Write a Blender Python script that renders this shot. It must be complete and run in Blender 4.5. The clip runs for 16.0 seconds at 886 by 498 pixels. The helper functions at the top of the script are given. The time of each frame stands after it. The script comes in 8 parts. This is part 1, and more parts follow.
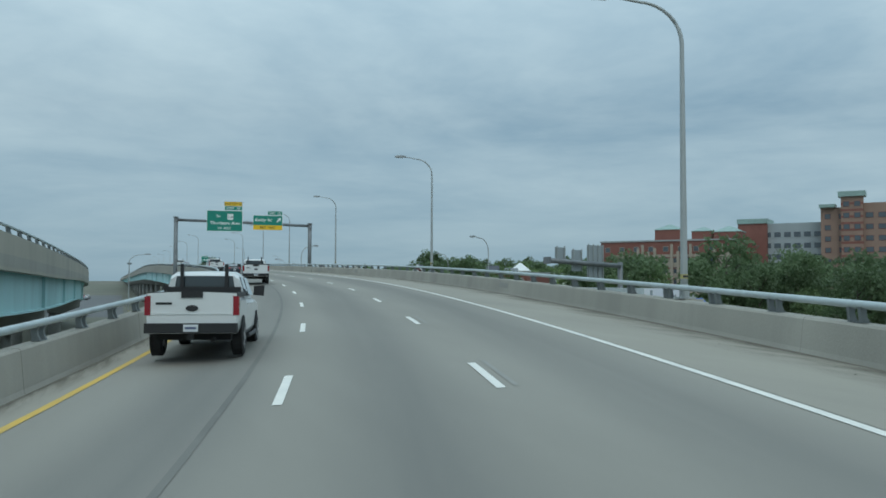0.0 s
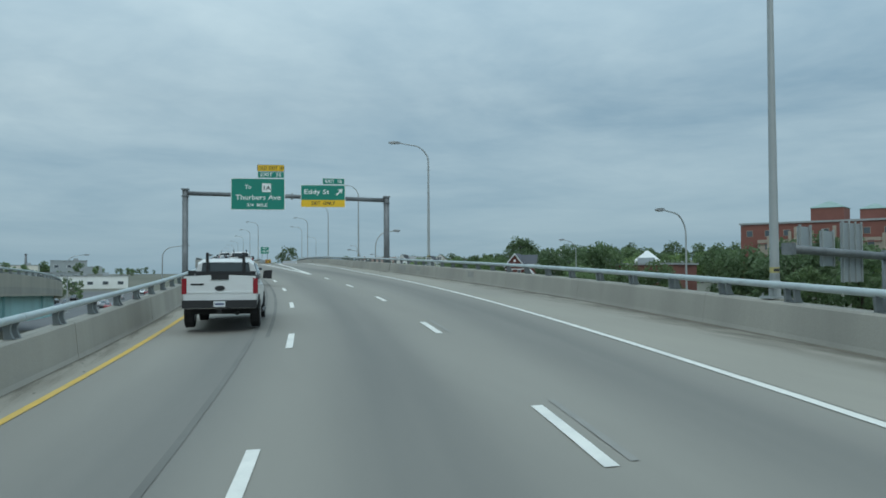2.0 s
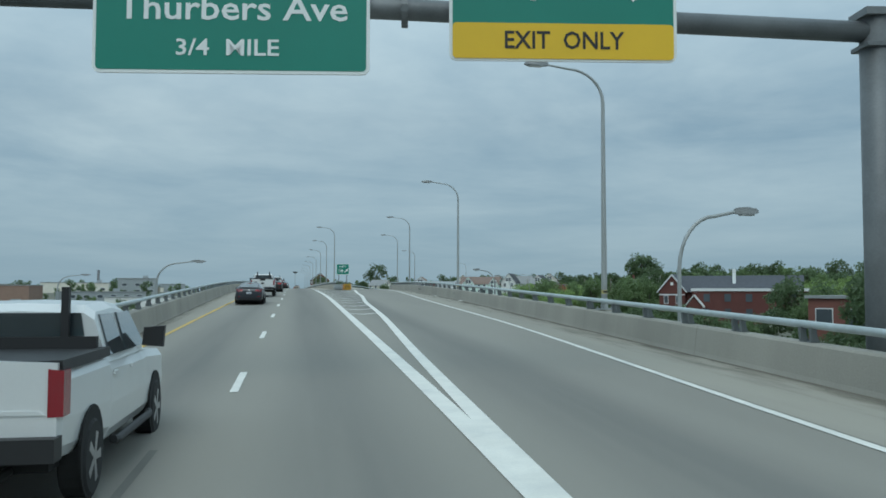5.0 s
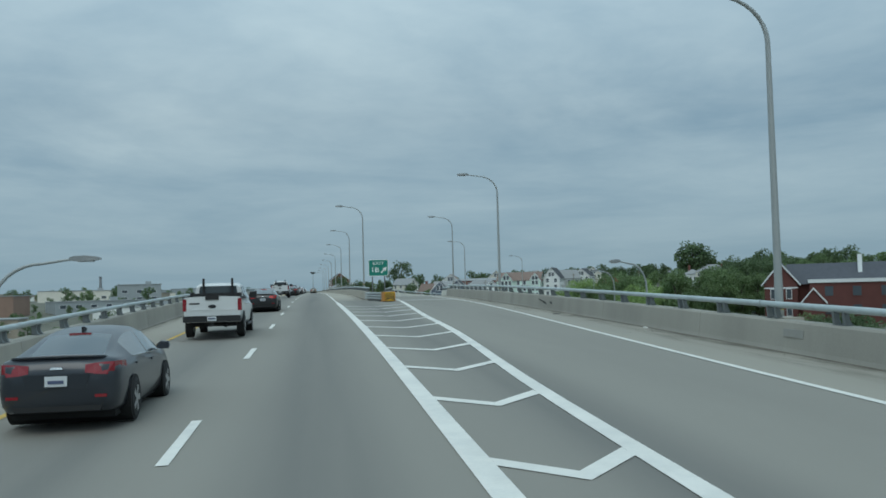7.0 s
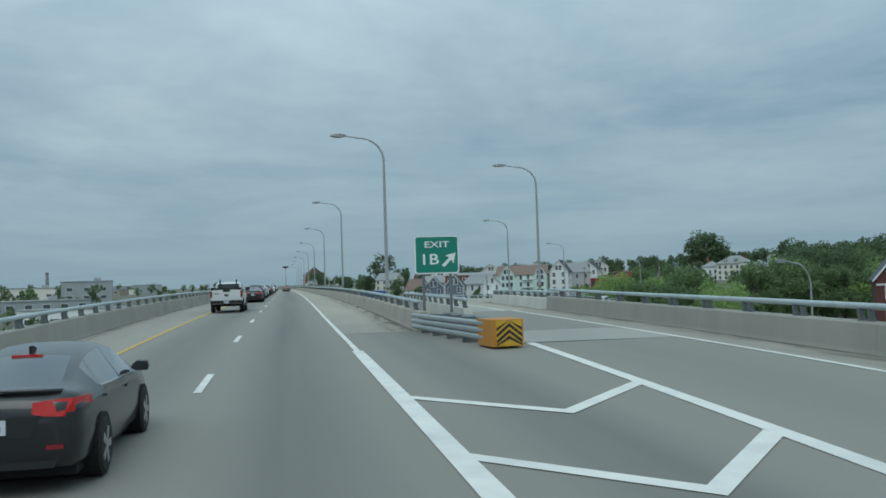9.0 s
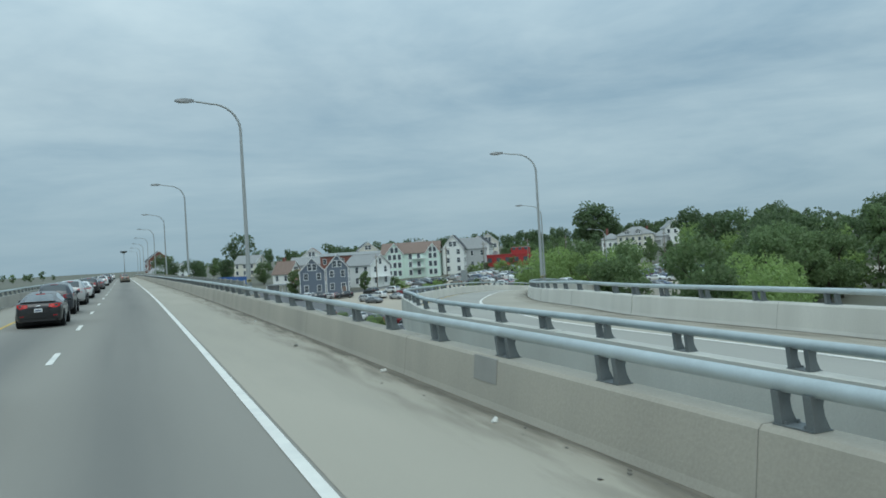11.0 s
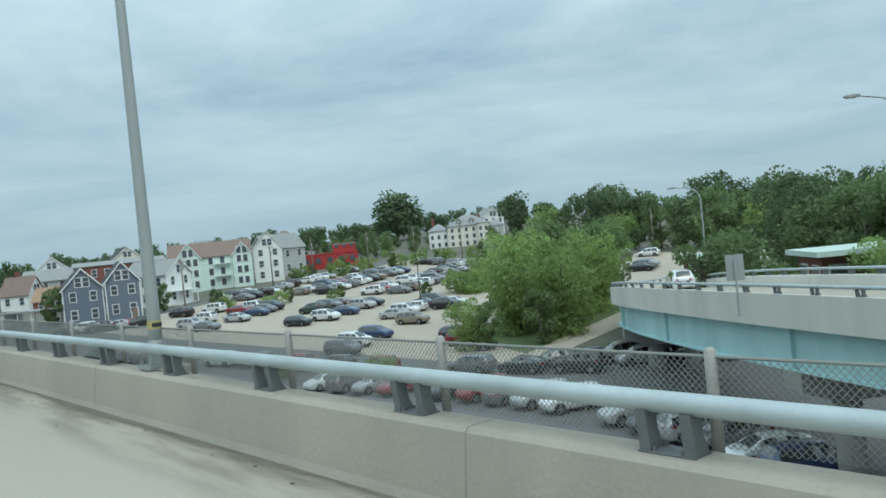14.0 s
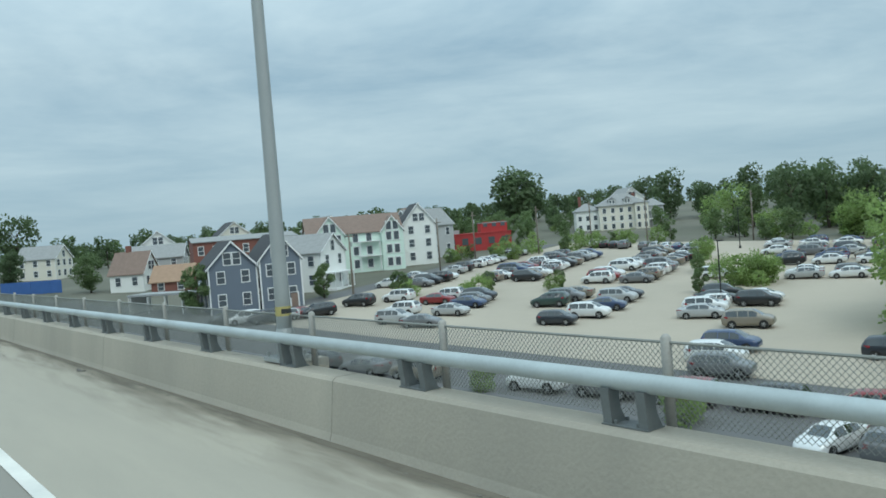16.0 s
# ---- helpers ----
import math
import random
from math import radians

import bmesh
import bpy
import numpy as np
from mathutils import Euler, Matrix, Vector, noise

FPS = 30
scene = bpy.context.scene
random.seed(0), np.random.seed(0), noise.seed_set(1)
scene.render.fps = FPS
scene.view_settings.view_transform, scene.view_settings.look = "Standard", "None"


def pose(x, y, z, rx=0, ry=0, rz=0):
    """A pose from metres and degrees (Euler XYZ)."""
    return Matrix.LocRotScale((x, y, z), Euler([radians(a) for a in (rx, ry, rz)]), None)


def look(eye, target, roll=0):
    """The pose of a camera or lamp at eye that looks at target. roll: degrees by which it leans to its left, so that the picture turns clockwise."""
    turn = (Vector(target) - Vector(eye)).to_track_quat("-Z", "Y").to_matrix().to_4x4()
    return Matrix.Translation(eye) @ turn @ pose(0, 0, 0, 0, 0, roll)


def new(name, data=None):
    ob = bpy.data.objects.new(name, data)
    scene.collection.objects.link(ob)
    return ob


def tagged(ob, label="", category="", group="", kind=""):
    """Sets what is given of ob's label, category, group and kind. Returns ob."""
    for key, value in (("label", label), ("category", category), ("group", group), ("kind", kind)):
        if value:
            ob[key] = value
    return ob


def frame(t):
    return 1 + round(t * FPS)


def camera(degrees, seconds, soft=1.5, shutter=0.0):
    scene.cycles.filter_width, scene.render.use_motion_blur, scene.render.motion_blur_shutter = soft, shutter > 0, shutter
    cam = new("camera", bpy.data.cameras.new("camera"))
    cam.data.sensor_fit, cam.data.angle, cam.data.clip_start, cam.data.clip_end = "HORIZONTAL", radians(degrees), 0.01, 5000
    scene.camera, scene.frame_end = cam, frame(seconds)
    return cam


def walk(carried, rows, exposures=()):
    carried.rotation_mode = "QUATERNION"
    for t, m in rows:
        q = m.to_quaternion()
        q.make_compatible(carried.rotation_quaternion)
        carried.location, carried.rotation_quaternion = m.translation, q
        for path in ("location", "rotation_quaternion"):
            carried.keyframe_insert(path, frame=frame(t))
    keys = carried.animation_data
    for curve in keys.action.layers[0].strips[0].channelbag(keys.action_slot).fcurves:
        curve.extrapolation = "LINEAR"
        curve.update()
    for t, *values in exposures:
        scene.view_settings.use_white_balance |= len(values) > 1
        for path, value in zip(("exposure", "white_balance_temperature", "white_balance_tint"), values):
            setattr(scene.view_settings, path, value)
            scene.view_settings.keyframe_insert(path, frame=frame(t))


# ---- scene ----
cam = camera(56.17, 16.0, soft=1.7)
PATH = [
    (0, pose(-15.052, -235.508, -3.843, 92.478, -0.153, -21.313)),
    (0.5, pose(-12.255, -225.046, -3.441, 92.351, -0.380, -19.752)),
    (1, pose(-9.685, -214.547, -3.022, 92.135, -0.154, -18.222)),
    (1.5, pose(-7.366, -204.069, -2.655, 91.890, 0.009, -16.927)),
    (2, pose(-5.383, -193.516, -2.278, 91.643, 0.331, -15.616)),
    (2.5, pose(-3.723, -182.881, -1.875, 91.490, 0.586, -14.181)),
    (3, pose(-2.371, -172.197, -1.515, 91.494, 0.671, -12.708)),
    (3.5, pose(-1.344, -161.474, -1.171, 91.774, 0.620, -11.395)),
    (4, pose(-0.601, -150.748, -0.839, 92.250, 0.300, -10.440)),
    (6.5, pose(0.520, -97.279, 0.614, 93.024, 0.532, -8.587)),
    (7, pose(0.621, -86.662, 0.860, 92.635, 1.490, -8.322)),
    (7.5, pose(0.560, -75.960, 1.125, 92.602, 1.153, -8.353)),
    (8, pose(0.420, -65.199, 1.372, 92.608, 1.109, -8.603)),
    (10.5, pose(-0.049, -10.993, 2.176, 90.640, 3.086, -16.766)),
    (11, pose(0.000, -0.000, 2.303, 90.275, 3.305, -20.430)),
    (11.5, pose(0.007, 11.000, 2.364, 90.126, 3.639, -24.704)),
    (12, pose(-0.049, 21.947, 2.430, 90.191, 3.603, -28.787)),
    (12.5, pose(-0.095, 32.802, 2.445, 90.146, 4.120, -32.244)),
    (13, pose(-0.069, 43.579, 2.471, 89.997, 4.252, -35.126)),
    (13.5, pose(-0.024, 54.290, 2.483, 89.702, 4.642, -37.554)),
    (14, pose(-0.047, 64.976, 2.484, 89.021, 5.725, -39.848)),
    (14.5, pose(-0.169, 75.666, 2.482, 88.612, 5.506, -41.248)),
    (15, pose(-0.340, 86.355, 2.470, 88.389, 5.278, -41.518)),
    (15.5, pose(-0.533, 97.091, 2.455, 88.335, 4.967, -40.195)),
    (16, pose(-0.730, 107.948, 2.440, 88.540, 4.555, -36.773)),
]
walk(cam, PATH, [(0, -0.06, 6300, 4), (4, -0.06, 6300, 4), (6.5, -0.2, 6300, 4), (8, -0.22, 6300, 4), (10.5, -0.02, 6350, 4), (12, 0.12, 6450, 4), (13, 0.2, 6450, 4), (14, 0.34, 6550, 4), (16, 0.28, 6500, 4)])

# ---- sky and light: high overcast, late day ----
world = bpy.data.worlds.new("overcast_sky")
scene.world = world
world.use_nodes = True
wn, wl = world.node_tree.nodes, world.node_tree.links
wn.clear()


def wnode(kind, **kw):
    n = wn.new(kind)
    for k, v in kw.items():
        n.inputs[k].default_value = v
    return n


def wmath(op, a, b=None):
    n = wn.new("ShaderNodeMath")
    n.operation = op
    for i, v in enumerate((a, b)):
        if v is None:
            continue
        if isinstance(v, (int, float)):
            n.inputs[i].default_value = v
        else:
            wl.new(v, n.inputs[i])
    return n.outputs[0]


coord = wn.new("ShaderNodeTexCoord")
sep = wn.new("ShaderNodeSeparateXYZ")
wl.new(coord.outputs["Generated"], sep.inputs[0])
up = wmath("MAXIMUM", sep.outputs["Z"], 0.0)
flat = wmath("ADD", up, 0.10)
comb = wn.new("ShaderNodeCombineXYZ")
wl.new(wmath("DIVIDE", sep.outputs["X"], flat), comb.inputs[0])
wl.new(wmath("DIVIDE", sep.outputs["Y"], flat), comb.inputs[1])
big = wnode("ShaderNodeTexNoise", Scale=0.55, Detail=6.0, Roughness=0.55, Distortion=0.5)
wl.new(comb.outputs[0], big.inputs["Vector"])
fine = wnode("ShaderNodeTexNoise", Scale=3.1, Detail=5.0, Roughness=0.6, Distortion=0.3)
wl.new(comb.outputs[0], fine.inputs["Vector"])
mixn = wmath("ADD", wmath("MULTIPLY", big.outputs["Fac"], 0.84), wmath("MULTIPLY", fine.outputs["Fac"], 0.16))
ramp = wn.new("ShaderNodeValToRGB")
ramp.color_ramp.elements[0].position, ramp.color_ramp.elements[1].position = 0.34, 0.70
ramp.color_ramp.elements[0].color = (0.205, 0.30, 0.382, 1)
ramp.color_ramp.elements[1].color = (0.46, 0.548, 0.592, 1)
wl.new(mixn, ramp.inputs[0])
hz = wn.new("ShaderNodeValToRGB")
hz.color_ramp.elements[0].position, hz.color_ramp.elements[1].position = 0.0, 0.2
hz.color_ramp.elements[0].color = (1, 1, 1, 1)
hz.color_ramp.elements[1].color = (0, 0, 0, 1)
wl.new(up, hz.inputs[0])
haze = wn.new("ShaderNodeMix")
haze.data_type = "RGBA"
haze.inputs[7].default_value = (0.325, 0.455, 0.55, 1)
wl.new(wmath("MULTIPLY", hz.outputs[0], 0.86), haze.inputs[0])
wl.new(ramp.outputs[0], haze.inputs[6])
sky = wn.new("ShaderNodeTexSky")
sky.sky_type = "NISHITA"
sky.sun_disc = False
sky.sun_elevation, sky.sun_rotation = radians(48), radians(200)
skys = wn.new("ShaderNodeVectorMath")
skys.operation = "SCALE"
skys.inputs["Scale"].default_value = 0.004
wl.new(sky.outputs[0], skys.inputs[0])
cie = wn.new("ShaderNodeVectorMath")
cie.operation = "SCALE"
wl.new(haze.outputs[2], cie.inputs[0])
wl.new(wmath("ADD", wmath("MULTIPLY", up, 1.9), 0.86), cie.inputs["Scale"])
tot = wn.new("ShaderNodeVectorMath")
tot.operation = "ADD"
wl.new(cie.outputs[0], tot.inputs[0])
wl.new(skys.outputs[0], tot.inputs[1])
bg = wn.new("ShaderNodeBackground")
bg.inputs["Strength"].default_value = 1.0
wl.new(tot.outputs[0], bg.inputs["Color"])
wo = wn.new("ShaderNodeOutputWorld")
wl.new(bg.outputs[0], wo.inputs["Surface"])

sun_data = bpy.data.lights.new("sun", "SUN")
sun_data.energy, sun_data.angle, sun_data.color = 0.7, radians(35), (1.0, 0.96, 0.9)
sun = new("sun", sun_data)
sun.matrix_world = look((0, 0, 60), (14, 50, 0))


# ---- materials ----
MATS = {}


def mat(name, col, rough=0.6, metal=0.0, var=0.12, scale=3.0, fine_scale=60.0, bump=0.0, stain=None, stain_amt=0.0,
        coat=0.0, emit=None, rnd=0.0, streak=None):
    """Principled material with two scales of colour variation, optional stains, relief and streaks."""
    if name in MATS:
        return MATS[name]
    m = bpy.data.materials.new(name)
    m.use_nodes = True
    nt = m.node_tree
    n, l = nt.nodes, nt.links
    b = n["Principled BSDF"]
    b.inputs["Roughness"].default_value, b.inputs["Metallic"].default_value = rough, metal
    if coat:
        b.inputs["Coat Weight"].default_value = coat
        b.inputs["Coat Roughness"].default_value = 0.06
    tc = n.new("ShaderNodeTexCoord")
    src = tc.outputs["Object"]
    n1 = n.new("ShaderNodeTexNoise")
    n1.inputs["Scale"].default_value, n1.inputs["Detail"].default_value = scale, 5
    n2 = n.new("ShaderNodeTexNoise")
    n2.inputs["Scale"].default_value, n2.inputs["Detail"].default_value = fine_scale, 3
    l.new(src, n2.inputs["Vector"])
    if streak:
        mp = n.new("ShaderNodeMapping")
        mp.inputs["Scale"].default_value = streak
        l.new(src, mp.inputs["Vector"])
        l.new(mp.outputs[0], n1.inputs["Vector"])
    else:
        l.new(src, n1.inputs["Vector"])

    def mth(op, a, v):
        q = n.new("ShaderNodeMath")
        q.operation = op
        l.new(a, q.inputs[0])
        if isinstance(v, (int, float)):
            q.inputs[1].default_value = v
        else:
            l.new(v, q.inputs[1])
        return q.outputs[0]

    s = mth("ADD", mth("MULTIPLY", n1.outputs["Fac"], 1.3), mth("MULTIPLY", n2.outputs["Fac"], 0.7))
    s = mth("ADD", mth("MULTIPLY", mth("SUBTRACT", s, 1.0), 2 * var), 1.0)
    if rnd:
        oi = n.new("ShaderNodeObjectInfo")
        s = mth("MULTIPLY", s, mth("ADD", mth("MULTIPLY", mth("SUBTRACT", oi.outputs["Random"], 0.5), 2 * rnd), 1.0))
    sc = n.new("ShaderNodeVectorMath")
    sc.operation = "SCALE"
    sc.inputs[0].default_value = col
    l.new(s, sc.inputs["Scale"])
    out = sc.outputs[0]
    if stain:
        n3 = n.new("ShaderNodeTexNoise")
        n3.inputs["Scale"].default_value, n3.inputs["Detail"].default_value, n3.inputs["Roughness"].default_value = scale * 0.45, 8, 0.65
        l.new(n1.inputs["Vector"].links[0].from_socket, n3.inputs["Vector"])
        cr = n.new("ShaderNodeValToRGB")
        cr.color_ramp.elements[0].position, cr.color_ramp.elements[1].position = 0.46, 0.72
        l.new(n3.outputs["Fac"], cr.inputs[0])
        mx = n.new("ShaderNodeMix")
        mx.data_type = "RGBA"
        mx.inputs[7].default_value = (*stain, 1)
        l.new(mth("MULTIPLY", cr.outputs[0], stain_amt), mx.inputs[0])
        l.new(out, mx.inputs[6])
        out = mx.outputs[2]
    l.new(out, b.inputs["Base Color"])
    if bump:
        bp = n.new("ShaderNodeBump")
        bp.inputs["Strength"].default_value, bp.inputs["Distance"].default_value = bump, 0.02
        l.new(n2.outputs["Fac"], bp.inputs["Height"])
        l.new(bp.outputs[0], b.inputs["Normal"])
    if emit:
        b.inputs["Emission Color"].default_value = (*emit[0], 1)
        b.inputs["Emission Strength"].default_value = emit[1]
    MATS[name] = m
    return m


def glass_mat(name, col=(0.02, 0.025, 0.03), rough=0.05):
    """Dark tinted glass, seen from outside."""
    m = mat(name, col, rough, 0.0, 0.05)
    m.node_tree.nodes["Principled BSDF"].inputs["Specular IOR Level"].default_value = 0.7
    return m


ASPHALT = mat("worn_asphalt", (0.268, 0.25, 0.215), 0.85, 0, 0.10, 0.35, 90, 0.25, (0.195, 0.183, 0.16), 0.45, streak=(1.0, 0.12, 1.0))


def worn_lanes(m, centres, dark):
    """Adds dark oily strips along the middle of each lane (UV x in metres across)."""
    nt = m.node_tree
    n, l = nt.nodes, nt.links
    b = n["Principled BSDF"]
    src = b.inputs["Base Color"].links[0].from_socket
    uv = n.new("ShaderNodeTexCoord")
    sp = n.new("ShaderNodeSeparateXYZ")
    l.new(uv.outputs["UV"], sp.inputs[0])
    mp = n.new("ShaderNodeMapping")
    mp.inputs["Scale"].default_value = (0.9, 0.03, 1)
    l.new(uv.outputs["UV"], mp.inputs["Vector"])
    nz = n.new("ShaderNodeTexNoise")
    nz.inputs["Scale"].default_value, nz.inputs["Detail"].default_value = 1.0, 5
    l.new(mp.outputs[0], nz.inputs["Vector"])
    total = None
    for c in centres:
        d1 = n.new("ShaderNodeMath")
        d1.operation = "SUBTRACT"
        l.new(sp.outputs["X"], d1.inputs[0])
        d1.inputs[1].default_value = c
        d2 = n.new("ShaderNodeMath")
        d2.operation = "ABSOLUTE"
        l.new(d1.outputs[0], d2.inputs[0])
        r = n.new("ShaderNodeMapRange")
        r.interpolation_type = "SMOOTHSTEP"
        r.inputs["From Min"].default_value, r.inputs["From Max"].default_value = 0.15, 1.5
        r.inputs["To Min"].default_value, r.inputs["To Max"].default_value = 1, 0
        l.new(d2.outputs[0], r.inputs[0])
        if total is None:
            total = r.outputs[0]
        else:
            s = n.new("ShaderNodeMath")
            s.operation = "ADD"
            l.new(total, s.inputs[0])
            l.new(r.outputs[0], s.inputs[1])
            total = s.outputs[0]
    k = n.new("ShaderNodeMath")
    k.operation = "MULTIPLY"
    l.new(total, k.inputs[0])
    l.new(nz.outputs["Fac"], k.inputs[1])
    mx = n.new("ShaderNodeMix")
    mx.data_type = "RGBA"
    mx.inputs[7].default_value = (*dark, 1)
    l.new(k.outputs[0], mx.inputs[0])
    l.new(src, mx.inputs[6])
    l.new(mx.outputs[2], b.inputs["Base Color"])


worn_lanes(ASPHALT, (-1.5, 1.8, 5.6), (0.135, 0.132, 0.122))
CONCRETE_PALE = mat("pale_ramp_concrete", (0.64, 0.615, 0.55), 0.9, 0, 0.12, 0.5, 25, 0.2, (0.47, 0.45, 0.40), 0.6, streak=(1.0, 1.0, 0.25))
SHOULDER_OLD = mat("old_shoulder", (0.325, 0.30, 0.25), 0.9, 0, 0.12, 0.4, 70, 0.2, (0.225, 0.21, 0.18), 0.6, streak=(1.0, 0.15, 1.0))
CONCRETE_OLD = mat("old_parapet_concrete", (0.36, 0.337, 0.29), 0.9, 0, 0.16, 0.5, 25, 0.2, (0.245, 0.232, 0.202), 0.65, streak=(1.0, 1.0, 0.25))
SHOULDER = mat("concrete_shoulder", (0.395, 0.358, 0.29), 0.9, 0, 0.12, 0.4, 70, 0.2, (0.27, 0.252, 0.212), 0.7, streak=(1.0, 0.15, 1.0))
CONCRETE = mat("parapet_concrete", (0.415, 0.378, 0.312), 0.9, 0, 0.16, 0.5, 25, 0.2, (0.29, 0.272, 0.232), 0.65, streak=(1.0, 1.0, 0.25))
GRIME = mat("gutter_grime", (0.155, 0.147, 0.128), 0.95, 0, 0.35, 1.2, 20)
RAMP_PAVE = mat("ramp_pavement", (0.36, 0.345, 0.305), 0.88, 0, 0.10, 0.35, 80, 0.25, (0.26, 0.25, 0.225), 0.5, streak=(1.0, 0.2, 1.0))
WHITE_PAINT = mat("road_paint_white", (0.76, 0.735, 0.67), 0.7, 0, 0.10, 2.0, 30, 0.1, (0.5, 0.5, 0.48), 0.5)
YELLOW_PAINT = mat("road_paint_yellow", (0.62, 0.40, 0.07), 0.7, 0, 0.12, 2.0, 30, 0.1, (0.4, 0.33, 0.18), 0.5)
RAIL_STEEL = mat("galvanised_rail", (0.47, 0.525, 0.53), 0.45, 0.25, 0.12, 2.0, 40, 0, (0.25, 0.27, 0.26), 0.4)
PATCH = mat("paint_patch_grey", (0.30, 0.292, 0.265), 0.85, 0, 0.12, 2.5)
SPRAY = mat("black_spray_paint", (0.03, 0.03, 0.032), 0.7, 0, 0.2, 6)
POST_STEEL = mat("rail_post_steel", (0.17, 0.185, 0.185), 0.6, 0.3, 0.15, 6, 40)
POLE_STEEL = mat("lamp_pole_steel", (0.37, 0.39, 0.385), 0.5, 0.3, 0.08, 3, 40)
GANTRY_STEEL = mat("gantry_steel", (0.165, 0.175, 0.18), 0.55, 0.4, 0.25, 1.6, 25, 0, (0.30, 0.31, 0.31), 0.4)
SIGN_GREEN = mat("sign_green", (0.012, 0.215, 0.155), 0.45, 0, 0.05, 1.0)
SIGN_YELLOW = mat("sign_yellow", (0.80, 0.50, 0.02), 0.45, 0, 0.05, 1.0)
SIGN_WHITE = mat("sign_white", (0.80, 0.82, 0.80), 0.45, 0, 0.04, 1.0)
SIGN_BLACK = mat("sign_black", (0.02, 0.02, 0.02), 0.5, 0, 0.05, 1.0)
TEAL = mat("teal_girder_paint", (0.44, 0.66, 0.66), 0.6, 0, 0.10, 0.5, 15, 0, (0.22, 0.36, 0.36), 0.5, streak=(1, 1, 0.3))
DARK_UNDER = mat("pier_concrete", (0.30, 0.29, 0.265), 0.9, 0, 0.15, 0.6, 20, 0.2)


# ---- mesh building ----
class Build:
    """Collects vertices and faces of one mesh."""

    def __init__(self):
        self.v, self.f = [], []

    def quad_strip(self, rows, close=False):
        """rows: sections of equal length, joined one to the next."""
        base, k = len(self.v), len(rows[0])
        for r in rows:
            self.v.extend(tuple(p) for p in r)
        for i in range(len(rows) - 1):
            for j in range(k if close else k - 1):
                a, b2 = base + i * k + j, base + i * k + (j + 1) % k
                self.f.append((a, b2, b2 + k, a + k))
        return base, k, len(rows)

    def loft(self, rows):
        base, k, n = self.quad_strip(rows, True)
        self.f.append(tuple(base + j for j in reversed(range(k))))
        self.f.append(tuple(base + (n - 1) * k + j for j in range(k)))
        return self

    def box(self, c, s, m=None):
        base = len(self.v)
        for dx in (-0.5, 0.5):
            for dy in (-0.5, 0.5):
                for dz in (-0.5, 0.5):
                    p = Vector((c[0] + dx * s[0], c[1] + dy * s[1], c[2] + dz * s[2]))
                    self.v.append(tuple(m @ p) if m else tuple(p))
        for q in ((0, 1, 3, 2), (4, 6, 7, 5), (0, 4, 5, 1), (2, 3, 7, 6), (0, 2, 6, 4), (1, 5, 7, 3)):
            self.f.append(tuple(base + i for i in q))
        return self

    def tube(self, pts, r, n=10, caps=True):
        """Round tube along points; r: one radius or one for each point."""
        rr = r if isinstance(r, (list, tuple)) else [r] * len(pts)
        pts = [Vector(p) for p in pts]
        rows = []
        for i, p in enumerate(pts):
            d = (pts[min(i + 1, len(pts) - 1)] - pts[max(i - 1, 0)]).normalized()
            a = d.orthogonal() if abs(d.z) > 0.9 else d.cross(Vector((0, 0, 1)))
            if abs(d.z) > 0.9:
                a = Vector((1, 0, 0)) - d * d.x
            a.normalize()
            b = d.cross(a).normalized()
            rows.append([p + (a * math.cos(t) + b * math.sin(t)) * rr[i] for t in (2 * math.pi * j / n for j in range(n))])
        if caps:
            self.loft(rows)
        else:
            self.quad_strip(rows, True)
        return self

    def prism(self, poly, axis_pts):
        """A polygon (list of points) moved by the vector axis_pts."""
        v = Vector(axis_pts)
        self.loft([[Vector(p) for p in poly], [Vector(p) + v for p in poly]])
        return self

    def mesh(self, name, mats, smooth=False):
        me = bpy.data.meshes.new(name)
        me.from_pydata(self.v, [], self.f)
        for x in (mats if isinstance(mats, (list, tuple)) else [mats]):
            me.materials.append(x)
        bm = bmesh.new()
        bm.from_mesh(me)
        bmesh.ops.recalc_face_normals(bm, faces=bm.faces)
        bm.to_mesh(me)
        bm.free()
        if smooth:
            me.polygons.foreach_set("use_smooth", [True] * len(me.polygons))
        return me

    def ob(self, name, mats, parent=None, label="", smooth=False, at=None):
        o = new(name, self.mesh(name, mats, smooth))
        if at is not None:
            o.matrix_basis = at
        if parent:
            o.parent = parent
        if label:
            tagged(o, label)
        return o


def thing(name, at, label, category, group="", kind=""):
    e = new(name)
    e.empty_display_size = 0.2
    e.matrix_basis = at
    return tagged(e, label, category, group, kind)


def linked(name, me, parent, at=None):
    o = new(name, me)
    o.parent = parent
    if at is not None:
        o.matrix_basis = at
    return o


# ---- lines of the roads ----
def spline(xs, ys):
    """Natural cubic spline through (xs, ys)."""
    X, Y = np.array(xs, float), np.array(ys, float)
    n = len(X)
    A, b, h = np.zeros((n, n)), np.zeros(n), np.diff(X)
    A[0, 0] = A[-1, -1] = 1
    for i in range(1, n - 1):
        A[i, i - 1], A[i, i], A[i, i + 1] = h[i - 1], 2 * (h[i - 1] + h[i]), h[i]
        b[i] = 6 * ((Y[i + 1] - Y[i]) / h[i] - (Y[i] - Y[i - 1]) / h[i - 1])
    M = np.linalg.solve(A, b)

    def g(x):
        i = int(np.clip(np.searchsorted(X, x) - 1, 0, n - 2))
        u, hh = x - X[i], h[i]
        return float(Y[i] + u * ((Y[i + 1] - Y[i]) / hh - hh * (2 * M[i] + M[i + 1]) / 6) + u * u * M[i] / 2
                     + u ** 3 * (M[i + 1] - M[i]) / (6 * hh))
    return g


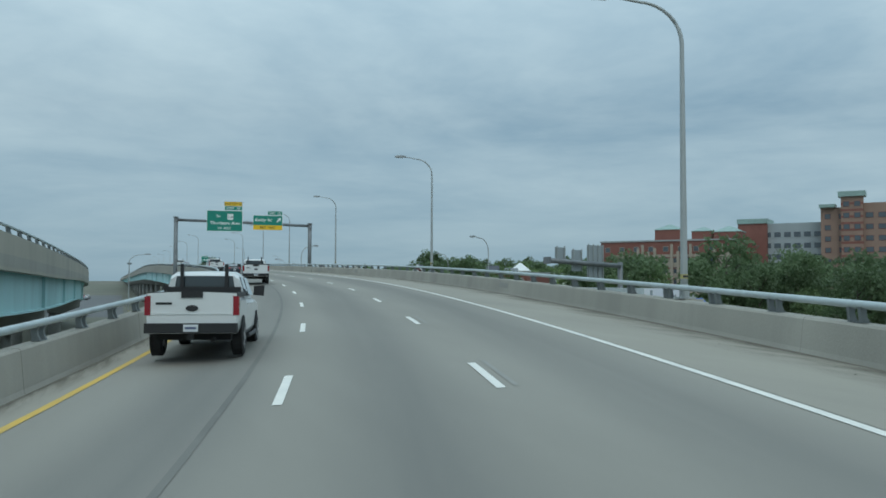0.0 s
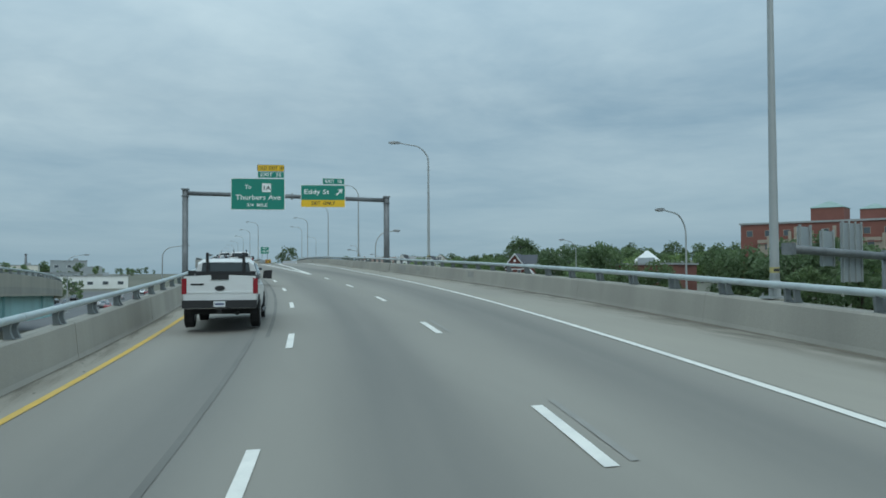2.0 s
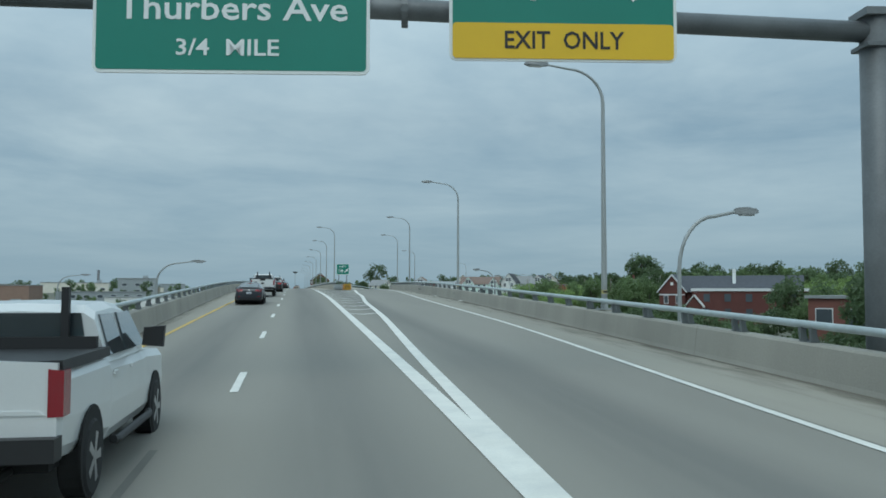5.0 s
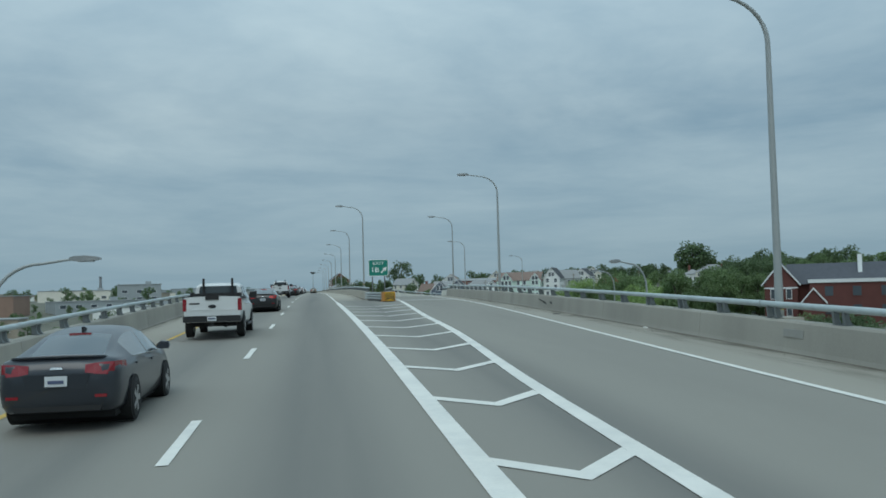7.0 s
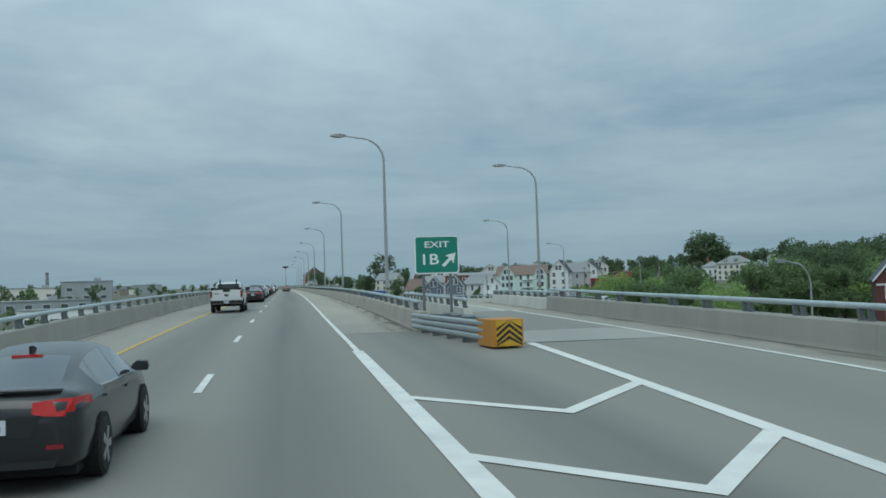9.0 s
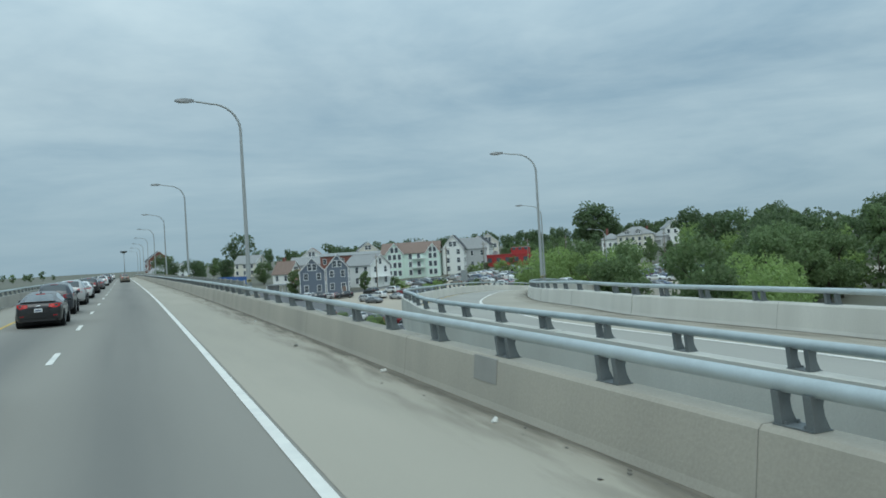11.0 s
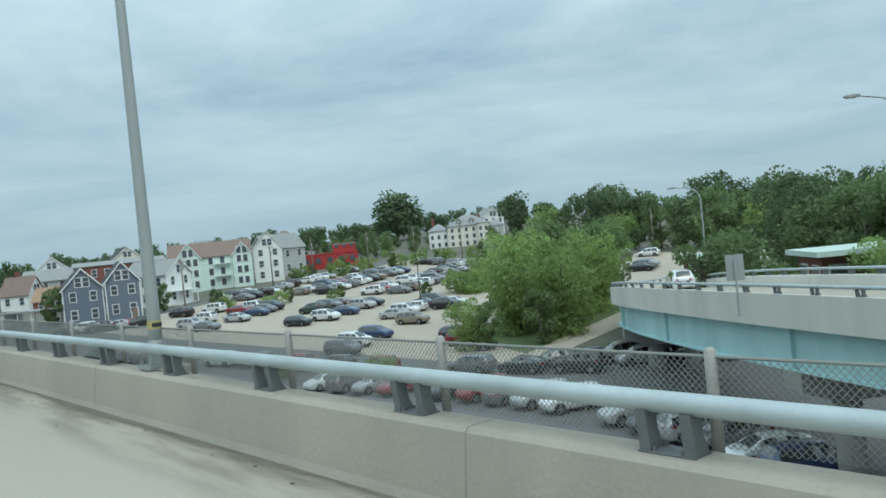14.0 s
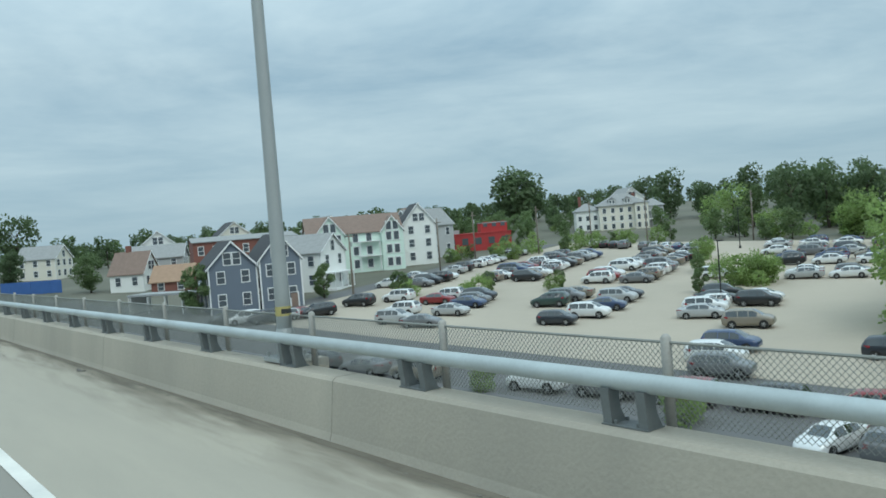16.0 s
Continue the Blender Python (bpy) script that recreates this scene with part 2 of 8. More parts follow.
class Line:
    """A road's reference line: at(k, off, dz) gives a point off metres to its right."""

    def __init__(self, fx, fy, fz, bank=None):
        self.fx, self.fy, self.fz, self.bank = fx, fy, fz, bank or (lambda k: 0.0)

    def at(self, k, off=0.0, dz=0.0):
        tx, ty = self.fx(k + 0.5) - self.fx(k - 0.5), self.fy(k + 0.5) - self.fy(k - 0.5)
        q = math.hypot(tx, ty)
        return Vector((self.fx(k) + off * ty / q, self.fy(k) - off * tx / q, self.fz(k) + dz + self.bank(k) * (off - 1.8)))

    def heading(self, k):
        return math.degrees(math.atan2(-(self.fx(k + 0.5) - self.fx(k - 0.5)), self.fy(k + 0.5) - self.fy(k - 0.5)))

    def frame_at(self, k, off=0.0, dz=0.0, turn=0.0):
        p = self.at(k, off, dz)
        return pose(p.x, p.y, p.z, 0, 0, self.heading(k) + turn)


# k is the way along y; the line is the lane line between the left and the middle lane
MAIN_K = (-330, -260, -240, -220, -200, -180, -160, -140, -120, -100, -80, -60, -40, -20, 0, 20, 40, 60, 80, 100, 140, 200, 260, 320, 430)
main_x = spline(MAIN_K, (-54, -24.24, -17.59, -12.04, -7.61, -4.32, -2.24, -1.26, -1.04, -1.14, -1.28, -1.41, -1.6, -1.81, -1.97, -2.06, -2.17, -2.32, -2.52, -2.74, -3.21, -3.98, -4.82, -5.7, -7.32))
main_z = spline(MAIN_K, (-9.9, -7.08, -6.31, -5.54, -4.8, -4.07, -3.41, -2.82, -2.27, -1.76, -1.27, -0.81, -0.46, -0.19, 0, 0.12, 0.17, 0.19, 0.18, 0.15, 0.1, 0.02, -0.06, -0.14, -1.2))


def banking(k):
    """Crossfall of the carriageway, up to the right in the left-hand bend."""
    return float(np.interp(k, (-330, -190, -150, -115, -70, -30, -13), (0.042, 0.042, 0.034, 0.024, 0.016, 0.008, 0.0)))


def banked(f):
    """An offset given for a level road, moved onto the banked one."""
    def g(k):
        l_ = val(f, k) - 1.8
        return 1.8 + l_ / (1 + banking(k) * l_ / 2.3)
    return g


MAIN = Line(main_x, lambda k: k, main_z, banking)
# exit ramp: k runs in metres along its left edge
RX_PTS = ((6.6, -20), (7.5, -6), (8.3, 7.5), (8.9, 17), (10, 28.4), (11, 32.3), (13.2, 40.6), (15.2, 46.5), (21, 60), (27.5, 73), (43.7, 97.3), (59, 112.5), (78, 124), (105, 132), (140, 134), (200, 126))
_k = [0.0]
for _a, _b in zip(RX_PTS, RX_PTS[1:]):
    _k.append(_k[-1] + math.hypot(_b[0] - _a[0], _b[1] - _a[1]))
RAMP = Line(spline(_k, [p[0] for p in RX_PTS]), spline(_k, [p[1] for p in RX_PTS]),
            spline(_k, (-0.15, -0.12, -0.2, -0.25, -0.35, -0.4, -0.6, -0.8, -1.3, -1.75, -2.9, -4.4, -6.2, -7.3, -6.6, -5.1)))


def steps(a, b, d):
    n = max(2, int(round((b - a) / d)) + 1)
    return [a + (b - a) * i / (n - 1) for i in range(n)]


def val(f, k):
    return f(k) if callable(f) else f


def lane_band(name, line, a, b, lo, hi, m, dz=0.0, d=3.0, cols=1):
    """Flat band whose UV map holds metres across and along."""
    me = band(line, a, b, lo, hi, dz, d).mesh(name, m)
    ks = steps(a, b, d)
    uv = me.uv_layers.new(name="UVMap")
    for p in me.polygons:
        for li in p.loop_indices:
            vi = me.loops[li].vertex_index
            k = ks[vi // 2]
            uv.data[li].uv = (val(lo, k) if vi % 2 == 0 else val(hi, k), k)
    return new(name, me)


def band(line, a, b, lo, hi, dz=0.0, d=3.0):
    """Flat band between two offsets."""
    q = Build()
    q.quad_strip([[line.at(k, val(lo, k), dz), line.at(k, val(hi, k), dz)] for k in steps(a, b, d)])
    return q


def sweep(line, a, b, off, prof, d=3.0, side=1):
    """Closed profile [(out, up)] moved along a line at an offset."""
    q = Build()
    q.loft([[line.at(k, val(off, k) + side * o, u) for o, u in prof] for k in steps(a, b, d)])
    return q


def left_edge(k):
    return banked(float(np.interp(k, (-300, -140, -100, -66, -40, 0, 430), (-3.95, -3.95, -4.2, -5.0, -5.7, -6.3, -6.4))))(k)


right_out = banked(spline((-330, -217, -195, -178, -156, -145, -125, -99, -80, -65, -49, -25, 0), (11.6, 11.6, 11.6, 11.4, 11.15, 11.0, 11.2, 12.2, 13.0, 13.45, 14.05, 14.9, 15.6)))
white_out = banked(spline((-330, -217, -150, -135, -120, -99, -74, -56, -42, -28, -9, 0), (7.75, 7.75, 7.75, 8.1, 8.6, 9.95, 10.7, 11.55, 12.5, 13.25, 13.6, 13.7)))
yellow_out = banked(-3.27)


def nose_main(k):
    return float(np.interp(k, (-13, -6, 4, 430), (6.45, 6.5, 6.6, 6.6)))


def warp(x, y):
    """Pulls the far plan in a little."""
    return (x * 1.02 + 0.7, 110 + (y - 110) * 0.92) if y > 110 else (x, y)


def ground_z(x, y):
    return -8.6 + 0.03 * min(max(x - 45, 0), 260) + 0.04 * (min(max(y, 130), 340) - 174)

# ---- ground ----
gb = Build()
gx = [-3500, -1500, -700, -350, -180, -90, -45, -20, 0, 20, 45, 60, 80, 110, 150, 204, 260, 305, 404, 700, 1500, 3500]
gy = [-3000, -1200, -600, -300, -220, -150, -80, -20, 40, 100, 130, 150, 179, 210, 250, 300, 340, 420, 600, 1000, 1800, 4500]
gb.quad_strip([[(x, y, ground_z(x, y)) for x in gx] for y in gy])
GROUND = mat("rough_ground", (0.125, 0.125, 0.092), 0.95, 0, 0.3, 0.05, 2.0, 0.3, (0.20, 0.185, 0.15), 0.7)
tagged(gb.ob("ground", GROUND, smooth=True), "uneven ground of grass, dirt and old paving", "ground", kind="structure")

# ---- main viaduct deck ----
tagged(lane_band("road", MAIN, -330, 0, left_edge, right_out, ASPHALT),
       "worn grey highway pavement on the viaduct", "road", kind="structure")
tagged(lane_band("road_ahead", MAIN, 0, 430, left_edge, 6.6, ASPHALT),
       "worn grey highway pavement past the exit", "road", kind="structure")
tagged(band(MAIN, -330, -95, lambda k: white_out(k) + 0.12, lambda k: right_out(k), 0.006).ob("pavement_shoulder", SHOULDER_OLD),
       "pale concrete shoulder with dirt along the parapet", "shoulder", kind="structure")
tagged(band(MAIN, -95, 0, lambda k: white_out(k) + 0.1, lambda k: right_out(k), 0.006).ob("pavement_exit_shoulder", SHOULDER_OLD),
       "pale concrete shoulder beside the exit lane", "shoulder", kind="structure")
tagged(band(MAIN, -13, -7, 3.76, lambda k: nose_main(k), 0.006).ob("pavement_shoulder_gore", SHOULDER_OLD), "darker dusty shoulder beside the gore", "shoulder", kind="structure")
SHOULDER_MID = mat("dusty_shoulder", (0.36, 0.329, 0.27), 0.9, 0, 0.12, 0.4, 70, 0.2, (0.25, 0.232, 0.196), 0.65, streak=(1.0, 0.15, 1.0))
tagged(band(MAIN, -7, 3, 3.76, lambda k: nose_main(k), 0.006).ob("pavement_shoulder_gore_end", SHOULDER_MID), "dusty shoulder past the gore", "shoulder", kind="structure")
tagged(band(MAIN, 3, 430, 3.76, lambda k: nose_main(k), 0.006).ob("pavement_shoulder_ahead", SHOULDER),
       "wide pale concrete shoulder with dirt and debris", "shoulder", kind="structure")
tagged(band(MAIN, -330, 430, lambda k: left_edge(k), lambda k: yellow_out(k) - 0.09, 0.006).ob("pavement_inner_shoulder", SHOULDER_OLD),
       "narrow pale concrete inner shoulder", "shoulder", kind="structure")

PARAPET = [(0, 0), (0.03, 0.1), (0.10, 0.79), (0.14, 0.83), (0.44, 0.83), (0.44, -0.7), (0.0, -0.7)]


JOINT = mat("joint_filler", (0.25, 0.235, 0.20), 0.95, 0, 0.2, 3)


def joints(parent, line, a, b, off, side, every=9.14, dz=0.0):
    """Dark construction joints across a parapet."""
    for k in steps(a, b, every)[1:-1]:
        q = Build()
        q.loft([[line.at(k + e, val(off, k) + side * (o - 0.003 if o < 0.3 else o), u + (0.003 + dz if u > 0.5 else 0)) for o, u in PARAPET[:5]]
                for e in (-0.005, 0.005)])
        q.ob("joint", JOINT, parent)


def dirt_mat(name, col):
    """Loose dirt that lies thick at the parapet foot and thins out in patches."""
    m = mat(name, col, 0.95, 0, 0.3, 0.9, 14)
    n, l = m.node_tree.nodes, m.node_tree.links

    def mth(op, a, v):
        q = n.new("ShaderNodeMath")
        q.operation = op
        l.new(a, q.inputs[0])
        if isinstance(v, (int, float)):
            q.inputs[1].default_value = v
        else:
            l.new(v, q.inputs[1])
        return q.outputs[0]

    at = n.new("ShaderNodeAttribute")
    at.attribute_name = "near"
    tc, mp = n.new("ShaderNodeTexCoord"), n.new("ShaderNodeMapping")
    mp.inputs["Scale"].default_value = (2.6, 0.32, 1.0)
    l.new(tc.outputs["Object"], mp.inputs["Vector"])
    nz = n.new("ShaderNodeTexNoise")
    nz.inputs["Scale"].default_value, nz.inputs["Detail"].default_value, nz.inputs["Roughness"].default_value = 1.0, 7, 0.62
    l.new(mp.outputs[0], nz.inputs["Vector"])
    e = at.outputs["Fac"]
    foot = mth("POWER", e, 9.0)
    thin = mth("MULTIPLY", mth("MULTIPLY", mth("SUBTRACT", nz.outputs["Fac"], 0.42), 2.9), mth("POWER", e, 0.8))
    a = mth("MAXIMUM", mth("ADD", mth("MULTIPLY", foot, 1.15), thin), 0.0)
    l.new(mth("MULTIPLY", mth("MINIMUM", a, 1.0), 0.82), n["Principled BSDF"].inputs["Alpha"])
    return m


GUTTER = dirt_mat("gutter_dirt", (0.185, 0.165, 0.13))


def parapet(name, line, a, b, off, side, label, m=None, dz=0.0):
    w = sweep(line, a, b, off, [(o, u + dz if u > 0.5 else u) for o, u in PARAPET], 3.0, side).ob(name, m or CONCRETE)
    tagged(w, label, "parapet", kind="structure")
    joints(w, line, a, b, off, side, dz=dz)
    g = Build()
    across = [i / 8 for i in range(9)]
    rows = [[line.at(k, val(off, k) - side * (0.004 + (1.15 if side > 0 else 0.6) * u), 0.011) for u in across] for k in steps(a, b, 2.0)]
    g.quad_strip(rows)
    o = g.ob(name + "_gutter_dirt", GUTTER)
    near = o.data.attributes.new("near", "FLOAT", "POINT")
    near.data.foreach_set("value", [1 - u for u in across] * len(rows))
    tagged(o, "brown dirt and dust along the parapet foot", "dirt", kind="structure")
    return w


parapet("wall_left", MAIN, -330, 430, left_edge, -1, "weathered concrete bridge parapet with dirty joints", CONCRETE_OLD)
parapet("wall_right_outer", MAIN, -330, 0, right_out, 1, "weathered concrete bridge parapet along the exit lane", CONCRETE_OLD, dz=-0.115)
parapet("wall_right_inner", MAIN, -13, 430, nose_main, 1, "weathered concrete bridge parapet past the exit gore", dz=-0.115)

# bracket post: two curved blades under the pipe on a small foot plate
pb = Build()
for sgn in (-1, 1):
    rows = []
    for z, w, o in ((0.0, 0.085, 0.03), (0.05, 0.072, 0.018), (0.12, 0.06, -0.002), (0.20, 0.058, -0.012), (0.25, 0.066, -0.008), (0.285, 0.078, 0.0)):
        y = sgn * 0.172
        rows.append([(o - w, y - 0.042, z), (o + w, y - 0.042, z), (o + w, y + 0.042, z), (o - w, y + 0.042, z)])
    pb.loft(rows)
    for dx in (-0.035, 0.095):
        pb.tube([(dx, sgn * 0.105, 0.0), (dx, sgn * 0.105, 0.04)], 0.015, 6)
pb.box((0.03, 0, 0.006), (0.2, 0.44, 0.012))
POST_ME = pb.mesh("rail_post", POST_STEEL)


def bridge_rail(line, a, b, off, side, label, spacing=2.74, first=0.0, dz=0.0):
    t = thing("bridge_rail", pose(0, 0, 0), label, "railing", "parapet rails", "structure")
    q = Build()
    q.tube([line.at(k, val(off, k) + side * 0.27, 1.17 + dz) for k in steps(a, b, 2.74)], 0.076, 12)
    q.ob("pipe", RAIL_STEEL, t, smooth=True)
    # sleeves where lengths of pipe meet
    k = a + first
    i = 0
    while k < b - 0.2:
        linked("rail_post", POST_ME, t, line.frame_at(k, val(off, k) + side * 0.27, 0.832 + dz))
        if i % 10 == 3:
            s = Build()
            s.tube([line.at(k + e, val(off, k) + side * 0.27, 1.17 + dz) for e in (0.55, 0.67)], 0.084, 12)
            s.ob("sleeve", RAIL_STEEL, t)
        k += spacing
        i += 1
    return t


bridge_rail(MAIN, -296, 430, left_edge, -1, "grey galvanised pipe rail on steel brackets along the parapet", first=0.5)
bridge_rail(MAIN, -296, 0, right_out, 1, "grey galvanised pipe rail on steel brackets along the exit lane", first=0.6, dz=-0.115)
bridge_rail(MAIN, -12, 430, nose_main, 1, "thick grey pipe rail on steel brackets past the gore", first=0.75, dz=-0.115)

# low chain-link fence on the outer edge of a parapet, one panel to a bay
WIRE = mat("fence_wire", (0.27, 0.275, 0.25), 0.6, 0.3, 0.1)
FPOST = mat("fence_post", (0.36, 0.35, 0.32), 0.7, 0.2, 0.2, 6, 40)
FENCE_H, CELL = 0.60, 0.05
q = Build()
_n = int(2.74 / CELL)
for i in range(-int(FENCE_H / CELL) - 1, _n + 1):
    for sg in (1, -1):
        y0, y1 = (i * CELL, i * CELL + FENCE_H) if sg > 0 else (i * CELL + FENCE_H, i * CELL)
        za, zb = 0.0, FENCE_H
        ya, yb = y0, y1
        for lim, out in ((0.0, lambda v: v < 0.0), (2.74, lambda v: v > 2.74)):
            if out(ya) and out(yb):
                ya = None
                break
            if out(ya):
                za, ya = za + (zb - za) * (lim - ya) / (yb - ya), lim
            if out(yb):
                zb, yb = za + (zb - za) * (lim - ya) / (yb - ya), lim
        if ya is None or abs(yb - ya) < 0.01:
            continue
        q.quad_strip([[(0.0035, ya, za), (-0.0025, ya - sg * 0.0033, za), (-0.0025, ya + sg * 0.0033, za)], [(0.0035, yb, zb), (-0.0025, yb - sg * 0.0033, zb), (-0.0025, yb + sg * 0.0033, zb)]], True)
q.tube([(0, 0, FENCE_H), (0, 2.74, FENCE_H)], 0.012, 6)
PANEL_ME = q.mesh("mesh_panel", WIRE)
q = Build()
q.tube([(0, 0, -0.12), (0, 0, FENCE_H + 0.035), (0, 0, FENCE_H + 0.06)], [0.042, 0.042, 0.02], 10)
FPOST_ME = q.mesh("fence_post", FPOST, True)


def parapet_fence(line, a, b, off, side, label, dz=0.0):
    t = thing("chain_link_fence", pose(0, 0, 0), label, "fence", "parapet fences", "structure")
    k, z = a, 0.80 + dz
    while k < b:
        p, p2 = line.at(k, val(off, k) + side * 0.49, z), line.at(k + 2.74, val(off, k + 2.74) + side * 0.49, z)
        d = p2 - p
        m = Matrix.Translation(p) @ Matrix.Rotation(math.atan2(-d.x, d.y), 4, "Z") @ Matrix.Rotation(math.atan2(d.z, math.hypot(d.x, d.y)), 4, "X") @ Matrix.Diagonal((1, d.length / 2.74, 1, 1))
        linked("mesh_panel", PANEL_ME, t, m)
        linked("post", FPOST_ME, t, Matrix.Translation(p))
        k += 2.74
    return t


parapet_fence(MAIN, 40.6, 250, nose_main, 1, "low chain-link fence on round posts behind the pipe rail", -0.07)

# expansion joint across the deck and up both parapets
EXP = mat("expansion_joint_rubber", (0.045, 0.043, 0.04), 0.85, 0, 0.25, 3, 30)
EXP_EDGE = mat("expansion_joint_steel", (0.13, 0.12, 0.108), 0.7, 0.4, 0.25, 3, 30)
for k in (-124.0,):
    for lo, hi in ((left_edge, yellow_out), (white_out, right_out)):
        q = band(MAIN, k - 0.11, k + 0.11, lambda k, lo=lo: lo(k) + 0.12, lambda k, hi=hi: hi(k) - 0.12, 0.012)
        tagged(q.ob("pavement_expansion_joint", EXP), "dark rubber expansion joint across the shoulder", "expansion joint", kind="structure")
    q = band(MAIN, k - 0.03, k + 0.03, lambda k: yellow_out(k) + 0.12, lambda k: white_out(k) - 0.12, 0.012)
    tagged(q.ob("road_expansion_joint", EXP_EDGE), "worn narrow expansion joint across the lanes", "expansion joint", kind="structure")
    for off, side, dz in ((left_edge, -1, 0.0), (right_out, 1, -0.115)):
        q = Build()
        q.loft([[MAIN.at(k + e, val(off, k) + side * (o - 0.004 if o < 0.3 else o), u + (0.004 + dz if u > 0.5 else 0)) for o, u in PARAPET[:5]] for e in (-0.05, 0.05)])
        tagged(q.ob("trim_parapet_gap", EXP), "dark open gap through the parapet", "expansion joint", kind="structure")


def patch(line, k, off, side, length, z0, z1):
    """Rectangle of cover paint on a parapet's face."""
    f_ = lambda u: 0.03 + 0.07 * (u - 0.1) / 0.69
    q = Build()
    q.loft([[line.at(k + e, val(off, k) + side * (f_(u) - d_), u) for u, d_ in ((z0, 0.006), (z1, 0.006), (z1, -0.02), (z0, -0.02))] for e in (0, length)])
    tagged(q.ob("trim_paint_patch", PATCH), "rectangle of grey cover paint on the parapet", "paint patch", kind="structure")


for k, l, a, b in ((-136.2, 1.5, 0.35, 0.65), (-131.0, 2.6, 0.25, 0.62), (-150, 1.2, 0.3, 0.6), (-69.6, 0.8, 0.36, 0.54), (-196, 1.6, 0.3, 0.55)):
    patch(MAIN, k, right_out, 1, l, a, b)
for k, l, a, b in ((10.6, 0.8, 0.35, 0.7),):
    patch(MAIN, k, nose_main, 1, l, a, b)
# black spray marks, unreadable
for k, l, z0, z1, h in ((-44.6, 0.9, 0.40, 0.50, 0.03), (-45.1, 0.55, 0.32, 0.44, 0.05), (-45.5, 0.5, 0.27, 0.40, 0.035), (-46.6, 0.45, 0.36, 0.42, 0.05)):
    f_ = lambda u: 0.03 + 0.07 * (u - 0.1) / 0.69
    q = Build()
    q.loft([[MAIN.at(k + e * l, right_out(k) + f_(u) - d_, u) for u, d_ in ((z0 + (z1 - z0) * e - g, 0.006), (z0 + (z1 - z0) * e + g, 0.006), (z0 + (z1 - z0) * e + g, -0.02), (z0 + (z1 - z0) * e - g, -0.02))]
            for e, g in ((0, 0.008), (0.35, h), (0.6, h * 0.6), (1, 0.008))])
    tagged(q.ob("trim_spray_mark", SPRAY), "stroke of black spray paint on the parapet", "spray mark", kind="structure")

# ---- ramp ----
ramp_w = spline((0, 20, 28, 40, 55, 70, 120, 400), (5.2, 6.0, 6.7, 7.1, 7.2, 7.4, 7.6, 7.6))


def ramp_line(k):
    return ramp_w(k) - float(np.interp(k, (20, 55, 400), (2.0, 3.3, 3.3)))


K_END = _k[-1]
tagged(band(RAMP, 0, K_END, 0, lambda k: ramp_w(k), 0.0).ob("ramp", RAMP_PAVE), "grey exit ramp pavement curving away", "road", kind="structure")
tagged(band(RAMP, 22, K_END, lambda k: ramp_line(k) + 0.1, lambda k: ramp_w(k), 0.006).ob("pavement_ramp_shoulder", SHOULDER),
       "pale concrete ramp shoulder", "shoulder", kind="structure")
parapet("wall_ramp_left", RAMP, 8.5, K_END, -0.02, -1, "weathered concrete parapet on the outer edge of the ramp", CONCRETE_PALE, dz=-0.115)
parapet("wall_ramp_right", RAMP, 20, K_END, lambda k: ramp_w(k), 1, "weathered concrete parapet on the inner edge of the ramp", CONCRETE_PALE, dz=-0.115)
bridge_rail(RAMP, 9, 190, -0.02, -1, "grey pipe rail on steel brackets along the ramp", first=0.4, dz=-0.115)
bridge_rail(RAMP, 20, 190, lambda k: ramp_w(k), 1, "grey pipe rail on steel brackets on the inner side of the ramp", dz=-0.115)
# painted ramp lines
tagged(band(RAMP, 20, K_END, lambda k: ramp_line(k) - 0.08, lambda k: ramp_line(k) + 0.08, 0.010).ob("trim_ramp_line", WHITE_PAINT),
       "white edge line of the ramp", "road marking", kind="structure")
tagged(band(RAMP, 20, K_END, 0.35, 0.48, 0.010).ob("trim_ramp_yellow_line", YELLOW_PAINT), "yellow edge line of the ramp", "road marking", kind="structure")


